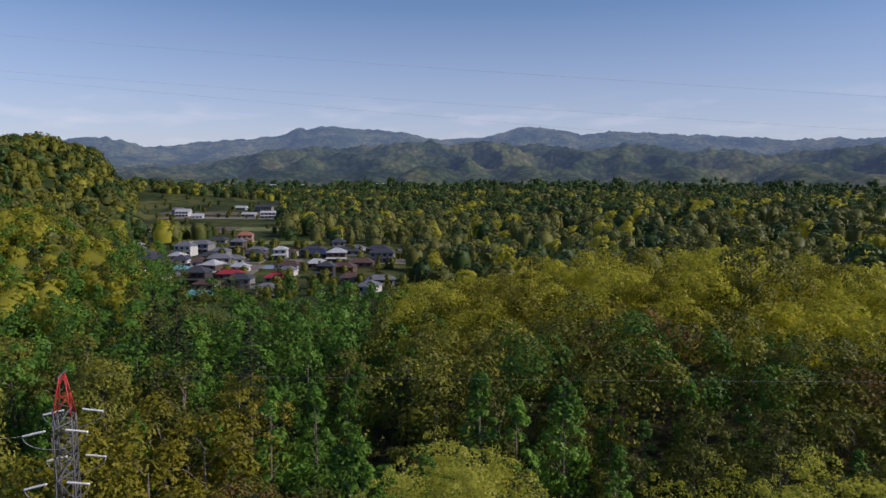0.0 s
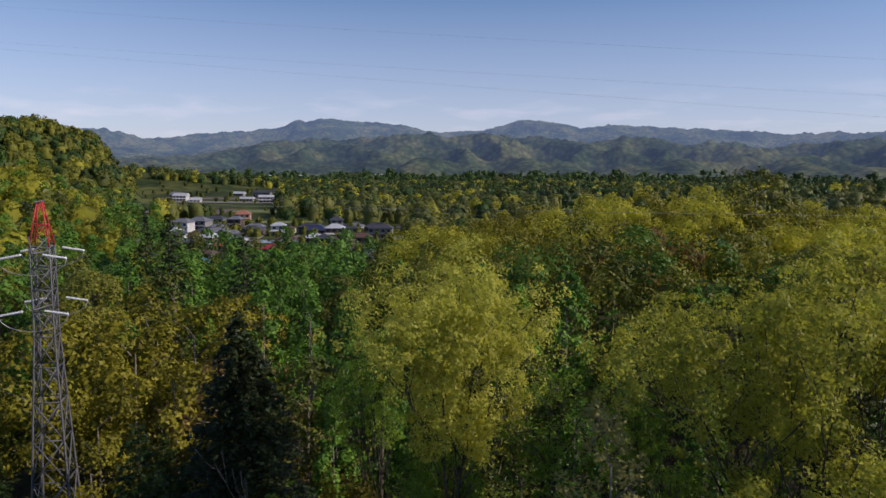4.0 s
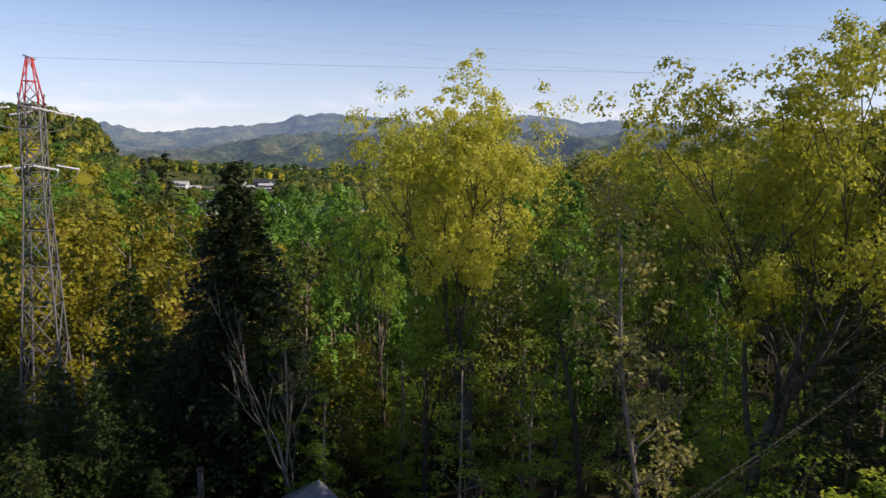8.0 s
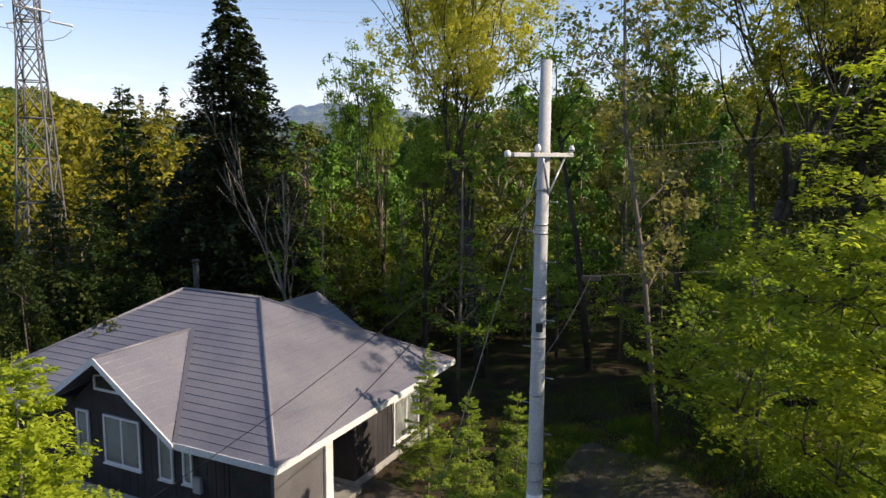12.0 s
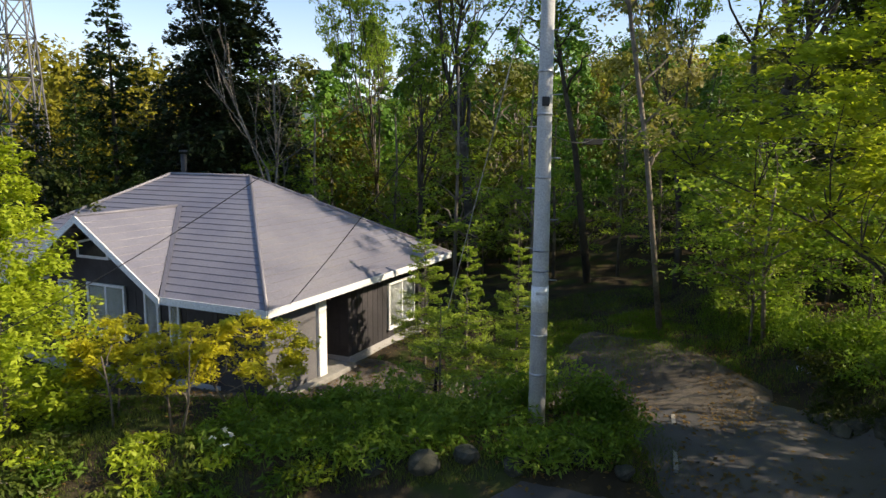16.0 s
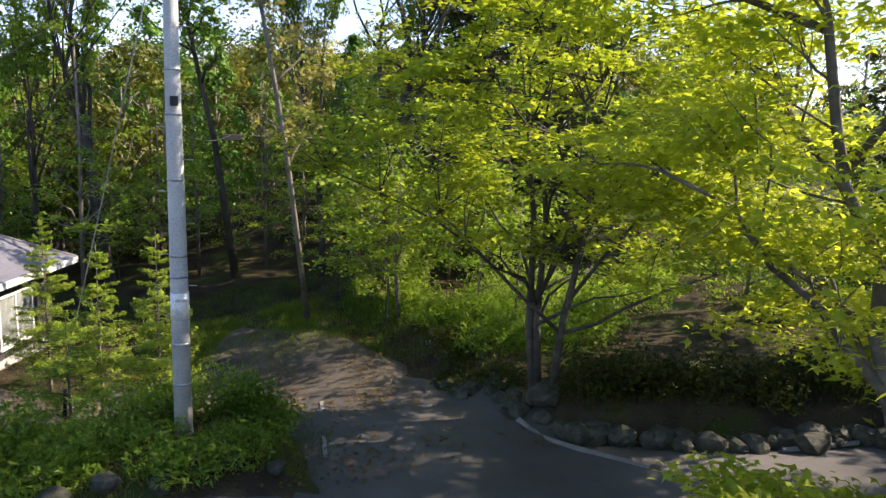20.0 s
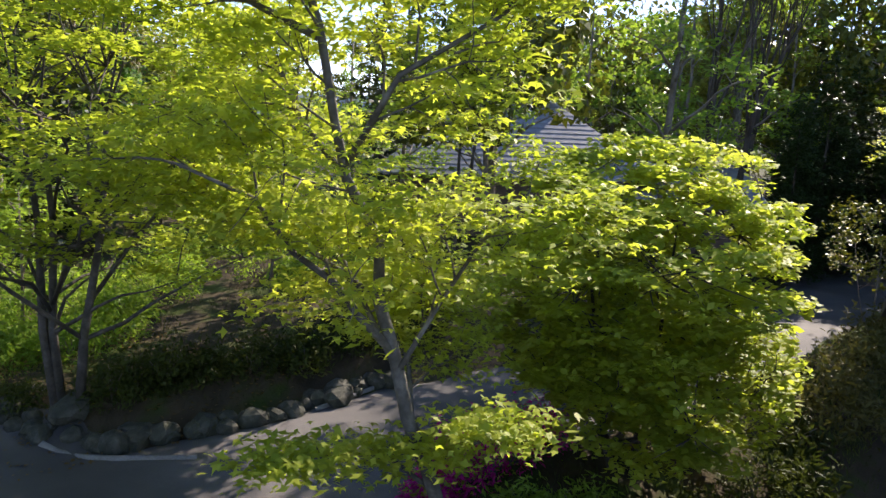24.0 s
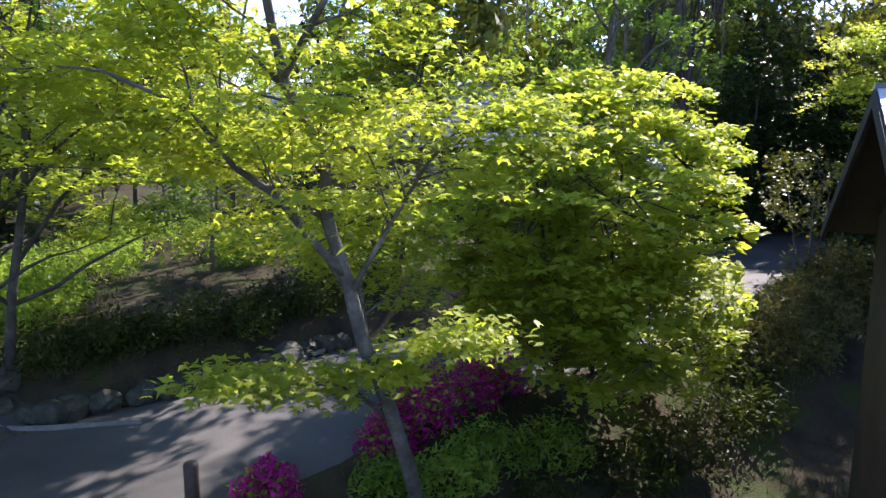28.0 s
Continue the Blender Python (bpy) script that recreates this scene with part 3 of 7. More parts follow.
def land(x, y):
    x, y = np.asarray(x, float), np.asarray(y, float)
    r = np.hypot(x, y)
    road = line_dist(x, y, ROAD_LINE)
    drive = line_dist(x, y, DRIVE_LINE)
    z = np.full(np.shape(x), -0.6)
    # the yard sinks towards the house and the drive's far end
    z = z - 1.05 * smooth(12.5, 19, y) * smooth(6.5, 2.0, x) - 0.5 * smooth(12, 24, y) * smooth(2.0, 6.5, x)
    # raised bed with the pole
    z = z + 0.62 * smooth(9.9, 11.0, y) * smooth(15.2, 12.8, y) * smooth(3.2, 1.8, x) * smooth(-14, -5, x)
    # wooded bank beyond the road
    bank = smooth(7.0, 8.4, x) * smooth(2.3, 3.2, road) * smooth(6.2, 8.5, y + 0.35 * (x - 8))
    z = z + bank * (0.7 + 0.9 * smooth(9, 28, x))
    # ground below the road by the other house
    z = z - 1.2 * smooth(2.4, 6.5, road) * smooth(6.0, 1.0, y) * smooth(2, 9, x) * smooth(34, 20, x)
    z = z + 0.9 * bump(x, y, 22, -2.6, 4.5, 2.6, 1) + 0.25 * waves(x, y, 9, 2) * smooth(3, 7, np.minimum(road, drive)) * smooth(16, 30, r)
    # the wood falls away to the valley on one side and runs on along a ridge on the other
    az = np.degrees(np.arctan2(x, np.maximum(y, 1e-3)))
    west = smooth(2, -8, az)
    z = z - smooth(75, 260, y) * (12.5 * west + (4.0 + 8 * smooth(190, 330, y)) * (1 - west)) - 2.5 * smooth(24, 60, y) * west
    z = z + 2.0 * waves(x, y, 160, 5) * smooth(60, 200, r)
    # near western mound, western hill, far hills
    z = z + bump(x, y, -150, 200, 52, 60, 25) + bump(x, y, -455, 640, 108, 200, 70) + bump(x, y, -600, 1000, 230, 300, 30)
    z = z + bump(x, y, 330, 640, 240, 200, 12)
    z = z + bump(x, y, 20, 125, 55, 32, 3.4)
    # level floor of the valley under the village and its fields
    q = x / np.maximum(y, 1.0)
    lo = -0.68 + 0.09 * smooth(440, 540, y)
    flat = smooth(lo, lo + 0.08, q) * smooth(-0.04, -0.12, q) * smooth(215, 245, y) * smooth(1100, 850, y)
    return z + (-13.4 - z) * flat


def crest(az):
    """Height of the farthest ridge by bearing in degrees."""
    a = np.array([-180.0, -60.0, -32.5, -28.8, -27.0, -25.5, -24.0, -22.8, -21.2, -17.1, -15.0, -13.1, -11.5, -10.9, -8.9, -6.1, -2.9, -1.1, 0.7, 3.0, 4.4, 5.8, 7.6, 9.8, 10.7, 13.8, 18.5, 22.5, 26.3, 29.2, 29.9, 32.2, 40.0, 60.0, 180.0])
    h = np.array([150.0, 190.0, 190.0, 194.0, 226.0, 232.0, 199.0, 175.0, 187.0, 229.0, 228.0, 255.0, 309.0, 299.0, 319.0, 304.0, 281.0, 253.0, 243.0, 254.0, 279.0, 311.0, 318.0, 296.0, 271.0, 290.0, 266.0, 251.0, 224.0, 233.0, 223.0, 243.0, 230.0, 200.0, 150.0])
    return np.interp(az, a, h)


def foothill(az):
    a = np.array([-60.0, -25.1, -21.2, -17.1, -13.7, -11.1, -8.4, -5.7, -2.0, 0.7, 3.0, 5.3, 8.0, 11.6, 14.2, 17.6, 19.3, 22.1, 24.4, 27.1, 29.2, 32.2, 60.0])
    h = np.array([40.0, 54.0, 60.0, 84.0, 122.0, 151.0, 138.0, 158.0, 169.0, 163.0, 170.0, 156.0, 156.0, 132.0, 157.0, 140.0, 122.0, 139.0, 114.0, 115.0, 133.0, 141.0, 150.0])
    return np.interp(az, a, h)


def hills(x, y):
    r = np.hypot(x, y)
    az = np.degrees(np.arctan2(x, y)) + 4.2
    rid = 0.5 + 0.5 * waves(x, y, 900, 11)
    back = crest(az) * smooth(3100, 4450, r) * (1 - 0.22 * (1 - smooth(4000, 4450, r)) * (0.6 + rid)) + 4 * waves(x, y, 150, 3) * smooth(3600, 4300, r)
    spur = np.abs(waves(x, y, 620, 21)) + 0.6 * np.abs(waves(x, y, 300, 23))
    top = smooth(2250, 2950, r) * smooth(3900, 3200, r)
    fore = foothill(az) * (top ** 0.8) * (1.06 - 0.75 * spur * (1.1 - 0.75 * smooth(2650, 2950, r)))
    knolls = 75 * np.clip(waves(x, y, 700, 33) + 0.15, 0, 1) * smooth(2200, 2450, r) * smooth(2900, 2600, r) * smooth(-14, -4, az)
    low = 14 * np.abs(waves(x, y, 420, 13)) * smooth(1500, 2300, r)
    return np.maximum(back, np.maximum(fore, knolls)) + low


def surface(x, y):
    r = np.hypot(x, y)
    return land(x, y) + np.where((r > 1200) & (r < 2350), 22 * np.abs(waves(x, y, 330, 13)) * smooth(1500, 2300, r), 0.0)


def land_at(x, y):
    return float(surface(np.array([x]), np.array([y]))[0])


def forest_ground_mat():
    m, nt, bs, out = nodes_of("wooded_ground")
    g = nt.nodes.new("ShaderNodeNewGeometry")
    ln = nt.nodes.new("ShaderNodeVectorMath")
    ln.operation = 'LENGTH'
    nt.links.new(g.outputs["Position"], ln.inputs[0])
    near = noise_node(nt, 0.7, 6, "World")
    fine = noise_node(nt, 18, 4, "World")
    r1 = ramp_node(nt, [(0.35, (0.03, 0.024, 0.016)), (0.5, (0.06, 0.046, 0.028)), (0.6, (0.04, 0.055, 0.014)), (0.75, (0.07, 0.085, 0.022))])
    nt.links.new(near.outputs[0], r1.inputs[0])
    far = noise_node(nt, 0.012, 8, "World", 0.7)
    r2 = ramp_node(nt, [(0.32, (0.02, 0.036, 0.014)), (0.48, (0.055, 0.075, 0.022)), (0.58, (0.12, 0.125, 0.035)), (0.7, (0.17, 0.155, 0.05))])
    nt.links.new(far.outputs[0], r2.inputs[0])
    # far canopy cells: gaps between crowns darkened in the colour, as shade
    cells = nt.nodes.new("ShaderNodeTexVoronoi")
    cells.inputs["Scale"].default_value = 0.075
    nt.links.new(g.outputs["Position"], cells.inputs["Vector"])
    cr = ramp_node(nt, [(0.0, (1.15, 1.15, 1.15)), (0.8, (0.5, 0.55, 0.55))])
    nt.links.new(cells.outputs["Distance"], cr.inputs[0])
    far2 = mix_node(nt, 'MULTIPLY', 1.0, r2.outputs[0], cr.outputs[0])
    mr = nt.nodes.new("ShaderNodeMapRange")
    mr.inputs[1].default_value, mr.inputs[2].default_value = 60, 240
    nt.links.new(ln.outputs["Value"], mr.inputs[0])
    x = mix_node(nt, 'MIX', mr.outputs[0], r1.outputs[0], far2.outputs[0])
    nt.links.new(x.outputs[0], bs.inputs["Base Color"])
    bs.inputs["Roughness"].default_value = 0.95
    bs.inputs["Specular IOR Level"].default_value = 0.1
    bp = nt.nodes.new("ShaderNodeBump")
    bp.inputs["Strength"].default_value, bp.inputs["Distance"].default_value = 0.5, 0.06
    nt.links.new(fine.outputs[0], bp.inputs["Height"])
    nt.links.new(bp.outputs[0], bs.inputs["Normal"])
    return m


def build_ground():
    na = 220
    rings = np.concatenate([np.arange(0.6, 30, 0.55), np.geomspace(30, 4860, 150)])
    a = np.linspace(0, 2 * math.pi, na, endpoint=False)
    X = 4 + rings[:, None] * np.sin(a)[None, :]
    Y = 9 + rings[:, None] * np.cos(a)[None, :]
    Z = surface(X, Y)
    V = np.column_stack([X.ravel(), Y.ravel(), Z.ravel()])
    V = np.vstack([V, [[4, 9, land_at(4, 9)]]])
    k = len(rings)
    i = np.arange(k - 1)[:, None] * na + np.arange(na)[None, :]
    j = np.arange(k - 1)[:, None] * na + (np.arange(na)[None, :] + 1) % na
    Q = np.stack([i, i + na, j + na, j], axis=-1).reshape(-1, 4)
    c = np.arange(na)
    T = np.stack([np.full(na, len(V) - 1), c, (c + 1) % na], axis=-1)
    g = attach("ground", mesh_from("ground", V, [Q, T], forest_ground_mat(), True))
    tagged(g, "wooded ground with leaf litter reaching far forested hills", "ground", kind="structure")


TRACK = rough_mat("leaf_strewn_dirt", [(0.05, 0.04, 0.03), (0.088, 0.07, 0.052), (0.14, 0.115, 0.088)], 0.9, 25, 0.95, 0.7, coords="World", dist=0.03)
build_ground()


def backdrop_mat():
    """Far wooded hills; a blue glow growing with distance imitates kilometres of bright air."""
    m, nt, bs, out = nodes_of("hills_with_haze_glow")
    far = noise_node(nt, 0.006, 9, "World", 0.72)
    r2 = ramp_node(nt, [(0.34, (0.015, 0.028, 0.016)), (0.47, (0.05, 0.075, 0.03)), (0.57, (0.12, 0.13, 0.05)), (0.7, (0.17, 0.165, 0.07))])
    nt.links.new(far.outputs[0], r2.inputs[0])
    g = nt.nodes.new("ShaderNodeNewGeometry")
    # crown-sized cells: shade between treetops put into the colour, dark towards the rims
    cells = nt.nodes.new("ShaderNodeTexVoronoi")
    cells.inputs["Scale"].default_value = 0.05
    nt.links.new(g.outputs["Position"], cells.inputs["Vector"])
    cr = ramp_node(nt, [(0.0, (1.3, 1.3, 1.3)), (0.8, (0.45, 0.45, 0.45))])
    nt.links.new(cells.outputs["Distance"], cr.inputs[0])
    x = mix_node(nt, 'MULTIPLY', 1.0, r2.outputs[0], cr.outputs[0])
    nt.links.new(x.outputs[0], bs.inputs["Base Color"])
    bs.inputs["Roughness"].default_value, bs.inputs["Specular IOR Level"].default_value = 1.0, 0.0
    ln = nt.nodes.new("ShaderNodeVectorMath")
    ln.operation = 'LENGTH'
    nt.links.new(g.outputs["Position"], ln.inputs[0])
    # haze put in as emission, stronger with distance
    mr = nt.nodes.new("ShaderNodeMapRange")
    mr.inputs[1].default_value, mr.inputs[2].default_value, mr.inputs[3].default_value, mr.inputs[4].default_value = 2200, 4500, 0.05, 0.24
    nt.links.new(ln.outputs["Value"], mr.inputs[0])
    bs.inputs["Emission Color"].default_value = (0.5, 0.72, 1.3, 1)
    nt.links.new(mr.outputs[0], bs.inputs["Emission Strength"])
    return m


def build_hills():
    az = np.radians(np.concatenate([np.linspace(-75, -44, 40), np.linspace(-43.7, 34, 360), np.linspace(34.5, 75, 50)]))
    rr = np.linspace(2150, 4800, 84)
    X, Y = rr[:, None] * np.sin(az)[None, :], rr[:, None] * np.cos(az)[None, :]
    Z = land(X, Y) + hills(X, Y) + 10 * np.abs(waves(X, Y, 90, 31)) * smooth(2400, 2800, np.hypot(X, Y)) - 6 * smooth(2300, 2150, np.hypot(X, Y))
    n = len(az)
    i = (np.arange(len(rr) - 1)[:, None] * n + np.arange(n - 1)[None, :]).ravel()
    Q = np.stack([i, i + 1, i + n + 1, i + n], axis=-1)
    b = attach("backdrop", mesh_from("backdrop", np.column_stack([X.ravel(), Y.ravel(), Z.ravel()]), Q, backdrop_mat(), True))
    tagged(b, "blue-green forested hills on the horizon, haze painted on as a glow", "hills", kind="structure")


build_hills()


def ribbon(name, line, widths, mat, label, category, lift=0.02, step=0.6, wobble=0.15, seed=1):
    """A paved strip laid on the land, with uneven edges."""
    r = np.random.default_rng(seed)
    P = np.array(line, float)
    seg = np.hypot(*np.diff(P, axis=0).T)
    s = np.concatenate([[0], np.cumsum(seg)])
    n = max(4, int(s[-1] / step))
    q = np.linspace(0, s[-1], n)
    x, y = np.interp(q, s, P[:, 0]), np.interp(q, s, P[:, 1])
    for _ in range(6):
        x[1:-1] = (x[:-2] + 2 * x[1:-1] + x[2:]) / 4
        y[1:-1] = (y[:-2] + 2 * y[1:-1] + y[2:]) / 4
    w = np.interp(q, np.linspace(0, s[-1], len(widths)), widths)
    dx, dy = np.gradient(x), np.gradient(y)
    l = np.hypot(dx, dy)
    nx, ny = -dy / l, dx / l
    cols = 9
    V = []
    for c in np.linspace(-0.5, 0.5, cols):
        e = wobble * r.normal(size=n) * (abs(c) == 0.5)
        e = np.convolve(e, [0.25, 0.5, 0.25], 'same')
        X, Y = x + nx * (c * w + e), y + ny * (c * w + e)
        V.append(np.column_stack([X, Y, land(X, Y) + lift - (0.08 if abs(c) == 0.5 else 0)]))
    V = np.stack(V, axis=1).reshape(-1, 3)
    i = (np.arange(n - 1)[:, None] * cols + np.arange(cols - 1)[None, :]).ravel()
    Q = np.stack([i, i + cols, i + cols + 1, i + 1], axis=-1)
    ob = attach(name, mesh_from(name, V, Q[:, ::-1], mat, True))
    tagged(ob, label, category, kind="structure")
    return ob


ribbon("road", ROAD_LINE, [4.6], ASPHALT, "worn grey asphalt lane curving past the trees", "road", 0.06)
ribbon("drive", [(5.4, 9.6), (5.6, 13), (5.1, 15.8), (4.7, 17.8)], [5.6, 4.6, 3.6, 0.7], ASPHALT, "asphalt drive mouth with leaf litter at its edges", "drive", 0.066, wobble=0.25, seed=3)
ribbon("track", [(5.4, 14.4), (5.0, 16.4), (4.6, 18.6), (4.1, 21.0), (3.6, 24.0)], [0.6, 4.4, 4.8, 3.6, 0.6], TRACK, "leaf-strewn dirt track running on into the wood", "track", 0.074, wobble=0.3, seed=6)
ribbon("yard", [(4.2, 16.0), (1.0, 17.3), (-2.5, 18.2), (-8, 19.5)], [3.4, 4.0, 5.6, 5.0], YARD, "grey-brown gravel yard in front of the house", "yard", 0.05, wobble=0.3, seed=4)

# pale concrete strip that bounds the drive
x0, y0, x1, y1 = 3.38, 11.75, 4.12, 14.8
dx, dy = (x1 - x0), (y1 - y0)
ln = math.hypot(dx, dy)
ox, oy = -dy / ln * 0.04, dx / ln * 0.04
z0, z1 = land_at(x0, y0) + 0.105, land_at(x1, y1) + 0.1
strip = part("concrete_strip", slab_bm([(x0 - ox, y0 - oy, z0), (x0 + ox, y0 + oy, z0), (x1 + ox, y1 + oy, z1), (x1 - ox, y1 - oy, z1)], 0.16), KERB)
tagged(strip, "pale concrete edging strip along the drive", "kerb", kind="structure")

ribbon("road_edge", [(7.38, 12.02), (7.24, 11.22), (7.75, 10.43), (8.59, 9.2)], [0.055], EDGE, "thin pale concrete edge between lane and stone bank", "kerb", 0.13, step=0.3, wobble=0.01, seed=8)
ribbon("road_edge", [(11.46, 8.83), (13.19, 8.51)], [0.055], EDGE, "thin pale concrete edge between lane and stone bank", "kerb", 0.13, step=0.3, wobble=0.01, seed=9)


# ---- concrete utility pole ----
def utility_pole():
    t = root("utility_pole", pose(1.05, 12.33, land_at(1.05, 12.33), 0, 0, 0), "tall weathered grey concrete utility pole in a bushy bed", "utility pole")
    h = 10.2
    attach("shaft", tube_mesh("shaft", [([(0, 0, -0.4), (0, 0, 3), (0, 0, 6), (0.02, 0, h)], [0.155, 0.14, 0.12, 0.098])], CONCRETE, 20), t)
    d = Vector((0.46, 0.888, 0))
    s = Vector((0.888, -0.46, 0))
    ang = math.degrees(math.atan2(d.y, d.x))
    for off, z, shift in ((0.19, 8.62, 0.0), (-0.19, 8.62, 0.05)):
        c = s * off + d * shift
        part("crossarm", box_bm(-0.85, -0.036, -0.036, 0.85, 0.036, 0.036, 0.008), CONCRETE, t, "pale grey square steel crossarm", at=pose(c.x, c.y, z, 0, 0, ang))
    for k in (-0.7, 0.78):
        for off in (0.17,):
            c = s * off + d * (k + 0.1)
            attach("insulator", tube_mesh("insulator", [([(0, 0, 0.04), (0, 0, 0.08), (0, 0, 0.13), (0, 0, 0.17)], [0.03, 0.055, 0.05, 0.025])], CERAMIC, 10), t, "white ceramic insulator", pose(c.x, c.y, 8.62))
    c = s * -0.19 + d * -0.98
    attach("insulator", tube_mesh("insulator", [([(0, 0, -0.02), (0, 0, 0.05), (0, 0, 0.09)], [0.05, 0.06, 0.03])], CERAMIC, 10), t, "white ceramic insulator", pose(c.x, c.y, 8.6))
    for sg in (1, -1):
        a = s * 0.17 + d * (0.5 * sg + 0.1)
        attach("brace", tube_mesh("brace", [([tuple(a + Vector((0, 0, 8.6))), tuple(s * 0.12 + Vector((0, 0, 7.95)))], [0.018, 0.018])], GALV, 6), t, "galvanised steel brace")
    for z in (8.0, 7.4, 7.25, 6.1, 5.4, 4.35, 3.1, 2.75, 1.6, 0.9):
        r = 0.155 - (0.057 / 10.2) * z + 0.006
        attach("band", tube_mesh("band", [([(0, 0, z), (0, 0, z + 0.045)], [r, r])], GALV, 20), t, "steel band")
    for i in range(12):
        z = 2.1 + i * 0.52
        sg = 1 if i % 2 else -1
        v = s * sg
        attach("step_bolt", tube_mesh("step_bolt", [([tuple(v * 0.1 + Vector((0, 0, z))), tuple(v * 0.3 + Vector((0, 0, z)))], [0.009, 0.009])], GALV, 5), t)
    # number plate sleeve with plain bars
    attach("plate", tube_mesh("plate", [([(0, 0, 2.05), (0, 0, 2.5)], [0.151, 0.149])], WHITE_PAINT, 20), t, "white plate wrapped round the pole")
    part("lettering", box_bm(-0.09, -0.157, 2.36, 0.09, -0.15, 2.41), CONCRETE, t, "grey bar of writing", at=pose(0, 0, 0, 0, 0, 4))
    part("switch_box", box_bm(-0.06, -0.2, 5.55, 0.06, -0.1, 5.7, 0.01), BLACK_RUBBER, t, "small black box")
    return t


utility_pole()


def cable(name, pts, r, mat, label, sag=0.0, n=24, category="cable"):
    """A hanging cable through the given points, with sag between them."""
    P = []
    for a, b in zip(pts, pts[1:]):
        a, b = np.array(a, float), np.array(b, float)
        for q in np.linspace(0, 1, n, endpoint=False):
            p = a + (b - a) * q
            p[2] -= 4 * sag * q * (1 - q)
            P.append(p)
    P.append(np.array(pts[-1], float))
    ob = attach(name, tube_mesh(name, [(np.array(P), np.full(len(P), r))], mat, 5))
    return tagged(ob, label, category)


cable("service_cable", [(1.0, 12.3, 8.0), (-14.5, 6.84, -0.5)], 0.007, BLACK_RUBBER, "thin dark stay cable sagging from the pole", 1.5)
cable("service_cable", [(1.0, 12.3, 8.0), (-4.6, 16.6, 1.1)], 0.011, BLACK_RUBBER, "thin dark cable running down to the house eave", 0.25)
for k, z in ((0.45, 8.72), (0.1, 8.7), (0.75, 8.6)):
    cable("overhead_line", [(1.1 + k, 12.5 + k * 0.4, z), (34, 44 + 3 * k, 14.0 + z - 8.6)], 0.005, BLACK_RUBBER, "black overhead line strung from the crossarm", 0.9)
cable("guy_wire", [(0.95, 12.5, 8.3), (-1.4, 18.6, -1.5)], 0.012, GALV, "steel guy wire slanting down behind the pole", 0.05)
cable("telephone_cable", [(1.2, 12.4, 5.1), (3.1, 20.8, 5.12), (36.0, 33.8, 5.1)], 0.012, BLACK_RUBBER, "thin black telephone cable through the trees", 0.12)


# ---- the dark house with the hipped roof ----
HU, HV = Vector((0.9304, -0.3665, 0)), Vector((0.3665, 0.9304, 0))
HC = Vector((-4.95, 15.92, 0))
HOUSE = Matrix(((HU.x, HV.x, 0, HC.x), (HU.y, HV.y, 0, HC.y), (0, 0, 1, 0), (0, 0, 0, 1)))
EAVE, RIDGE, HW, HD = 1.05, 3.88, 12.9, 10.3
FLOOR_Z = -1.62


def cladding(parent, a, b, z0, z1, mat, board=0.15, holes=()):
    """Upright boards from plan point a to b; holes: (from, to, low, high) along the wall."""
    a, b = Vector(a), Vector(b)
    d = (b - a)
    l = d.length
    d.normalize()
    n = Vector((d.y, -d.x))
    bm = bmesh.new()
    k = int(l / board)
    w = l / k
    for i in range(k):
        m0, m1 = i * w + 0.004, (i + 1) * w - 0.004
        spans = [(z0, z1)]
        for h0, h1, lo, hi in holes:
            if m1 > h0 and m0 < h1:
                spans = [(z0, lo), (hi, z1)]
        pr = 0.018 if i % 2 else 0.012
        for s0, s1 in spans:
            if s1 - s0 < 0.03:
                continue
            p, q = a + d * m0, a + d * m1
            prism_bm([(p.x, p.y), (p.x + n.x * pr, p.y + n.y * pr), (q.x + n.x * pr, q.y + n.y * pr), (q.x, q.y)], s0, s1, bm)
    return part("cladding", bm, mat, parent, "dark stained upright board cladding")


def window_at(parent, a, d, s0, s1, z0, z1, panes=2, frame_w=0.07):
    """A white-framed window on the wall that starts at a and runs along d."""
    d = Vector(d).normalized()
    n = Vector((d.y, -d.x))
    ang = math.degrees(math.atan2(d.y, d.x))
    m = pose(a[0] + d.x * s0, a[1] + d.y * s0, z0, 0, 0, ang)
    w, h = s1 - s0, z1 - z0
    win = attach("window", mesh_from("window", *box_data(0, -0.02, 0, w, 0.02, h), CURTAIN), parent, "window with pale curtains behind glass", m)
    for x0, y0, x1, y1 in ((0, 0, w, frame_w), (0, h - frame_w, w, h), (0, frame_w, frame_w, h - frame_w), (w - frame_w, frame_w, w, h - frame_w)):
        part("frame", box_bm(x0, -0.07, y0, x1, 0.0, y1, 0.006), WHITE_PAINT, win, "white window frame")
    for i in range(1, panes):
        part("mullion", box_bm(w * i / panes - 0.03, -0.06, frame_w, w * i / panes + 0.03, -0.005, h - frame_w), WHITE_PAINT, win)
    for i in range(panes):
        part("pane", box_bm(w * i / panes + 0.03, -0.045, frame_w, w * (i + 1) / panes - 0.03, -0.035, h - frame_w), GLASS, win, "glass pane")
    part("sill", box_bm(-0.04, -0.1, -0.04, w + 0.04, 0.0, 0.0, 0.005), WHITE_PAINT, win)
    return win


def box_data(x0, y0, z0, x1, y1, z1):
    V = [(x, y, z) for z in (z0, z1) for y in (y0, y1) for x in (x0, x1)]
    F = [(0, 2, 3, 1), (4, 5, 7, 6), (0, 1, 5, 4), (2, 6, 7, 3), (0, 4, 6, 2), (1, 3, 7, 5)]
    return V, np.array(F)


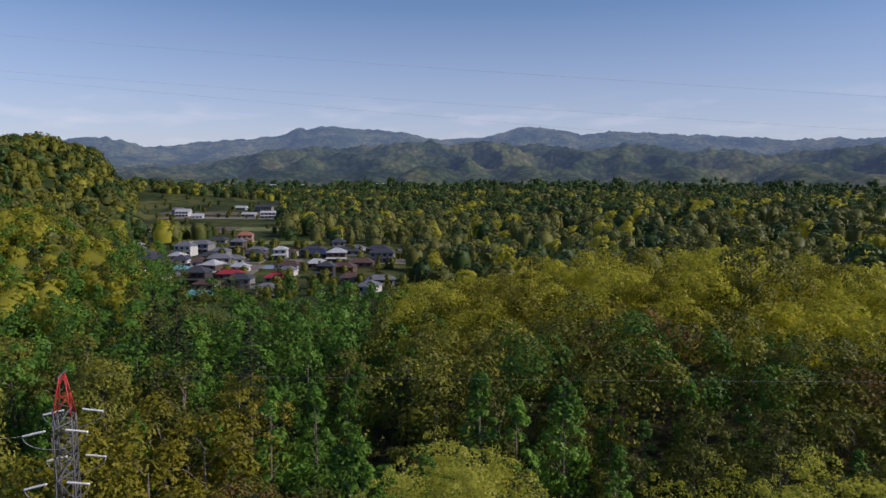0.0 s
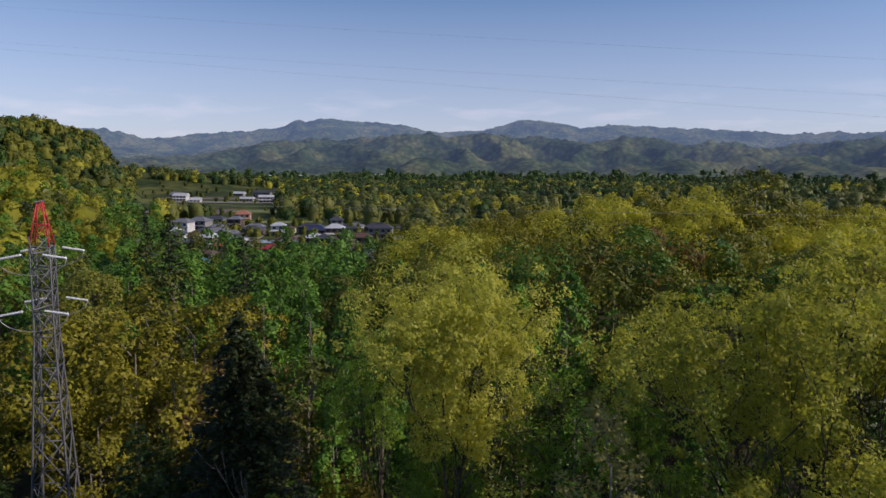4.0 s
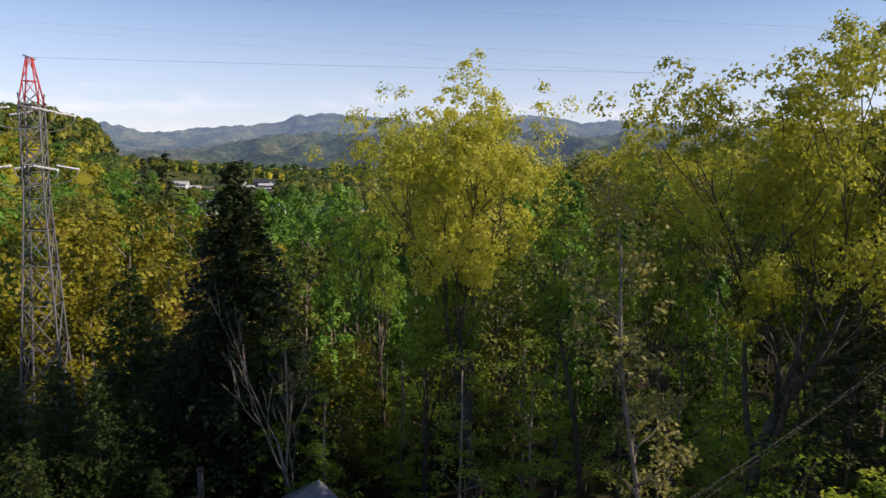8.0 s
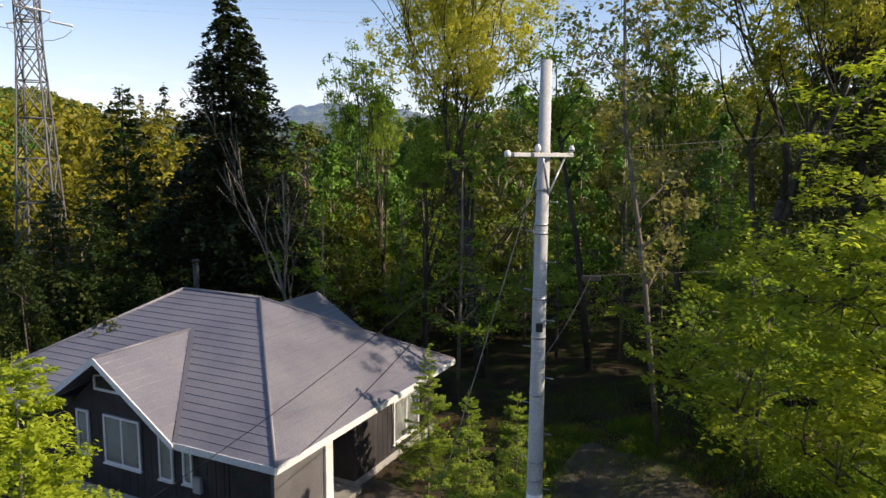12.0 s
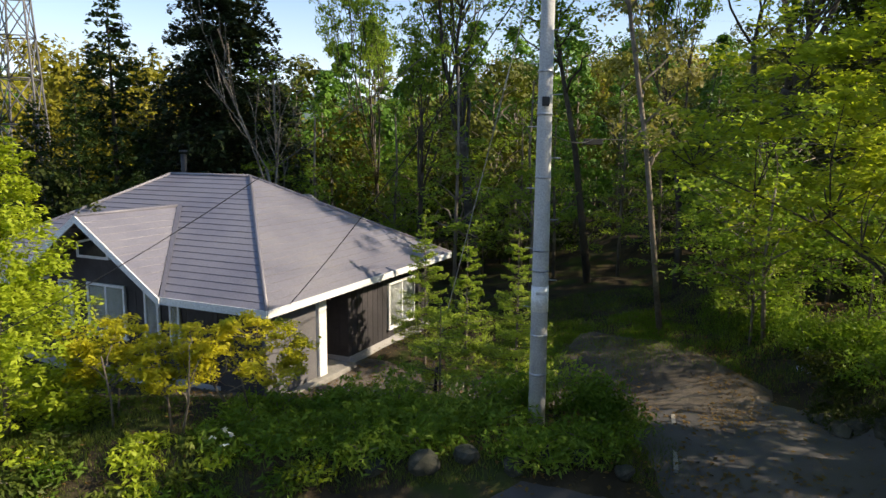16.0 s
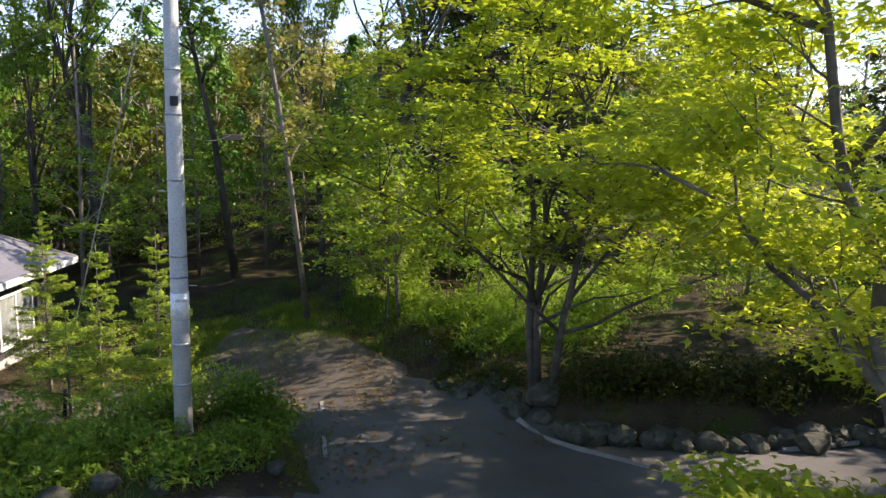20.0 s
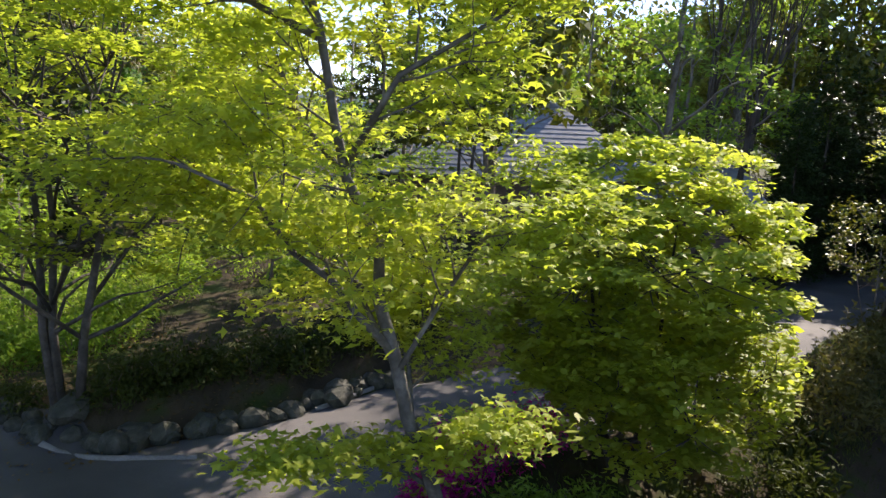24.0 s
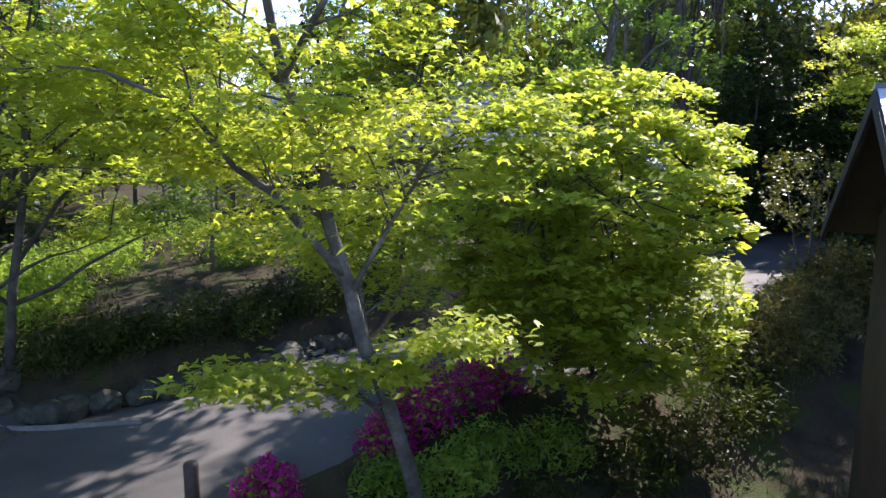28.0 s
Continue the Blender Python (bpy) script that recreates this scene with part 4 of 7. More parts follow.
def glass_mat():
    m, nt, bs, out = nodes_of("window_glass")
    bs.inputs["Base Color"].default_value = (0.9, 0.95, 0.95, 1)
    bs.inputs["Roughness"].default_value = 0.03
    bs.inputs["Transmission Weight"].default_value = 0.9
    bs.inputs["IOR"].default_value = 1.45
    return m


GLASS = glass_mat()
PANE_DARK = rough_mat("dark_window_glass", [(0.03, 0.035, 0.035), (0.05, 0.055, 0.05)], 1, 5, 0.08, 0)
SCREEN = rough_mat("dark_grey_render", [(0.1, 0.095, 0.1), (0.15, 0.145, 0.15)], 1.0, 40, 0.9, 0.3)
CURTAIN = rough_mat("pale_curtain_cloth", [(0.30, 0.31, 0.27), (0.42, 0.42, 0.37), (0.5, 0.5, 0.45)], 3.0, 12, 0.9, 0.3)


def clip_poly(poly, a, b, c):
    """Keep the part of a plan polygon where a*x + b*y >= c."""
    out = []
    for (x0, y0), (x1, y1) in zip(poly, poly[1:] + poly[:1]):
        d0, d1 = a * x0 + b * y0 - c, a * x1 + b * y1 - c
        if d0 >= 0:
            out.append((x0, y0))
        if (d0 >= 0) != (d1 >= 0):
            t = d0 / (d0 - d1)
            out.append((x0 + (x1 - x0) * t, y0 + (y1 - y0) * t))
    return out


def roof_courses(parent, poly, up, z_of, course=0.235):
    """Overlapping sheet courses over a plan polygon; up: unit plan way of rise; z_of(x, y): height of the plane."""
    s = [x * up[0] + y * up[1] for x, y in poly]
    lo, hi = min(s), max(s)
    k = int(math.ceil((hi - lo) / course))
    for i in range(k):
        a, b = lo + i * course, min(hi, lo + (i + 1) * course)
        q = clip_poly(clip_poly(poly, up[0], up[1], a), -up[0], -up[1], -b)
        if len(q) < 3:
            continue
        top = [(x, y, z_of(x, y) + 0.02 * (1 - ((x * up[0] + y * up[1]) - a) / course)) for x, y in q]
        part("roof_course", slab_bm(top, 0.035), ROOF, parent)


def dark_house():
    h = root("house", HOUSE, "single-storey dark-clad house with a grey hipped roof", "house")
    fr = (RIDGE - EAVE) / (HD / 2)          # pitch of front and back
    hip = 4.75
    er = (RIDGE - EAVE) / hip               # pitch of the hip ends
    x0, x1, xr0, xr1 = -HW, 0.0, -HW + hip, -hip
    y0, y1, ym = 0.0, HD, HD / 2
    # dormer over the front: gable peak at x=-6.7, flush with the eave
    dx, dz, dw = -6.24, 2.98, 2.84
    dv = (dz - EAVE) / fr
    dp = (dz - EAVE) / dw
    roof = part("roof", slab_bm([(x0 + .1, y0 + .1, EAVE - .03), (dx - dw, y0 + .1, EAVE - .03), (dx - dw, 0.8, EAVE - .03), (dx + dw, 0.8, EAVE - .03), (dx + dw, y0 + .1, EAVE - .03), (x1 - .1, y0 + .1, EAVE - .03), (x1 - .1, y1 - .1, EAVE - .03), (x0 + .1, y1 - .1, EAVE - .03)], 0.1), WHITE_PAINT, h, "grey sheet-covered hipped roof with white eaves")
    roof_courses(roof, [(-0.0, 0), (0, HD), (xr1, ym)], (-1, 0), lambda x, y: EAVE + (-x) * er)
    roof_courses(roof, [(x0, HD), (x0, 0), (xr0, ym)], (1, 0), lambda x, y: EAVE + (x - x0) * er)
    roof_courses(roof, [(0, HD), (x0, HD), (xr0, ym), (xr1, ym)], (0, -1), lambda x, y: EAVE + (HD - y) * fr)
    # front slope round the dormer
    fz = lambda x, y: EAVE + y * fr
    roof_courses(roof, [(dx + dw, 0), (0, 0), (xr1, ym), (dx, ym), (dx, dv)], (0, 1), fz)
    roof_courses(roof, [(dx, dv), (dx, ym), (xr0, ym), (x0, 0), (dx - dw, 0)], (0, 1), fz)
    for sg in (1, -1):
        tri = [(dx, -0.05), (dx + sg * dw, -0.05), (dx, dv)]
        if sg < 0:
            tri = tri[::-1]
        roof_courses(roof, tri, (-sg, 0), lambda x, y: EAVE + 0.012 + (dw - abs(x - dx)) * dp)
        # gable verge
        part("verge", slab_bm([(dx, -0.09, dz + 0.03), (dx + sg * (dw + 0.06), -0.09, EAVE), (dx + sg * (dw + 0.06), -0.05, EAVE), (dx, -0.05, dz + 0.03)], 0.2), WHITE_PAINT, roof, "white gable verge board")
        # valley flashing strip
        a, b = Vector((dx + sg * dw, 0.0, EAVE + 0.05)), Vector((dx, dv, dz + 0.06))
        part("flashing", slab_bm([tuple(a), tuple(a + Vector((sg * 0.15, 0, 0))), tuple(b + Vector((sg * 0.15, 0.06, 0.03))), tuple(b)], 0.02), ROOF_CAP, roof, "grey valley flashing")
    # back gable
    bx = -6.6
    for sg in (1, -1):
        tri = [(bx, HD + 0.6), (bx, HD - 3.4), (bx + sg * 3.0, HD + 0.6)]
        if sg < 0:
            tri = tri[::-1]
        roof_courses(roof, tri, (-sg, 0), lambda x, y: EAVE + 0.02 + (3.0 - abs(x - bx)) * 0.62)
    # ridge and hip caps
    caps = [((xr0, ym, RIDGE), (xr1, ym, RIDGE)), ((0, 0, EAVE), (xr1, ym, RIDGE)), ((0, HD, EAVE), (xr1, ym, RIDGE)), ((x0, 0, EAVE), (xr0, ym, RIDGE)), ((x0, HD, EAVE), (xr0, ym, RIDGE)), ((dx, -0.08, dz), (dx, dv, dz))]
    for a, b in caps:
        attach("ridge_cap", tube_mesh("ridge_cap", [([Vector(a) + Vector((0, 0, 0.02)), Vector(b) + Vector((0, 0, 0.02))], [0.055, 0.055])], ROOF_CAP, 6, False), roof)
    # fascia boards
    for a, b in (((dx + dw, 0), (0, 0)), ((0, 0), (0, HD)), ((0, HD), (x0, HD)), ((x0, HD), (x0, 0)), ((x0, 0), (dx - dw, 0))):
        a, b = Vector(a), Vector(b)
        d = (b - a).normalized()
        n = Vector((d.y, -d.x)) * 0.03
        part("fascia", prism_bm([(a.x, a.y), (a.x + n.x, a.y + n.y), (b.x + n.x, b.y + n.y), (b.x, b.y)], EAVE - 0.16, EAVE + 0.03), WHITE_PAINT, roof, "white fascia board")
    # chimney flue
    fl = attach("flue", tube_mesh("flue", [([(-9.0, 6.6, 2.9), (-9.0, 6.6, 4.55)], [0.11, 0.11])], BLACK_RUBBER, 14), roof, "black metal flue")
    attach("flue_cap", tube_mesh("flue_cap", [([(-9.0, 6.6, 4.6), (-9.0, 6.6, 4.68)], [0.17, 0.13])], BLACK_RUBBER, 14), fl)
    # walls
    wx0, wx1, wy0, wy1 = x0 + 0.6, -0.62, 0.75, HD - 0.6
    zf = FLOOR_Z
    top = EAVE - 0.12
    wall = part("wall", prism_bm([(wx0 + .02, wy0 + .02), (-2.2, wy0 + .02), (-2.2, 4.42), (wx1 - .02, 4.42), (wx1 - .02, wy1 - .02), (wx0 + .02, wy1 - .02)], zf, top), WALL_DARK, h, "dark stained wall")
    bm = bmesh.new()
    a = [bm.verts.new(p) for p in ((dx - 2.5, wy0, top - 0.05), (dx + 2.5, wy0, top - 0.05), (dx, wy0, dz - 0.18))]
    b = [bm.verts.new(p) for p in ((dx - 2.5, wy0 + 0.12, top - 0.05), (dx + 2.5, wy0 + 0.12, top - 0.05), (dx, wy0 + 0.12, dz - 0.18))]
    bm.faces.new(a), bm.faces.new(b[::-1])
    for i in range(3):
        j = (i + 1) % 3
        bm.faces.new((a[j], a[i], b[i], b[j]))
    part("gable_wall", bm, WALL_DARK, wall, "dark gable wall")
    cladding(wall, (wx0, wy0), (-2.2, wy0), zf + 0.3, top, WALL_DARK)
    cladding(wall, (wx1, 4.42), (wx1, wy1), zf + 0.3, top, WALL_DARK, holes=((2.26, 4.06, -1.0, 0.5),))
    cladding(wall, (-2.2, 4.42), (wx1, 4.42), zf + 0.3, top, WALL_DARK)
    part("foundation", prism_bm([(wx0 - .02, wy0 - .02), (-2.2, wy0 - .02), (-2.2, 4.38), (wx1 + .04, 4.38), (wx1 + .04, wy1 + .02), (wx0 - .02, wy1 + .02)], zf - 0.3, zf + 0.3), STUCCO, wall, "pale concrete foundation")
    # porch at the near corner: stucco screen, white post, step
    part("porch_screen", box_bm(-0.76, 0.7, zf, -0.64, 2.82, EAVE - 0.14, 0.01), SCREEN, h, "grey stucco porch screen")
    part("porch_wall", box_bm(-2.2, 0.75, zf, -0.77, 0.87, EAVE - 0.14, 0.005), WALL_DARK, h, "dark boarded porch wall")
    part("porch_post", box_bm(-0.82, 2.84, zf - 0.1, -0.55, 3.2, EAVE - 0.14, 0.012), WHITE_PAINT, h, "white square porch post")
    part("porch_step", box_bm(-2.2, 0.9, zf - 0.2, -0.35, 4.4, zf + 0.16, 0.02), KERB, h, "pale concrete porch step")
    # windows: right-hand wall, then the front
    window_at(wall, (wx1 + 0.03, 4.42), (0, 1), 2.26, 4.06, -1.0, 0.5, 2)
    for s0, s1, lo, hi, p in ((4.22, 4.75, -0.35, 1.02, 1), (5.39, 6.88, -0.45, 1.04, 2), (7.6, 8.13, -0.5, 0.98, 1), (8.5, 8.86, -0.45, 0.74, 1)):
        window_at(wall, (wx0, wy0 - 0.03), (1, 0), s0, s1, lo, hi, p)
    # three-cornered light under the gable
    gw = part("gable_window", prism_bm([(dx - 0.95, wy0 - 0.04), (dx + 0.2, wy0 - 0.04), (dx + 0.2, wy0 + 0.02), (dx - 0.95, wy0 + 0.02)], 1.78, [2.12, 2.38, 2.38, 2.12]), PANE_DARK, wall, "dark slanted gable window")
    for x0, x1, a0, a1, b0, b1 in ((dx - 1.0, dx + 0.25, 1.72, 1.72, 1.79, 1.79), (dx - 1.0, dx - 0.94, 1.79, 1.79, 2.12, 2.13), (dx + 0.19, dx + 0.25, 1.79, 1.79, 2.38, 2.4), (dx - 1.0, dx + 0.25, 2.1, 2.38, 2.16, 2.44)):
        part("frame", prism_bm([(x0, wy0 - 0.08), (x1, wy0 - 0.08), (x1, wy0 - 0.02), (x0, wy0 - 0.02)], [a0, a1, a1, a0], [b0, b1, b1, b0]), WHITE_PAINT, gw, "white window frame")
    part("meter_box", box_bm(-3.4, wy0 - 0.16, -0.6, -3.1, wy0 - 0.02, -0.15, 0.02), STUCCO, h, "grey meter box")
    return h


dark_house()


# ---- lattice tower ----
def tower():
    c = (-24.9, 37.3)
    zg = land_at(*c)
    t = root("transmission_tower", pose(c[0], c[1], zg, 0, 0, -72.5), "tall grey steel lattice transmission tower with a red peak", "transmission tower")
    H = 21.7 - zg
    lv = [0, 2.6, 5.2, 7.6, 9.8, 11.8, 13.6, 15.2, 16.5, 17.6, 18.7, 19.8]
    top_body = H - 2.5
    lv = [z * top_body / lv[-1] for z in lv]
    half = lambda z: 1.32 - 0.82 * min(1, z / (top_body * 0.78)) if z < top_body * 0.78 else 0.5
    cor = lambda i, z: (half(z) * (1 if i in (0, 3) else -1), half(z) * (1 if i in (0, 1) else -1), z)
    for i in range(4):
        attach("leg", tube_mesh("leg", [([cor(i, z) for z in lv], [0.075 - 0.03 * z / top_body for z in lv])], TOWER_STEEL, 4, False), t)
    for a, b in zip(lv, lv[1:]):
        for i in range(4):
            j = (i + 1) % 4
            p, q, r, s = cor(i, a), cor(j, a), cor(i, b), cor(j, b)
            for e0, e1 in ((p, s), (q, r), (r, s)):
                attach("brace", tube_mesh("brace", [([e0, e1], [0.035, 0.035])], TOWER_STEEL, 4, False), t)
    paths = []
    for i in range(4):
        j = (i + 1) % 4
        p = cor(i, top_body)
        apex = (0.12 * (1 if p[0] > 0 else -1), 0.12 * (1 if p[1] > 0 else -1), H)
        m = tuple((np.array(p) * 0.5 + np.array(apex) * 0.5))
        p2 = cor(j, top_body)
        apex2 = (0.12 * (1 if p2[0] > 0 else -1), 0.12 * (1 if p2[1] > 0 else -1), H)
        m2 = tuple((np.array(p2) * 0.5 + np.array(apex2) * 0.5))
        paths += [([p, apex], [0.045, 0.035]), ([m, m2], [0.025, 0.025]), ([p, m2], [0.022, 0.022]), ([m, apex2], [0.022, 0.022])]
    for bar in paths:
        attach("peak_bar", tube_mesh("peak_bar", [bar], RED_PAINT, 4, False), t, "red painted bar of the peak")
    attach("top_bar", tube_mesh("top_bar", [([(-0.9, 0, H), (0.9, 0, H)], [0.05, 0.05])], TOWER_STEEL, 4, False), t)
    ends = []
    for z, reach in ((19.0 - zg, 1.3), (16.0 - zg, 1.5)):
        for sg in (1, -1):
            e = (sg * (0.5 + reach), 0, z)
            paths = [([(sg * 0.5, y, z), e], [0.045, 0.045]) for y in (0.5, -0.5)] + [([(sg * 0.5, y, z + 0.8), e], [0.04, 0.04]) for y in (0.5, -0.5)]
            attach("arm", tube_mesh("arm", paths, TOWER_STEEL, 4, False), t)
            for ya in (1, -1):
                n = 9
                P, R = [], []
                for i in range(n * 2 + 1):
                    f = i / (n * 2)
                    P.append((e[0], ya * (0.5 + 1.2 * f), z - 0.05 - 0.22 * f))
                    R.append(0.085 if i % 2 else 0.04)
                attach("insulator", tube_mesh("insulator", [(P, R)], CERAMIC, 8), t, "string of white disc insulators")
                ends.append((Vector((e[0], ya * 1.7, z - 0.27)), ya))
            attach("jumper", tube_mesh("jumper", [([(e[0], 1.7 * math.cos(a), z - 0.27 - 0.9 * math.sin(a)) for a in np.linspace(0, math.pi, 9)], [0.02] * 9)], WIRE, 4), t, "slack jumper loop")
    m = pose(c[0], c[1], zg, 0, 0, -72.5)
    return [(m @ p, ya) for p, ya in ends]


def power_lines():
    ends = tower()
    far, near = Vector((240, 21, 0)), Vector((-170, -60, 0))
    for p, ya in [(Vector((-24.9, 37.3, 21.7)), 1), ends[1]]:
        q = p + (far if ya > 0 else near)
        q.z = p.z + 3
        cable("power_line", [tuple(p), tuple(q)], 0.006, WIRE, "thin aluminium power line strung from the lattice tower", 1.6 if q.x > 0 else 2.0, 40, "power line")
    for z, y in ((12, 330), (9, 330), (4, 260), (2, 262)):
        cable("power_line", [(-80, y + 30, z + 6), (120, y, z), (420, y - 20, z + 7)], 0.03, WIRE, "power line strung low across the wooded valley", 3, 30, "power line")


power_lines()
for a, b in (((-235.0, 318.0, 79.0), (85.0, 233.0, 46.0)), ((-170.0, 310.0, 92.0), (85.0, 233.0, 63.0)), ((-215.0, 322.0, 81.0), (90.0, 243.0, 53.0))):
    a, b = Vector(a), Vector(b)
    cable("power_line", [tuple(a - (b - a) * 0.6), tuple(b + (b - a) * 0.9)], 0.018, WIRE, "high power line strung across the sky over the valley", 3.0, 40, "power line")


# ---- the house beside the lane, seen at its gable ----
def gable_house():
    gx, gy, zr, half, sl = 9.95, -1.2, 4.92, 4.1, 0.52
    h = root("gable_house", pose(gx, gy, 0), "house with a pale grey shingled gable roof beside the lane", "house")
    ze = zr - half * sl
    length = 9.0
    roof = attach("roof", tube_mesh("roof", [([(0, 0.02, zr - 0.03), (0, -length, zr - 0.03)], [0.07, 0.07])], ROOF_CAP, 6, False), h, "pale grey shingled gable roof")
    n = 19
    for sg in (-1, 1):
        for i in range(n):
            a, b = half * i / n, half * (i + 1) / n + 0.02
            za, zb = zr - a * sl, zr - b * sl
            part("roof_course", slab_bm([(sg * a, 0, za), (sg * b, 0, zb + 0.007), (sg * b, -length, zb + 0.007), (sg * a, -length, za)], 0.014), SHINGLE, roof)
        part("verge", slab_bm([(0, 0.03, zr - 0.03), (sg * half, 0.03, ze - 0.03), (sg * half, -0.03, ze - 0.03), (0, -0.03, zr - 0.03)], 0.22), WALL_DARK, roof, "dark verge board")
        part("soffit", slab_bm([(sg * 0.05, -0.04, zr - 0.12), (sg * half, -0.04, ze - 0.08), (sg * half, -length, ze - 0.08), (sg * 0.05, -length, zr - 0.12)], 0.03), DARK_WOOD, roof, "dark wooden soffit")
    zb = land_at(gx, gy - 4) - 0.3
    w = half - 0.75
    bm = bmesh.new()
    pts = [(-w, zb), (w, zb), (w, ze + 0.28), (0, zr - 0.2), (-w, ze + 0.28)]
    a = [bm.verts.new((x, -0.7, z)) for x, z in pts]
    b = [bm.verts.new((x, -length + 0.7, z)) for x, z in pts]
    bm.faces.new(a), bm.faces.new(b[::-1])
    for i in range(5):
        j = (i + 1) % 5
        bm.faces.new((a[j], a[i], b[i], b[j]))
    part("wall", bm, DARK_WOOD, h, "dark brown boarded wall")
    return h


SHINGLE = rough_mat("pale_grey_shingle", [(0.4, 0.4, 0.41), (0.48, 0.48, 0.48), (0.54, 0.54, 0.54)], 1.5, 30, 0.38, 0.1)
DARK_WOOD = rough_mat("dark_brown_boards", [(0.035, 0.024, 0.017), (0.06, 0.042, 0.03), (0.09, 0.062, 0.045)], 1.0, 16, 0.7, 0.4)
gable_house()


# ---- village houses ----
def plain_mat(name, c, rough=0.7):
    d = tuple(v * 0.8 for v in c)
    return rough_mat(name, [d, c], 0.35, 3.0, rough, 0.1, dist=0.05)


TILES = {"dark": plain_mat("dark_grey_tiles", (0.07, 0.07, 0.08), 0.5), "grey": plain_mat("grey_tiles", (0.2, 0.2, 0.215), 0.5), "brown": plain_mat("brown_tiles", (0.13, 0.075, 0.06), 0.6),
         "red": plain_mat("red_tin", (0.42, 0.045, 0.06), 0.5), "blue": plain_mat("dark_blue_tiles", (0.04, 0.05, 0.11), 0.4), "pale": plain_mat("pale_tin", (0.55, 0.56, 0.57), 0.5),
         "salmon": plain_mat("salmon_tiles", (0.42, 0.17, 0.11), 0.6), "aqua": plain_mat("aqua_tin", (0.16, 0.42, 0.44), 0.5)}
WALLS = {"white": plain_mat("white_render", (0.66, 0.65, 0.62)), "grey": plain_mat("grey_render", (0.3, 0.29, 0.28)), "brown": plain_mat("brown_boards_far", (0.15, 0.1, 0.075)), "pink": plain_mat("pink_render", (0.55, 0.38, 0.32)), "dark": plain_mat("dark_boards_far", (0.06, 0.055, 0.055))}
PANE = rough_mat("dark_window_pane", [(0.03, 0.035, 0.04), (0.05, 0.055, 0.06)], 1, 5, 0.1, 0)


def village_house(x, y, w, d, storeys, rot, tile, wall, hip=True, rise=0.45, label=""):
    if y < 480:                           # the village lies a little to the west of the first survey
        x, y = 0.965 * (x - 0.0227 * y), 0.965 * (y + 0.0227 * x)
        w, d = 0.88 * w, 0.88 * d
    z = land_at(x, y)
    h = root("village_house", pose(x, y, z, 0, 0, rot), label or f"{'two-storey' if storeys > 1 else 'low'} village house with {wall} walls and a {tile} roof", "house", "village houses")
    e = 2.9 * storeys
    part("wall", box_bm(-w / 2, -d / 2, -1.0, w / 2, d / 2, e), WALLS[wall], h)
    o = 0.7
    r = e + rise * d / 2 + 0.3
    bm = bmesh.new()
    X, Y = w / 2 + o, d / 2 + o
    k = X - Y * 0.9 if hip else X
    lo = [bm.verts.new(p) for p in ((-X, -Y, e - 0.1), (X, -Y, e - 0.1), (X, Y, e - 0.1), (-X, Y, e - 0.1))]
    k = max(k, 0.3)
    a, b = bm.verts.new((-k, 0, r)), bm.verts.new((k, 0, r))
    for f in ((lo[0], lo[1], b, a), (lo[2], lo[3], a, b), (lo[1], lo[2], b), (lo[3], lo[0], a), (lo[3], lo[2], lo[1], lo[0])):
        bm.faces.new(f)
    part("roof", bm, TILES[tile], h)
    if hip:
        part("ridge", box_bm(-k, -0.15, r - 0.1, k, 0.15, r + 0.18), TILES[tile], h)
    for s in range(storeys):
        m = max(2, int(w / 3))
        for i in range(m):
            cx = -w / 2 + w * (i + 0.5) / m
            part("window", box_bm(cx - 0.8, -d / 2 - 0.05, s * 2.9 + 0.9, cx + 0.8, -d / 2 + 0.05, s * 2.9 + 2.2), PANE, h)
    if storeys > 1:
        bm = slab_bm([(-X, -Y - 1.2, 2.75), (X, -Y - 1.2, 2.75), (X, -d / 2, 3.25), (-X, -d / 2, 3.25)], 0.15)
        part("porch_roof", bm, TILES[tile], h)
    return h


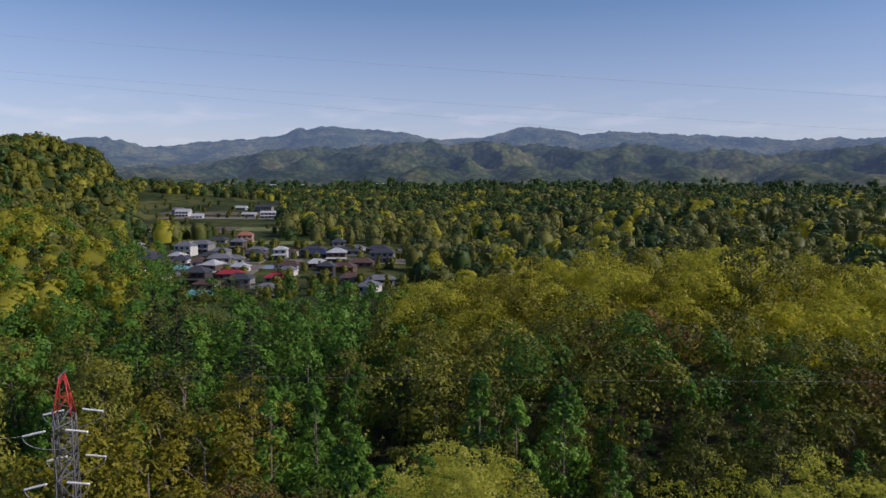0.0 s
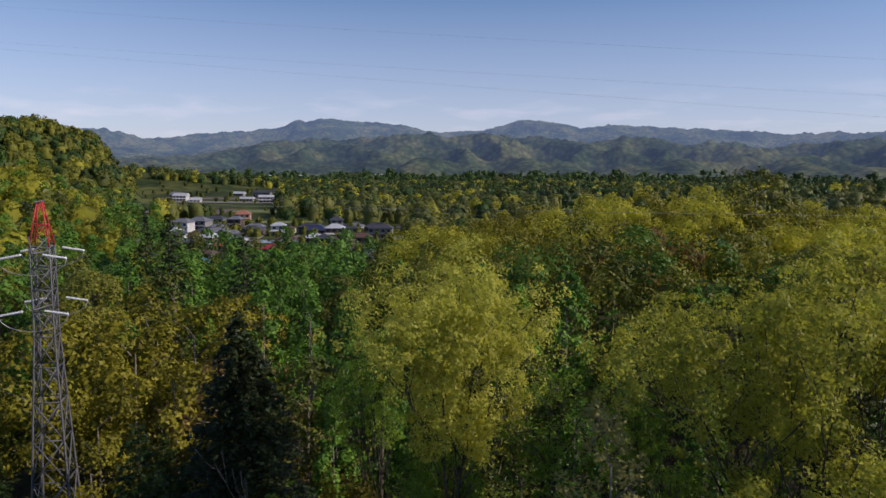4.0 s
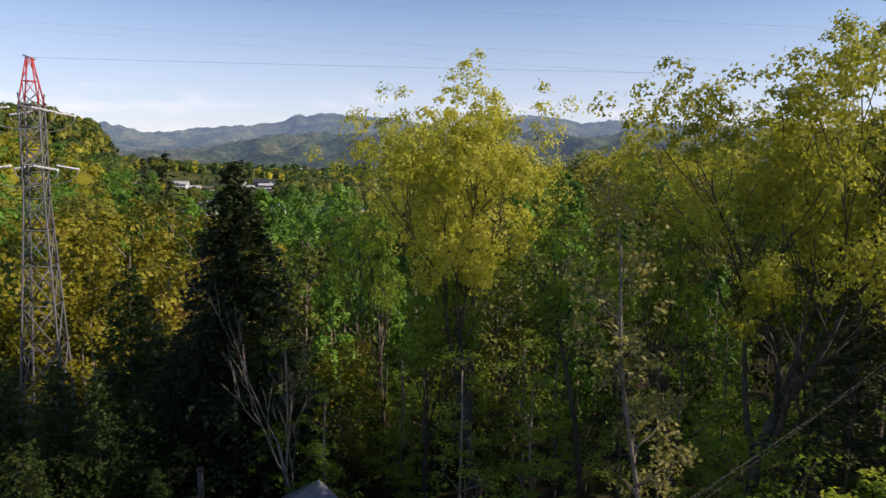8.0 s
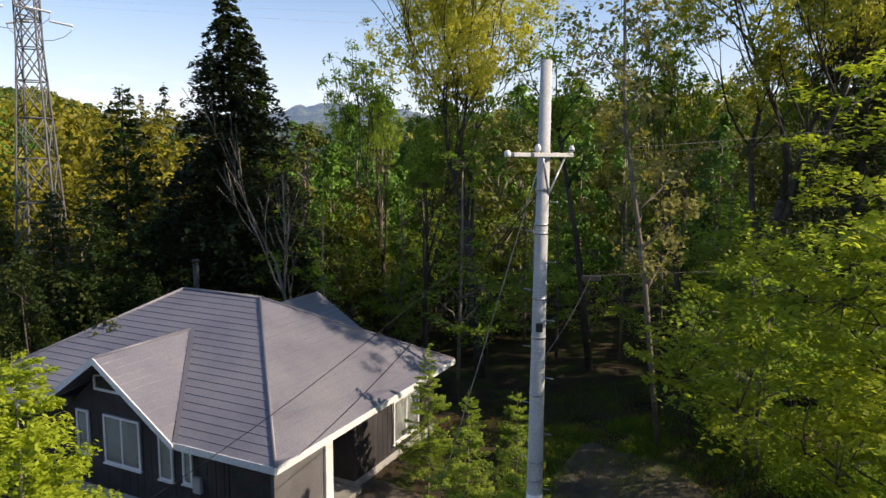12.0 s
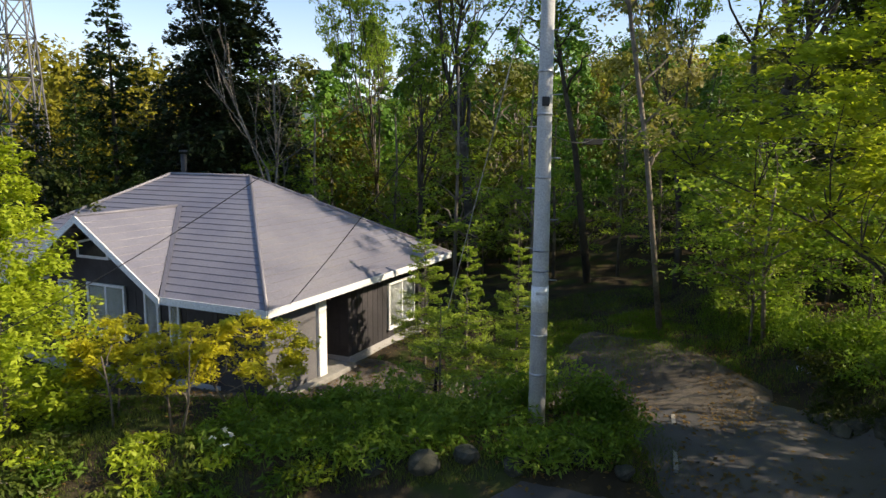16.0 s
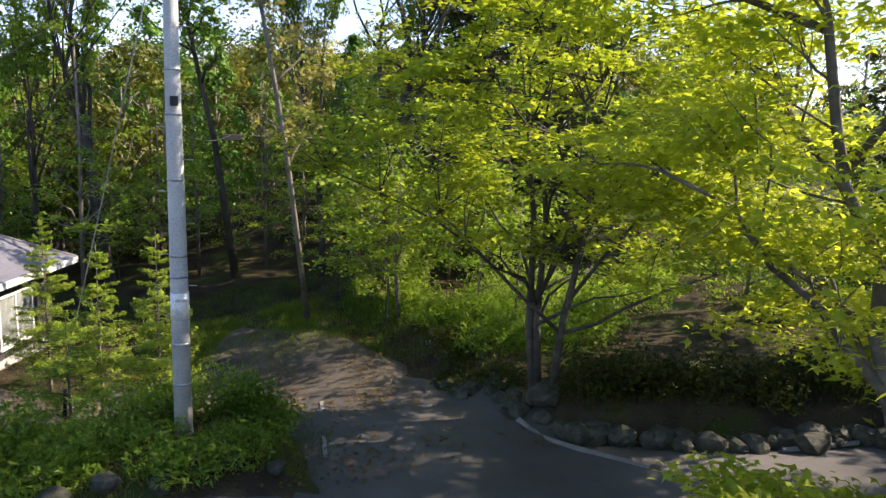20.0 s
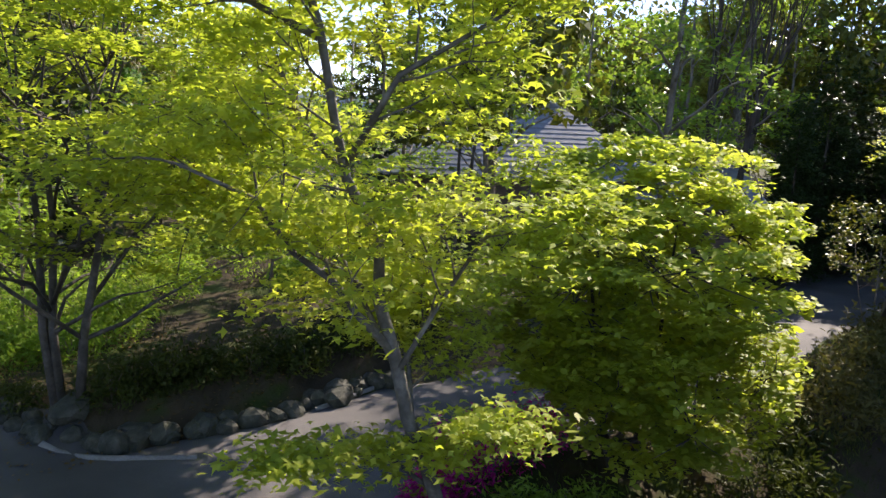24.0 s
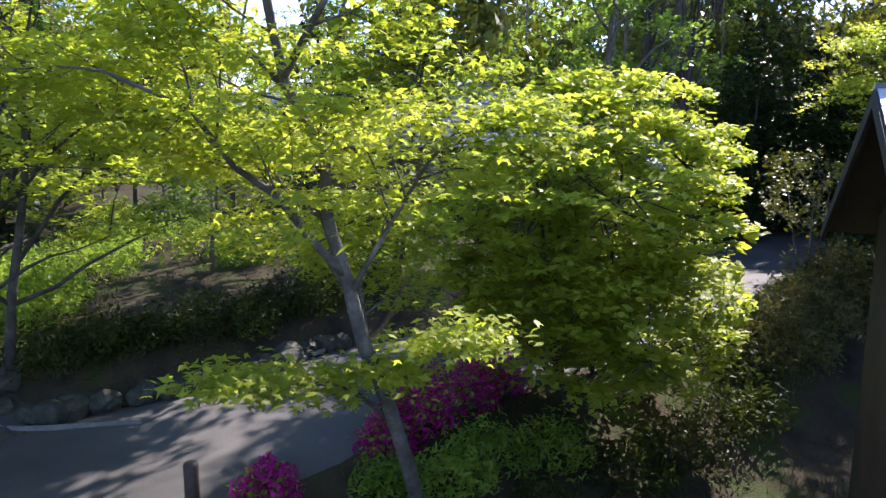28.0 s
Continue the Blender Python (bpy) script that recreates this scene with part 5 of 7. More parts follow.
def pixel_free_village():
    r = random.Random(5)
    core = [(-195, 358, 13, 9, 1, 10, "dark", "grey"), (-165, 307, 14, 7, 1, 32, "pale", "white"), (-160, 338, 13, 9, 2, 58, "dark", "brown"), (-121, 294, 11, 9, 2, 0, "dark", "dark"), (-112, 310, 12, 6, 1, 8, "red", "brown"),
            (-103, 296, 12, 8, 1, 2, "dark", "grey"), (-88, 301, 11, 6, 1, 5, "red", "grey"), (-104, 254, 12, 6, 1, -8, "aqua", "grey"), (-170, 398, 12, 8, 2, -12, "grey", "white"), (-182, 430, 14, 8, 1, 3, "pale", "grey")]
    mid = [(-147, 376, 12, 8, 1, 5, "dark", "brown"), (-129, 364, 10, 7, 1, 20, "grey", "white"), (-150, 400, 11, 7, 1, -6, "grey", "grey"), (-126, 388, 13, 8, 1, 4, "dark", "brown"), (-110, 384, 8, 6, 2, 5, "pale", "white"),
           (-92, 392, 17, 9, 1, 2, "blue", "brown"), (-98, 412, 15, 9, 1, -4, "dark", "brown"), (-76, 408, 13, 9, 1, 10, "dark", "grey"), (-60, 420, 15, 9, 1, -8, "dark", "brown"), (-52, 376, 14, 8, 2, 4, "dark", "grey")]
    rest = [(-60, 356, 13, 8, 1, 6, "brown", "brown"), (-66, 338, 13, 8, 1, -6, "brown", "brown"), (-70, 318, 8, 7, 2, 0, "dark", "dark"), (-56, 304, 10, 7, 1, 14, "brown", "grey"), (-212, 404, 12, 8, 1, 14, "dark", "white"),
            (-188, 384, 12, 8, 1, -4, "dark", "grey"), (-84, 272, 9, 7, 1, 10, "grey", "white"), (-44, 398, 12, 8, 1, 0, "grey", "brown"), (-141, 322, 9, 6, 1, 10, "aqua", "white"), (-116, 334, 9, 6, 1, -5, "pale", "white")]
    for i in range(60):
        y = r.uniform(280, 430)
        x = -y * r.uniform(0.14, 0.52)
        if all((x - q[0]) ** 2 + (y - q[1]) ** 2 > 13 ** 2 for q in core + mid + rest):
            rest.append((x, y, r.uniform(8, 13), r.uniform(6, 9), r.choice((1, 1, 2)), r.uniform(-15, 15), r.choice(("dark", "grey", "brown", "pale", "grey")), r.choice(("white", "grey", "brown", "white", "white"))))
    for q in core + mid + rest:
        village_house(*q)
    village_house(-159, 470, 11, 9, 2, 12, "salmon", "pink", True, 0.5, "two-storey pink house with a salmon hipped roof")
    village_house(-176, 466, 13, 8, 1, 0, "dark", "grey")
    for x, y in ((-323, 709), (-298, 686), (-340, 735), (-314, 850), (-257, 720), (-274, 820), (-297, 955), (-230, 700), (-350, 770)):
        village_house(x, y, r.uniform(9, 20), r.uniform(7, 11), r.choice((1, 1, 2)), r.uniform(-15, 15), r.choice(("grey", "pale", "dark", "pale")), r.choice(("white", "grey", "white")), False)
    village_house(142, 1370, 60, 14, 1, -4, "pale", "white", False, 0.2, "long white shed among the far trees")
    village_house(102, 1375, 24, 12, 1, -4, "grey", "white", False)
    for i in range(5):
        village_house(-700 + i * 130 + r.uniform(-30, 30), 2080 + r.uniform(-60, 40), 60, 25, 1, 0, "pale", "white", False, 0.15)


pixel_free_village()


def field(name, x, y, w, d, rot, mat, label):
    """A level plot laid on the valley floor with a low earth bank."""
    zs = [land_at(x, y) + 0.35]
    f = root(name, pose(x, y, max(zs) + 0.15, 0, 0, rot), label, "field", kind="structure")
    part("surface", box_bm(-w / 2, -d / 2, -6, w / 2, d / 2, 0), mat, f)
    for x0, y0, x1, y1 in ((-w / 2 - .6, -d / 2 - .6, w / 2 + .6, -d / 2), (-w / 2 - .6, d / 2, w / 2 + .6, d / 2 + .6)):
        part("bank", box_bm(x0, y0, -6, x1, y1, 0.35), MEADOW, f)


MEADOW = rough_mat("spring_meadow", [(0.09, 0.12, 0.03), (0.16, 0.19, 0.05), (0.22, 0.22, 0.08)], 0.12, 1.5, 0.95, 0.2, coords="World", dist=0.1)
TILLED = rough_mat("tilled_brown_soil", [(0.10, 0.075, 0.055), (0.16, 0.125, 0.095)], 0.1, 1.0, 0.95, 0.2, coords="World", dist=0.1)
PADDY = rough_mat("flooded_paddy_water", [(0.06, 0.05, 0.04), (0.09, 0.08, 0.065)], 0.1, 1.0, 0.08, 0.0, coords="World")
field("paddy", -93, 340, 40, 26, 4, PADDY, "flooded rice paddy between the houses")
field("paddy", -136, 306, 22, 14, 8, PADDY, "flooded rice paddy beside the road")
field("paddy", -104, 274, 46, 13, 2, PADDY, "flooded rice paddy at the wood's edge")
field("gravel_lot", -260, 690, 150, 40, 4, GRAVEL, "pale lots between scattered houses")
field("gravel_lot", -152, 322, 80, 34, 5, GRAVEL, "pale gravel yards between the houses")
field("gravel_lot", -78, 362, 70, 26, 4, GRAVEL, "pale gravel yards between the houses")
field("gravel_lot", -150, 352, 60, 20, 6, GRAVEL, "pale gravel lots and lanes between the houses")
field("gravel_lot", -110, 372, 60, 12, 4, GRAVEL, "pale gravel lane between the houses")
field("meadow", -180, 450, 120, 22, 2, MEADOW, "green meadow strip below the trees")
field("tilled_field", -262, 545, 100, 60, 5, TILLED, "bare brown field")
field("meadow", -180, 560, 60, 40, 5, MEADOW, "green meadow beside a lane")
field("tilled_field", -300, 765, 150, 60, 3, TILLED, "bare brown field")
field("tilled_field", -760, 2050, 700, 90, 0, MEADOW, "pale distant fields under the hills")



# ---- trees: kinds ----
def plant(kind, x, y, s=1.0, rot=None, sink=0.1, tilt=0.0):
    a = kind["rng"].uniform(0, 360) if rot is None else rot
    m = pose(x, y, land_at(x, y) - sink, tilt, 0, a)
    if kind["made"] is None:
        kind["made"] = tree(kind["name"], m, kind["build"](), kind["bark"], kind["leaf"], kind["label"], kind["group"])
        kind["made"].scale = (s, s, s)
        return kind["made"]
    keep = kind["made"].scale.copy()
    kind["made"].scale = (s, s, s * kind["rng"].uniform(0.93, 1.07))
    ob = copy_thing(kind["made"], m)
    ob.scale = kind["made"].scale
    kind["made"].scale = keep
    return ob


def kind(name, build, bark, leaf, label, group, seed):
    return dict(name=name, build=build, bark=bark, leaf=leaf, label=label, group=group, rng=random.Random(seed), made=None)


WOOD = "trees of the wood"
# heights of the kinds: oaks 16, larches 13, conifers 15
KINDS = {}
for i in range(3):
    KINDS[f"oak{i}"] = kind("oak_tree", lambda i=i: dense_tree(40 + i, 15.5, 7.5, 3.8, 46, 1.25, 76, 0.19, 0.24), BARK, OAK_LEAF, "tall oak with thin yellow-green spring leaves", WOOD, i)
    KINDS[f"olive{i}"] = kind("broadleaf_tree", lambda i=i: dense_tree(50 + i, 13.5, 5.0, 3.7, 46, 1.15, 66, 0.19, 0.22, bare=2), BARK, OLIVE_LEAF, "broadleaf tree with olive-green young leaves", WOOD, i)
    KINDS[f"larch{i}"] = kind("larch_tree", lambda i=i: dense_tree(60 + i, 13, 2.4, 2.3, 70, 0.8, 50, 0.15, 0.16, "spire", 4), BARK, LARCH_LEAF, "slender larch with fresh green needles", WOOD, i)
for i in range(2):
    KINDS[f"gold{i}"] = kind("golden_tree", lambda i=i: dense_tree(70 + i, 11, 3.0, 3.8, 50, 1.1, 74, 0.16, 0.2), BARK, GOLD_LEAF, "rounded tree with golden-green spring leaves", WOOD, i)
    KINDS[f"dark{i}"] = kind("dark_conifer", lambda i=i: conifer(80 + i, 15, 3.5, 0.22, 0.7, 9, 0.28, 3.4, 0.3, 0.08, 0.8, 0.2, twig=9), DARK_BARK, DARK_LEAF, "tall dark conifer with drooping boughs", WOOD, i)
    KINDS[f"slim{i}"] = kind("slender_tree", lambda i=i: pad_tree(90 + i, [(0, 0, -0.3), (0.15, 0, 4), (0, 0.2, 8), (0.1, 0.1, 11.5)], 0.13, [(0, 0, 10, 1.5, 1.5, 3.0), (0.3, 0.2, 5.4, 2.5, 2.4, 2.2)], 56, 0.5, 0.3, 34, 0.1, 0.9, limbs=11, minr=0.014, sides=4, twig_r=0.011), BARK, GREEN_LEAF, "slender forest tree with a bare grey stem", WOOD, i)
KINDS["stem0"] = kind("forest_tree", lambda: broadleaf(33, 16.5, 3.6, 0.17, dict(TALL_OAK, low=0.55), 40, 0.09, 0.5, 3, 0.5, 0.8, 0.5, minr=0.014, sides=5, twig=0, clump=0.38), DARK_BARK, GREEN_LEAF, "tall thin-leaved tree with a dark bare trunk", WOOD, 8)
TALL_OAK = dict(wob=0.15, lift=0.16, kids={4: 5, 3: 5, 2: 4, 1: 4}, spread=0.55, ratio=0.7, low=0.72)
KINDS["brown0"] = kind("budding_tree", lambda: dense_tree(99, 11.5, 3.0, 4.0, 60, 1.1, 46, 0.14, 0.2, bare=1), BARK, BROWN_LEAF, "brown budding tree with bare twigs", WOOD, 1)
KINDS["cedar0"] = kind("cedar_tree", lambda: conifer(85, 11, 2.7, 0.15, 0.34, 9, 0.12, 6.0, 0.12, 0.06, 0.62, 0.25, twig=9), DARK_BARK, CEDAR_LEAF, "feathery green conifer beside the tower", WOOD, 5)
KINDS["shade0"] = kind("understorey_tree", lambda: dense_tree(98, 4.6, 0.8, 1.9, 26, 0.6, 44, 0.09, 0.06, bare=3), DARK_BARK, SHADE_LEAF, "dull green understorey tree of the wood, shade put into its leaf colour", "understorey of the wood", 6)
UNDER = kind("undergrowth_tree", lambda: pad_tree(97, [(0, 0, -0.2), (0.1, 0, 1.5), (0, 0.1, 3.2)], 0.05, [(0, 0, 3.4, 1.9, 1.9, 1.6), (0.5, -0.4, 1.7, 1.5, 1.5, 0.9)], 30, 0.5, 0.25, 60, 0.07, 1.0, limbs=7, minr=0.008, sides=4, twig_r=0.008), BARK, GREEN_LEAF, "small understorey tree with fresh green leaves", "understorey of the wood", 3)

# measured single trees
for x, y, seed, h, rad, tr, per, words in ((-0.2, 31.6, 7, 23.0, 6.6, 0.27, 52, "tall oak with airy yellow-green spring crown"), (9.9, 27.4, 28, 22.8, 7.6, 0.36, 56, "very tall spreading oak with yellow-green spring leaves"), (17.4, 30.5, 19, 20.5, 5.2, 0.25, 44, "tall oak with thin yellow-green leaves at the wood's edge")):
    tree("oak_tree", pose(x, y, land_at(x, y) - 0.5), broadleaf(seed, h, rad, tr, TALL_OAK, per, 0.085, 0.46, 4, 0.4, 0.8, 0.45, minr=0.018, sides=5, clump=0.42), MAPLE_BARK, TALL_OAK_LEAF, words, WOOD)
tree("dark_leaning_tree", pose(4.7, 32.0, land_at(4.7, 32.0), 0, -9), pad_tree(6, [(0, 0, -0.3), (0.2, 0, 6), (0, 0, 11)], 0.2, crown_blobs(44, 10, 17, 3.4), 70, 0.6, 0.4, 44, 0.1, 0.6, limbs=12, minr=0.02, twig_r=0.014, rise=0.6), DARK_BARK, GREEN_LEAF, "dark-stemmed tree leaning over the track", WOOD)
tree("pale_budding_tree", pose(5.9, 23.4, land_at(5.9, 23.4), 0, -5), pad_tree(9, [(0, 0, -0.3), (-0.2, 0, 6), (-0.6, 0, 11), (-0.4, 0, 15)], 0.11, [(-0.6, 0, 13.5, 1.7, 1.7, 4.0), (0.4, 0.3, 8, 1.6, 1.6, 2.5)], 95, 0.4, 0.6, 26, 0.1, 0.3, limbs=16, minr=0.014, twig_r=0.009), BARK, PALE_LEAF, "slim tree with pale silvery buds", WOOD)
tree("spruce", pose(-12.6, 34.0, land_at(-12.6, 34.0)), conifer(3, 18.8, 6.2, 0.24, 0.5, 17, 0.16, 8.5, 0.3, 0.06, 0.76, 0.22, twig=1.0, sides=4), DARK_BARK, DARK_LEAF, "dark spruce with drooping boughs behind the house", WOOD)
tree("dark_fir", pose(13.6, 27.0, land_at(13.6, 27.0)), conifer(4, 18.6, 3.4, 0.26, 0.5, 9, 0.14, 5.0, 0.1, 0.1, 0.7, 0.3, twig=1.0, sides=4), DARK_BARK, DARK_LEAF, "tall dark fir with level boughs", WOOD)
tree("bare_tree", pose(-7.9, 29.8, land_at(-7.9, 29.8), 0, -9), broadleaf(12, 14, 2.6, 0.12, SLIM, 1, 0.03, 0.3, 3, 0.6, 0.7, 0.3, minr=0.014, twig=0), BARK, BROWN_LEAF, "leaning bare grey tree with dead branches beside the spruce", WOOD)


# ---- the wood ----
def keep_clear(x, y):
    if line_dist(np.array([x]), np.array([y]), ROAD_LINE)[0] < 3.6 or line_dist(np.array([x]), np.array([y]), DRIVE_LINE)[0] < 3.4:
        return True
    p = Vector((x, y, 0)) - HC
    u, v = p.dot(HU), p.dot(HV)
    if -15 < u < 3.5 and -6 < v < 12.5:
        return True
    if 3 < x < 16 and -12 < y < 3:
        return True
    if 9 < x < 26 and 16.5 < y < 22.5:
        return True
    if 23 < x < 35 and 7 < y < 20:
        return True
    return x * x + y * y < 15 ** 2 or math.hypot(x + 24.3, y - 36.3) < 4.2


def pick(r, az, d):
    """The kind of tree that grows there."""
    q = r.random()
    if az < -24:
        return r.choice(("gold0", "gold1", "olive0", "larch1")) if d < 60 else r.choice(("larch0", "larch1", "larch2", "olive1", "oak1"))
    if az < 1.0 and d > 40:
        if az < -14 and d < 62:
            return r.choice(("gold0", "gold1", "olive0", "gold0"))
        return r.choice(("larch0", "larch1", "larch2", "larch0", "larch1", "larch2", "olive1", "dark0", "olive2", "gold1"))
    if az < 1.0:
        return r.choice(("slim0", "slim1", "gold0", "olive0", "larch2"))
    if d < 42:
        return r.choice(("slim0", "slim1"))
    if d < 80:
        return r.choice(("olive0", "olive1", "olive2", "larch2", "larch0", "larch1"))
    return r.choice(("oak0", "oak1", "oak2", "olive0", "olive2", "gold1"))


placed = [(0.1, 31.6, 4.2), (9.7, 27.4, 5.0), (6.3, 23.2, 2.0), (-12.6, 34.0, 3.5), (13.6, 27.0, 3.0), (-8.6, 29.8, 1.5)]


def room(x, y, gap):
    return all((x - a) ** 2 + (y - b) ** 2 > max(gap, g) ** 2 for a, b, g in placed)


def scatter(r, n, az0, az1, d0, d1, gap, smin=0.85, smax=1.12, chooser=None):
    got = 0
    for _ in range(n * 12):
        if got >= n:
            break
        az = r.uniform(az0, az1)
        d = math.sqrt(r.uniform(d0 * d0, d1 * d1))
        x, y = d * math.sin(radians(az - 4.2)), d * math.cos(radians(az - 4.2))
        if keep_clear(x, y) or not room(x, y, gap):
            continue
        k = (chooser or pick)(r, az, d)
        placed.append((x, y, gap))
        plant(KINDS[k], x, y, r.uniform(smin, smax))
        got += 1


R = random.Random(11)
for x, y, sc in ((7.7, 28.4, 0.95), (12.6, 30.0, 1.0), (-2.9, 33.5, 0.9), (-5.6, 36.5, 0.95), (18.5, 26.5, 0.9)):
    placed.append((x, y, 2.2))
    plant(KINDS["stem0"], x, y, sc)
# trees told apart in the wood
# cedars at (22.5, -5.4), (19.5, -6.8) are added to shade below the lane
for x, y, k, s in ((-17.8, 48, "brown0", 1.12), (-28, 52, "gold0", 1.3), (-22.5, 47.5, "gold1", 1.1), (-33, 50, "gold1", 1.3), (-30, 59, "gold0", 1.4), (-25, 57, "gold1", 1.35), (-37, 57, "gold0", 1.3), (16.5, 25.5, "dark0", 0.95), (19.5, 28.5, "dark1", 1.0), (22.5, -5.4, "cedar0", 1.0), (19.5, -6.8, "cedar0", 1.05), (-43.7, 92, "dark0", 1.5), (-49, 96, "dark1", 1.35), (-29, 80, "dark1", 1.35), (-18, 68, "larch0", 1.15),
                   (-10.3, 52, "larch1", 1.2), (-5.8, 54, "larch2", 1.2), (2.2, 58, "larch0", 1.2), (41, 114, "olive0", 1.5), (-8, 37, "gold0", 0.72), (-1.2, 28.4, "slim0", 0.85), (1.9, 28.9, "slim1", 0.8), (-4.5, 35, "slim0", 0.75), (-17, 37, "cedar0", 0.85), (-20.5, 31.5, "cedar0", 0.85), (-16.6, 31.2, "cedar0", 1.15),
                   (19, 33, "oak1", 1.1), (-16.8, 28.6, "cedar0", 0.8), (-13.4, 26.9, "cedar0", 0.5), (-18.5, 26.5, "cedar0", 0.6), (-21.5, 28, "cedar0", 0.6), (-26, 31, "cedar0", 0.65), (-7.5, 47, "larch1", 1.15), (-3.2, 49, "larch0", 1.12), (-12.4, 58, "larch2", 1.3), (-1.0, 62, "larch1", 1.3), (6.5, 60, "larch2", 1.25), (-20, 60, "larch0", 1.3), (-24, 32.6, "cedar0", 0.75), (-30.5, 35, "cedar0", 0.8), (-32, 41, "cedar0", 0.85), (-19.5, 39, "cedar0", 0.8), (-14.5, 39, "cedar0", 0.75), (-21, 43, "cedar0", 0.8), (-9.5, 31.5, "slim1", 0.8), (-7.0, 29.5, "slim0", 0.7)):
    placed.append((x, y, 2.5))
    plant(KINDS[k], x, y, s)
scatter(R, 17, -2, 42, 26, 44, 3.0, 0.6, 0.85)
scatter(R, 30, -40, -2, 36, 60, 4.2, 0.75, 1.0)
scatter(R, 40, -4, 44, 44, 78, 5.2, 0.7, 0.92)
scatter(R, 56, -38, -2, 56, 104, 5.0, 0.85, 1.2)
# eastern side, seen when the view turns
east = lambda r, az, d: r.choice(("slim0", "slim1", "slim0", "dark1", "olive1", "slim1")) if d < 60 else r.choice(("oak0", "olive2", "dark1", "larch1"))
scatter(R, 34, 42, 108, 34, 70, 4.0, 0.8, 1.0, east)
for x, y, k, s in ((24, 14.5, "slim0", 0.9), (21, 9.5, "slim1", 0.85), (27, -5.5, "cedar0", 1.04), (31, -6.5, "cedar0", 1.23), (35, 3.5, "slim0", 1.1), (22, 9.8, "olive1", 0.9), (24.5, 4.6, "slim1", 1.1), (28, 3.6, "stem0", 0.95), (31, 2.7, "stem0", 1.0), (34.5, 3.4, "stem0", 1.05), (37, -7, "oak1", 0.9), (25, -9, "cedar0", 1.04), (34.5, 0.9, "cedar0", 0.72), (37, -0.2, "cedar0", 0.9), (39, -2.8, "cedar0", 0.95), (40.5, -5.0, "cedar0", 0.85), (42, 1.8, "slim1", 1.0), (44, 4.5, "oak2", 0.8), (47, -3.5, "slim0", 1.1), (43, -7.5, "olive0", 0.9), (46, 0.5, "dark1", 0.8), (33, 5.5, "slim1", 1.0), (41, 1, "cedar0", 0.85), (42, -1.3, "cedar0", 1.0), (43, -3.8, "cedar0", 1.0), (44, -6, "cedar0", 0.72), (49, 2.5, "olive1", 1.2), (50, -1, "olive0", 1.2), (51, -5, "olive2", 1.2), (52, -9, "dark0", 1.0), (45, -10, "olive1", 1.1), (38, -10, "cedar0", 1.23), (55, 6, "oak1", 1.1), (56, -3, "dark1", 1.1)):
    placed.append((x, y, 2.5))
    plant(KINDS[k], x, y, s)
for i in range(84):
    az, d = R.uniform(-24, 58), R.uniform(21, 46)
    x, y = d * math.sin(radians(az)), d * math.cos(radians(az))
    if not keep_clear(x, y) and (x > 7.5 or y > 33) and not (x < -2 and y < 31):
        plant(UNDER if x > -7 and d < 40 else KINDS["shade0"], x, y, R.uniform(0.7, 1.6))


for x, y, s in ((9.8, 18.4, 1.0), (8.0, 23.0, 1.1), (10.6, 17.5, 1.1), (12, 22, 0.9)):
    plant(UNDER, x, y, s)
for i in range(26):
    az, d = R.uniform(-42, -25), R.uniform(26, 46)
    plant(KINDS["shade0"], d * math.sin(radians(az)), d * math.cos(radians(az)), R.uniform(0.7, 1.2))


def clump_wood(name, spots, n, size, mat, label, core=True):
    """Distant trees: closed lumpy crowns faced with leaf sprays, one mesh."""
    rng = np.random.default_rng(len(spots))
    V, Q, T, base = [], [], [], 0
    ang = np.linspace(0, 2 * math.pi, 7, endpoint=False)
    for x, y, h, w, cone in spots:
        z = land_at(x, y)
        k = 9 if core else 18
        a = rng.uniform(0, 6.283, k)
        u = rng.uniform(0, 1, k)
        if cone:
            r, q = w * (1.02 - u) ** 0.8 * 0.75, w * (0.28 + 0.45 * (1 - u))
            zz = h * (0.12 + 0.8 * u)
        else:
            r, q = w * 0.72 * np.sqrt(1.02 - u * u), w * rng.uniform(0.34, 0.52, k) * (1.0 if core else 0.72)
            zz = h * (0.4 + 0.42 * u)
        L = np.column_stack([r * np.cos(a), r * np.sin(a), zz, q])
        C, N = lobed(rng, L, max(2, n // k), -0.2, 0.08)
        at = np.array([x, y, z])
        v, f = oriented(rng, C, N, size, 0.8, 0.22) if core else oriented(rng, C, N, size, 0.75, 0.3, tri=True)
        V.append(v + at)
        Q.append(f + base)
        base += len(v)
        if not core:
            continue
        rings = []
        for fz, fr in ((-0.02, 0.8), (0.45, 0.82), (0.75, 0.55)) if not cone else ((-0.02, 0.75), (0.4, 0.55), (0.75, 0.25)):
            rr = w * fr * rng.uniform(0.8, 1.12, 7)
            rings.append(np.column_stack([rr * np.cos(ang), rr * np.sin(ang), np.full(7, h * fz) + h * 0.05 * rng.normal(size=7)]))
        v = np.concatenate(rings + [np.array([[0, 0, h * 0.9]])]) + at
        V.append(v)
        c = np.arange(7)
        d = (c + 1) % 7
        Q.append(np.concatenate([np.stack([c, d, d + 7, c + 7], axis=-1), np.stack([c + 7, d + 7, d + 14, c + 14], axis=-1)]) + base)
        T.append(np.stack([c + 14, d + 14, np.full(7, 21)], axis=-1) + base)
        base += 22
    ob = attach(name, mesh_from(name, np.concatenate(V), [np.concatenate(Q), np.concatenate(T)] if core else np.concatenate(Q), mat))
    return tagged(ob, label, "woodland", kind="stuff")


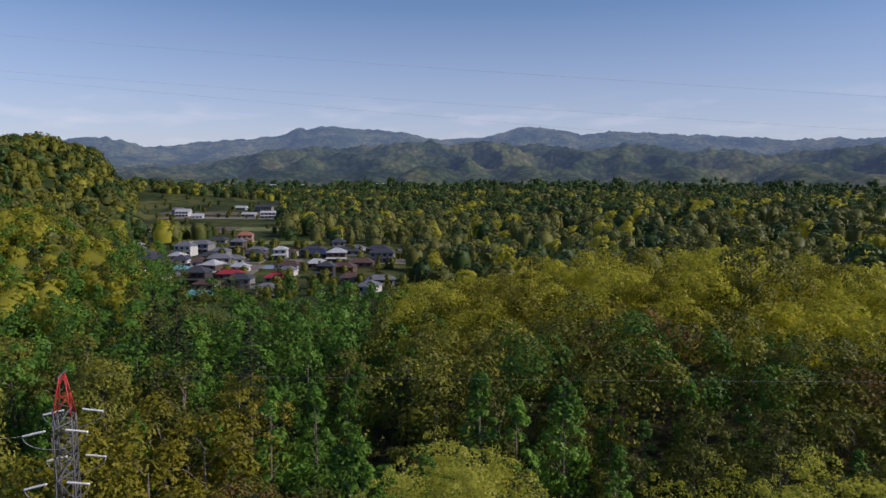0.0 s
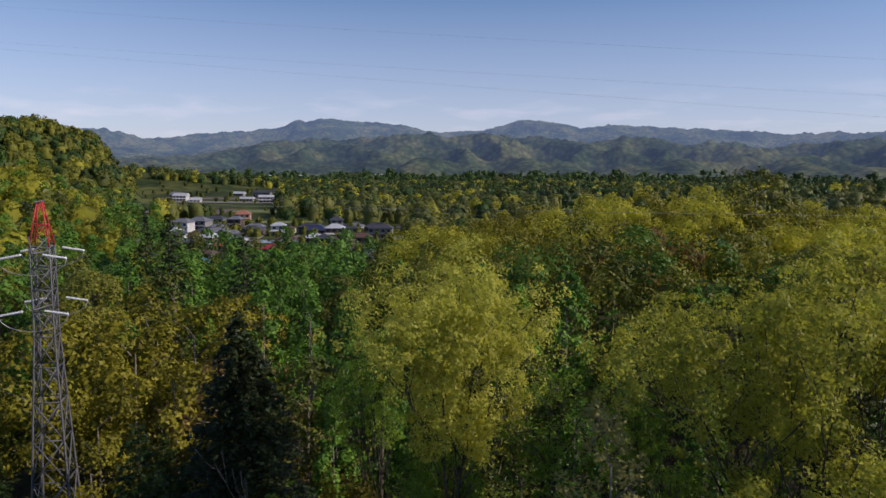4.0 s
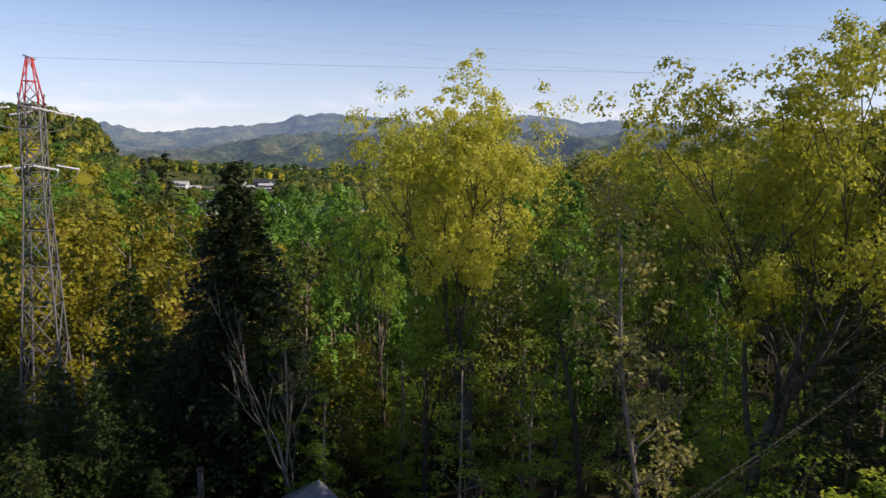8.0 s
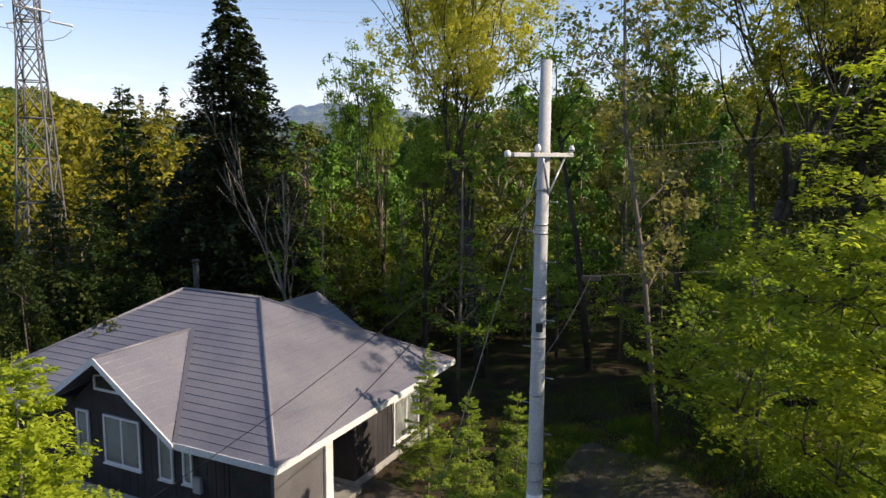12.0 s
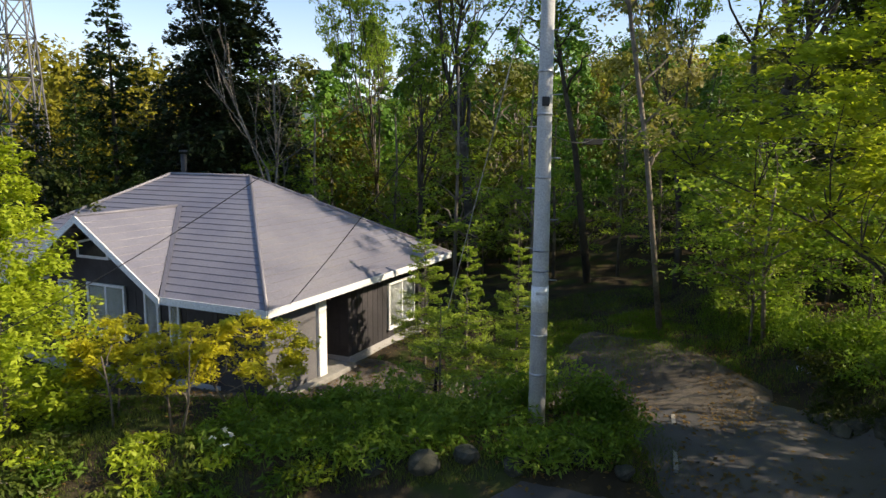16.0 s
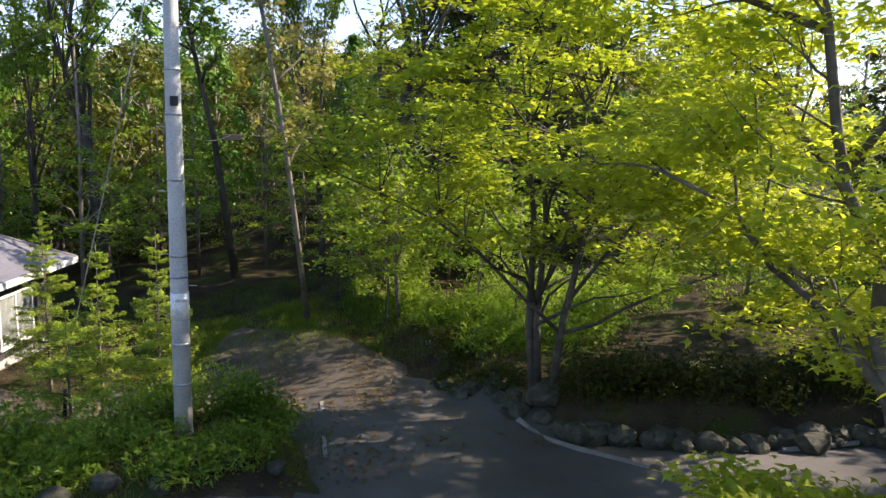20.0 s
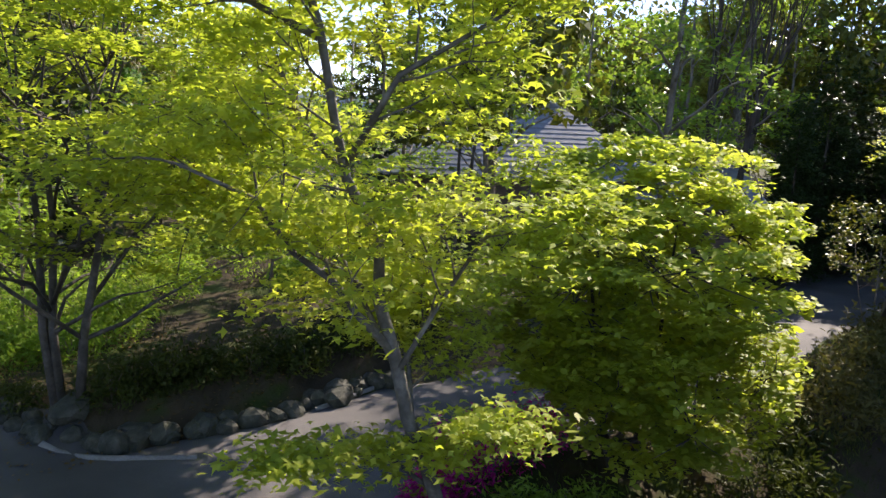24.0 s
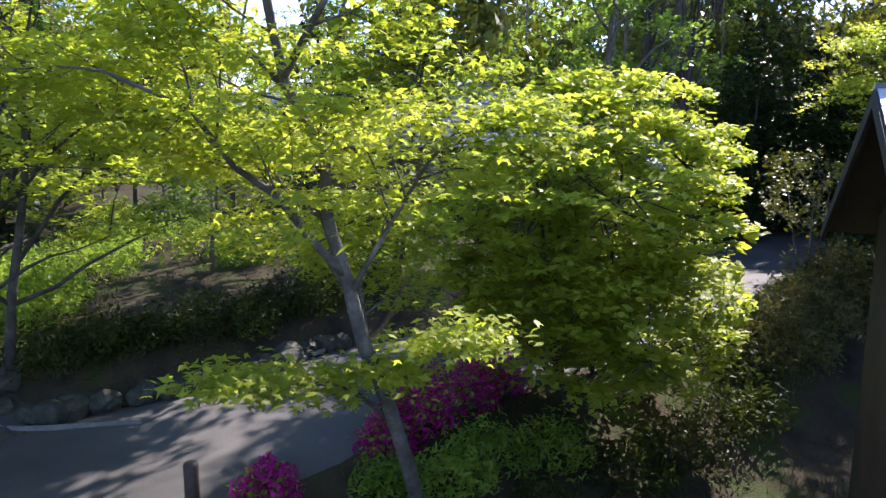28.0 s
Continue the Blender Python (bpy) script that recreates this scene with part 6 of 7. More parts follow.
def far_spots(r, n, test, h0, h1, cone=0.0, wide=1.0, gap=0.0):
    """Up to n places (x, y, height, width, cone) that pass the test and keep the gap."""
    out, cells = [], {}
    for _ in range(n * 30):
        if len(out) >= n:
            break
        p = test(r)
        if p is None:
            continue
        x, y = p
        if gap:
            c = (int(x // gap), int(y // gap))
            if any((x - u) ** 2 + (y - v) ** 2 < gap * gap for i in (-1, 0, 1) for j in (-1, 0, 1) for u, v in cells.get((c[0] + i, c[1] + j), ())):
                continue
            cells.setdefault(c, []).append((x, y))
        h = r.uniform(h0, h1)
        spire = r.random() < cone
        out.append((x, y, h, h * (r.uniform(0.2, 0.27) if spire else r.uniform(0.32, 0.46)) * wide, spire))
    return out


def polar(az0, az1, d0, d1, rule=lambda az, d: True):
    def f(r):
        az, d = r.uniform(az0, az1), math.sqrt(r.uniform(d0 * d0, d1 * d1))
        if not rule(az, d):
            return None
        return d * math.sin(radians(az - 4.2)), d * math.cos(radians(az - 4.2))
    return f


def village_gap(az, d):
    """False where the valley is open."""
    x, y = d * math.sin(radians(az - 4.2)), d * math.cos(radians(az - 4.2))
    if -0.57 * y < x < -0.115 * y and 238 < y < 442:
        return False
    if -0.53 * y < x < -0.31 * y and 480 < y < 1000:
        return False
    if abs(x + 165) < 22 and 440 < y < 480:
        return False
    if 60 < x < 200 and 1290 < y < 1400:
        return False
    return True


Q = random.Random(21)
ridge = far_spots(Q, 200, polar(-3, 46, 74, 158), 13, 19, gap=5.6)
back = [s for s in ridge if math.hypot(s[0], s[1]) > 97]
front = [s for s in ridge if math.hypot(s[0], s[1]) <= 97]
clump_wood("oak_wood", back[::2] + back[1::4], 1700, 0.21, SPRING_LEAF, "yellow-green spring oak wood along the ridge", False)
clump_wood("ridge_gold_wood", back[3::4], 1700, 0.21, GOLD_LEAF, "golden-green spring trees along the ridge", False)
clump_wood("front_oak_wood", front[2::5] + front[4::5], 1700, 0.21, OAK_LEAF, "yellow-green spring trees along the ridge", False)
clump_wood("olive_wood", front[0::5], 1700, 0.21, OLIVE_LEAF, "olive spring wood along the ridge", False)
clump_wood("green_ridge_wood", front[1::5], 1700, 0.21, LARCH_LEAF, "green trees along the ridge", False)
clump_wood("budding_wood", front[3::5], 1700, 0.21, BROWN_LEAF, "brown budding trees along the ridge", False)
wl = far_spots(Q, 230, polar(-44, 0, 98, 235, lambda az, d: d < 165 or az < -22), 12, 18, 0.8, 1.15, 6.0)
clump_wood("larch_wood", wl[:170], 900, 0.28, LARCH_LEAF, "green larch wood on the valley side", False)
clump_wood("olive_side_wood", wl[170:215], 900, 0.28, OLIVE_LEAF, "olive spring trees among the larches", False)
clump_wood("dark_side_wood", wl[215:], 900, 0.28, DARK_LEAF, "dark conifers among the larches", False)
mound = far_spots(Q, 110, polar(-46, -24, 150, 300, village_gap), 11, 16, gap=8.0)
clump_wood("mound_wood", mound, 520, 0.4, SPRING_LEAF, "rounded yellow-green trees on a low mound")
v1 = far_spots(Q, 820, polar(-42, 46, 170, 640, lambda az, d: village_gap(az, d) and (az > -2.6 or az < -26 or d > 415)), 9, 16, 0.12, 1.15, 9.0)
clump_wood("valley_wood", v1[:480], 150, 0.8, FAR_LEAF, "mixed spring woods in the valley")
clump_wood("valley_spring_wood", v1[480:600], 150, 0.8, SPRING_LEAF, "yellow-green spring trees in the valley")
clump_wood("valley_green_wood", v1[600:720], 150, 0.8, FAR_GREEN, "green woods in the valley")
clump_wood("valley_conifer_wood", v1[720:], 150, 0.8, CEDAR_LEAF, "dark conifer stand in the valley")
dk = far_spots(Q, 70, polar(11, 21, 235, 330), 10, 14, 0.7, 1.2)
clump_wood("shaded_conifer_wood", dk, 150, 0.8, DARK_LEAF, "dark conifer stand below the ridge")
v2 = far_spots(Q, 2700, polar(-40, 40, 610, 1560, village_gap), 9, 14, 0.15, 1.5)
clump_wood("far_green_wood", v2[:850], 60, 1.35, FAR_GREEN, "far green woods on the valley floor")
clump_wood("far_conifer_wood", v2[850:1300], 60, 1.35, CEDAR_LEAF, "far dark conifer woods on the valley floor")
clump_wood("far_olive_wood", v2[1300:2300], 60, 1.35, FAR_LEAF, "far spring woods on the valley floor")
clump_wood("far_spring_wood", v2[2300:], 60, 1.35, SPRING_LEAF, "far yellow-green trees on the valley floor")
hill = far_spots(Q, 1250, polar(-46, -20, 380, 1150, lambda az, d: village_gap(az, d) and land_at(d * math.sin(radians(az - 4.2)), d * math.cos(radians(az - 4.2))) > -11), 9, 13, 0.1, 1.25)
clump_wood("hill_wood", hill[:850], 80, 1.1, OAK_LEAF, "spring wood covering the western hill")
clump_wood("hill_gold_wood", hill[850:1000], 80, 1.1, OAK_LEAF, "yellow-green trees on the western hill")
clump_wood("hill_green_wood", hill[1000:], 80, 1.1, FAR_GREEN, "green trees on the western hill")
v3 = far_spots(Q, 950, polar(-38, 40, 1560, 2300), 11, 16, 0.6, 2.0)
clump_wood("distant_wood", v3[:600], 30, 2.6, FAR_GREEN, "distant green woods under the hills")
clump_wood("distant_conifer_wood", v3[600:], 30, 2.6, CEDAR_LEAF, "distant dark woods under the hills")
ew = far_spots(Q, 170, polar(62, 128, 50, 130), 13, 19, 0.3, 1.1)
clump_wood("eastern_wood", ew[:80], 900, 0.26, OLIVE_LEAF, "spring wood behind the lane", False)
clump_wood("eastern_green_wood", ew[80:130], 900, 0.26, GREEN_LEAF, "fresh green trees behind the lane", False)
clump_wood("eastern_conifer_wood", ew[130:], 900, 0.26, CEDAR_LEAF, "dark conifers behind the lane", False)
open_land = far_spots(Q, 60, lambda r: (lambda y: (-y * r.uniform(0.31, 0.56), y))(r.uniform(480, 980)), 3.5, 7.5, 0.2)
clump_wood("hedgerow_trees", open_land, 70, 0.6, OLIVE_LEAF, "scattered trees among the open fields")
garden = far_spots(Q, 170, lambda r: (lambda y: (-y * r.uniform(0.1, 0.6), y))(r.uniform(235, 440)), 3.0, 6.5, 0.2)
clump_wood("garden_trees", garden, 70, 0.6, OLIVE_LEAF, "small garden trees between the village houses")


# ---- garden trees and shrubs near the pole and the lane ----
def near_tree(name, x, y, built, bark, leaf, label, group="", rot=0, category="tree"):
    return tree(name, pose(x, y, land_at(x, y) - 0.05, 0, 0, rot), built, bark, leaf, label, group, category)


near_tree("maple_tree", 7.9, 11.8, pad_tree(21, [(0, 0, -0.2), (0, 0.1, 1.6), (0.1, 0, 3.6), (0, 0, 5.6)], 0.13, [(0, 0, 6.0, 4.2, 4.0, 3.0), (0.3, 0.2, 9.2, 3.0, 2.9, 2.2), (-2.6, 0.8, 5.0, 2.2, 2.0, 1.6), (2.6, -0.6, 3.9, 2.2, 2.0, 1.7), (3.2, 1.6, 3.6, 2.0, 2.0, 1.6), (0.8, -2.4, 4.2, 2.0, 1.6, 1.3)], 340, 0.52, 0.17, 110, 0.068, 1.5, limbs=30, stems=3, rise=0.3), MAPLE_BARK, MAPLE_LEAF, "many-stemmed maple with fresh lime-green leaves on a stone bank", "maples")
near_tree("maple_tree", 12.8, 2.6, pad_tree(23, [(0, 0, -0.2), (0.1, 0, 1.0), (0, 0.1, 2.6), (0, 0, 4.4)], 0.08, [(0, 0, 3.7, 2.65, 2.65, 2.5), (1.0, -0.5, 2.9, 2.3, 2.3, 2.0), (-0.4, 0.5, 2.2, 2.2, 2.2, 1.6), (-0.2, 0.2, 5.3, 1.9, 1.9, 0.9), (-1.2, -1.4, 1.7, 1.9, 1.9, 1.5)], 480, 0.46, 0.2, 110, 0.078, 1.3, limbs=26, stems=3, rise=0.15), MAPLE_BARK, MAPLE_LEAF, "dense round maple with bright green leaves below the lane", "maples", 100)


# added tree, placed and sized to keep sun off the stone bank
near_tree("maple_tree", 17.0, 8.9, pad_tree(27, [(0, 0, -0.2), (0.1, 0, 2), (0, 0.1, 4.4), (0, 0, 6.5)], 0.1, [(0, 0, 7.0, 1.9, 1.8, 2.5)], 110, 0.5, 0.2, 80, 0.085, 1.5, limbs=18, stems=2, rise=0.35), MAPLE_BARK, MAPLE_LEAF, "slim maple with fresh green leaves, added to shade the stone bank", "maples")


def lane_maple():
    """The forked maple that leans over the lane: its main limbs by hand, the rest grown from them."""
    rng = np.random.default_rng(5)
    base = np.array([8.3, 3.5, land_at(8.3, 3.5)])
    limbs = [([(8.2, 3.7, -1.2), (7.75, 3.8, 0.2), (7.25, 3.85, 1.3), (6.95, 3.97, 2.0), (7.0, 4.2, 2.7), (6.85, 4.35, 3.4)], 0.1, 0.075),
             ([(6.85, 4.35, 3.4), (6.75, 4.3, 4.1), (6.45, 4.55, 4.8), (6.27, 4.58, 5.4), (5.9, 4.5, 6.3), (5.8, 4.9, 7.4)], 0.07, 0.035),
             ([(6.98, 4.2, 2.75), (6.6, 4.45, 3.25), (6.31, 4.6, 3.68), (6.0, 4.9, 4.0), (5.68, 5.15, 4.58), (5.3, 5.8, 4.9)], 0.055, 0.018),
             ([(6.95, 4.1, 2.6), (7.5, 3.9, 3.3), (7.9, 3.6, 4.0), (8.1, 3.1, 4.6)], 0.035, 0.015),
             ([(6.4, 4.55, 4.9), (6.6, 4.0, 5.9), (7.4, 3.2, 6.6)], 0.045, 0.02),
             ([(6.45, 4.55, 4.8), (7.0, 5.6, 5.4), (7.6, 6.6, 6.3)], 0.045, 0.02),
             ([(7.45, 3.85, 0.9), (6.9, 4.2, 1.5), (6.2, 4.45, 1.7), (5.6, 4.6, 1.9)], 0.035, 0.01),
             ([(7.0, 4.2, 2.6), (8.0, 5.4, 3.1), (8.6, 6.4, 3.9)], 0.045, 0.02),
             ([(5.95, 4.55, 6.2), (5.2, 5.6, 6.8), (4.7, 6.4, 7.4)], 0.04, 0.018),
             ([(6.85, 4.35, 3.4), (7.2, 5.6, 3.8), (6.6, 6.6, 4.6)], 0.045, 0.018),
             ([(7.2, 3.85, 1.3), (7.0, 3.3, 1.8), (6.9, 2.8, 2.1)], 0.03, 0.01),
             ([(7.0, 3.95, 1.9), (8.0, 4.6, 2.4), (9.2, 4.9, 2.9)], 0.04, 0.018)]
    paths, tips, tb = [], [], []
    cfg = dict(wob=0.18, lift=0.0, kids={3: 4, 2: 4, 1: 4}, spread=0.8, ratio=0.72)
    for k, (pts, r0, r1) in enumerate(limbs):
        P = np.array(pts) - base
        paths.append((P, np.linspace(r0, r1, len(P))))
        low = k in (6, 10)
        if k == 0:
            continue
        for q in np.linspace(0.25, 1.0, 3 if low else 8):
            f = q * (len(P) - 1)
            j = min(int(f), len(P) - 2)
            p = P[j] + (P[j + 1] - P[j]) * (f - j)
            d = unit(P[j + 1] - P[j] + rng.normal(size=3) * (0.35 if low else 0.8) * np.array([1, 1, 0.25]))
            grow(rng, p, d, (0.3 if low else 1.0) * rng.uniform(0.7, 1.2), 0.016, 1, cfg, tb, tips)
    paths += [(P, np.maximum(R, 0.005)) for P, R, dp in tb if dp >= 0]
    tips = np.array(tips)
    far = np.linalg.norm(tips + base - np.array([0.2, 0.1, 5.2]), axis=1) > 4.4
    tips = tips[far]
    per = 50
    C = np.repeat(tips, per, axis=0) + rng.normal(size=(len(tips) * per, 3)) * np.array([0.25, 0.25, 0.05])
    t = tree("maple_tree", pose(*base), (tubes(paths, 8), leaves(rng, C, 0.082, 1.4, "lobe")), LANE_BARK, MAPLE_LEAF, "large forked maple with lime-green leaves leaning over the lane", "maples")
    return t


lane_maple()
near_tree("maple_tree", 27.2, -4.6, pad_tree(29, [(0, 0, -0.2), (0.1, 0, 2.5), (0, 0.2, 5.5)], 0.1, [(0, 0.4, 7.6, 2.4, 2.6, 1.3), (-0.8, 1.6, 6.0, 1.5, 1.6, 0.8)], 70, 0.6, 0.15, 90, 0.075, 1.5, limbs=14, stems=1, rise=0.5), MAPLE_BARK, MAPLE_LEAF, "maple with level sprays of bright leaves behind the gabled house", "maples")
near_tree("cypress", -8.2, 11.5, conifer(31, 5.4, 1.9, 0.07, 0.24, 9, 0.06, 11, 0.1, 0.05, 0.5, 0.3, sides=4, twig=9), BARK, CYPRESS_LEAF, "feathery yellow-green cypress in front of the house")
for i, (x, y, h, w) in enumerate(((-6.5, 11.95, 2.1, 0.95), (-5.2, 11.6, 2.1, 0.8), (-3.95, 12.15, 2.0, 1.1))):
    near_tree("golden_yew", x, y, pad_tree(33 + i, [(0, 0, -0.1), (0.05, 0, 0.7), (0, 0, h * 0.75)], 0.035, [(0, 0, h * 0.66, w, w * 0.85, h * 0.3)], 52, 0.2, 0.3, 120, 0.036, 0.9, limbs=9, stems=2, sides=5, twig_r=0.006), BARK, YEW_LEAF, "small clipped golden-green garden tree in the bed", "clipped garden trees")
for i, (x, y, h) in enumerate(((-1.65, 20.3, 4.7), (-0.35, 17.4, 4.3), (0.86, 16.4, 4.4), (-0.9, 15.7, 2.6))):
    near_tree("young_fir", x, y, conifer(36 + i, h, 1.15, 0.045, 0.36, 9, 0.034, 17, -0.04, 0.18, 0.85, 0.2, sides=4), BARK, FIR_LEAF, "young fir with upright leader beside the pole", "young firs")


near_tree("young_larch", 8.2, 22.0, conifer(47, 5.4, 1.7, 0.06, 0.3, 8, 0.06, 9, 0.05, 0.1, 0.75, 0.3, sides=4), BARK, FIR_LEAF, "young olive-green conifer at the edge of the drive")


def bush(name, x, y, rx, ry, h, n, leaf, mat, label, seed, group="bushes in the bed"):
    r = np.random.default_rng(seed)
    q = r.normal(size=(n, 3))
    q /= np.linalg.norm(q, axis=1)[:, None]
    q[:, 2] = np.abs(q[:, 2])
    f = r.uniform(0.3, 1.2, n) ** 0.6 * (1 + 0.25 * np.sin(q[:, 0] * 6 + seed) * np.cos(q[:, 1] * 5))
    C = q * f[:, None] * np.array([rx, ry, h])
    t = root(name, pose(x, y, land_at(x, y)), label, "bush", group)
    stems = []
    for i in range(4):
        a = r.uniform(0, 6.28)
        e = np.array([math.cos(a) * rx * 0.6, math.sin(a) * ry * 0.6, h * 0.7])
        stems.append(([(0, 0, -0.1), tuple(e * 0.5 + np.array([0, 0, 0.1 * h])), tuple(e)], [0.016, 0.011, 0.005]))
    for st in stems:
        attach("stem", tube_mesh("stem", [st], BARK, 4), t)
    V, F = leaves(r, C, leaf * 1.35, 0.15, "quad", 0.3)
    attach("foliage", mesh_from("foliage", V, F, mat), t)
    return t


rb = random.Random(3)
for i in range(20):
    x = -2.6 + 5.2 * i / 19 + rb.uniform(-0.2, 0.2)
    yb = rb.uniform(11.1, 13.4)
    if 0.3 < x < 1.8 and yb < 12.7:
        yb = 13.0 if i % 2 else 11.0
    bush("bush", x, yb, rb.uniform(0.5, 0.85), 0.6, 0.4 if yb < 12.5 else rb.uniform(0.6, 1.0), 1000, 0.045, BUSH_LEAF, "leafy green bush at the foot of the pole", i)
for i in range(10):
    x, y = rb.uniform(8.5, 13), rb.uniform(14, 20)
    bush("bush", x, y, 0.9, 0.9, rb.uniform(0.5, 0.9), 1000, 0.05, BUSH_LEAF, "low green shrub on the wooded bank", 40 + i, "shrubs on the bank")
for i, (x, y, s) in enumerate(((7.3, 5.7, 0.5), (7.75, 5.95, 0.4), (9.6, 5.0, 0.65), (10.3, 4.9, 0.95), (10.9, 5.2, 0.8), (11.5, 4.6, 1.0), (12.6, 4.3, 0.8))):
    b = bush("azalea", x, y, 0.75 * s, 0.6 * s + 0.1, s, 900, 0.045, AZALEA, "azalea in magenta bloom beside the lane", 70 + i, "azaleas")
    r = np.random.default_rng(80 + i)
    q = r.normal(size=(400, 3)) * np.array([0.35, 0.3, 0.25]) * s + np.array([0, 0, 0.35 * s])
    V, F = leaves(r, q, 0.05, 0.5)
    tagged(attach("greenery", mesh_from("greenery", V, F, GREEN_LEAF), b), "green azalea leaves", kind="stuff")
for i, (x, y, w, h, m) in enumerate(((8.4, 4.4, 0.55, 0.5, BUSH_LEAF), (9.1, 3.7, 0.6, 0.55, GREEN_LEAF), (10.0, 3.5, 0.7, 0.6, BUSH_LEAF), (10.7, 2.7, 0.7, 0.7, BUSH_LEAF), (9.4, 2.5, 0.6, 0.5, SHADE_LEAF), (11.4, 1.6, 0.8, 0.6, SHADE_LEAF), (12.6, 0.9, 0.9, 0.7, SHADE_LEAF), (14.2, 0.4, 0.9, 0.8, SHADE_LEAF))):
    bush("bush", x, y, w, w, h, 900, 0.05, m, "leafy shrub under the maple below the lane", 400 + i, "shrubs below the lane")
for i, (x, y) in enumerate(((18, -0.9), (20, -1.6), (22, -2.2), (24, -3.0))):
    bush("hedge_bush", x, y, 1.5, 1.2, 1.1, 1800, 0.07, HEDGE_LEAF, "rounded brown-green shrub on the road bank", 90 + i, "shrubs on the road bank")
near_tree("roadside_shrub", 24.5, -1.9, pad_tree(44, [(0, 0, -0.1), (0, 0, 1.0), (0.1, 0, 2.6)], 0.04, [(0, 0, 2.7, 1.7, 1.7, 1.5)], 60, 0.3, 0.5, 30, 0.07, 0.6, limbs=16, stems=5, rise=0.1), BARK, OAK_LEAF, "small many-stemmed tree with thin pale leaves by the lane")


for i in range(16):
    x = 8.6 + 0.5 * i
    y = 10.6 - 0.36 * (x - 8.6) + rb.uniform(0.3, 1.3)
    bush("bush", x, y, 0.7, 0.6, rb.uniform(0.5, 1.0), 800, 0.05, SHADE_LEAF, "dull twiggy brush on the bank above the stones, toned for shade", 430 + i, "brush on the bank")

# field stones along the bank and the bed
def stone_mesh(seed):
    r = np.random.default_rng(seed)
    bm = bmesh.new()
    bmesh.ops.create_icosphere(bm, subdivisions=2, radius=1.0)
    k = r.normal(size=(5, 3))
    for v in bm.verts:
        d = np.array(v.co)
        v.co *= 1 + 0.12 * sum(math.sin(float(d @ q) * 2.2) for q in k)
        v.co.z *= 0.75
    me = bpy.data.meshes.new("stone")
    bm.to_mesh(me)
    bm.free()
    me.materials.append(ROCK)
    return me


STONES = [stone_mesh(i) for i in range(4)]
rs = random.Random(8)
for i in range(11):
    x, y = rb.uniform(7.3, 10.5), rb.uniform(16.0, 23.0)
    bush("bush", x, y, 0.8, 0.8, rb.uniform(0.5, 1.3), 900, 0.05, GREEN_LEAF if i % 2 else BUSH_LEAF, "fresh green shrub at the edge of the drive", 460 + i, "shrubs on the bank")
for i in range(14):
    x, y = 10.5 + 0.75 * i, rb.uniform(16.0, 21.5)
    bush("bush", x, y, 1.2, 1.1, rb.uniform(0.8, 1.6), 900, 0.06, GREEN_LEAF if i % 3 else BUSH_LEAF, "fresh green shrub in the clearing behind the maple", 500 + i, "shrubs in the clearing")
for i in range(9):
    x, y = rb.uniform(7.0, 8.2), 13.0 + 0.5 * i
    bush("ground_cover", x, y, 0.6, 0.6, rb.uniform(0.2, 0.4), 600, 0.045, SHADE_LEAF, "dark low ground cover beside the drive, toned for shade", 480 + i, "ground cover by the drive")
WALL = [(6.9, 14.2), (7.5, 13.2), (7.5, 12.0), (7.9, 10.9), (8.6, 10.3), (9.6, 9.7), (11.5, 9.0), (13.5, 8.3)]
for i in range(46):
    f = i / 45 * (len(WALL) - 1)
    j = min(int(f), len(WALL) - 2)
    x = WALL[j][0] + (WALL[j + 1][0] - WALL[j][0]) * (f - j) + rs.uniform(-0.1, 0.25)
    y = WALL[j][1] + (WALL[j + 1][1] - WALL[j][1]) * (f - j) + rs.uniform(-0.1, 0.25)
    s = rs.uniform(0.14, 0.36)
    ob = attach("stone", STONES[i % 4], None, "", pose(x, y, land_at(x, y) + s * rs.uniform(0.15, 0.45), rs.uniform(-20, 20), rs.uniform(-20, 20), rs.uniform(0, 360)) @ Matrix.Diagonal((s, s * 0.85, s, 1)))
    tagged(ob, "dark rounded field stone edging the wooded bank", "stone", "stones of the bank")
for i in range(7):
    x = -1.5 + 4.0 * i / 6 + rs.uniform(-0.2, 0.2)
    s = rs.uniform(0.14, 0.27)
    y = 10.75 + 0.05 * x + rs.uniform(-0.1, 0.1)
    ob = attach("stone", STONES[i % 4], None, "", pose(x, y, land_at(x, y) + s * 0.3, rs.uniform(-20, 20), 0, rs.uniform(0, 360)) @ Matrix.Diagonal((s, s * 0.85, s, 1)))
    tagged(ob, "brown field stone edging the planted bed", "stone", "stones of the bed")

# black and yellow marker post, and a dark wooden post by the lane
mp = root("marker_post", pose(-1.05, 15.9, land_at(-1.05, 15.9), 6, 4, 0), "short black and yellow marker post leaning in the yard", "post")
attach("post", tube_mesh("post", [([(0, 0, -0.1), (0, 0, 0.45)], [0.035, 0.035])], plain_mat("yellow_post_paint", (0.55, 0.4, 0.05)), 10), mp)
attach("sleeve", tube_mesh("sleeve", [([(0, 0, 0.45), (0, 0, 1.05)], [0.04, 0.04])], BLACK_RUBBER, 10), mp, "black upper half")


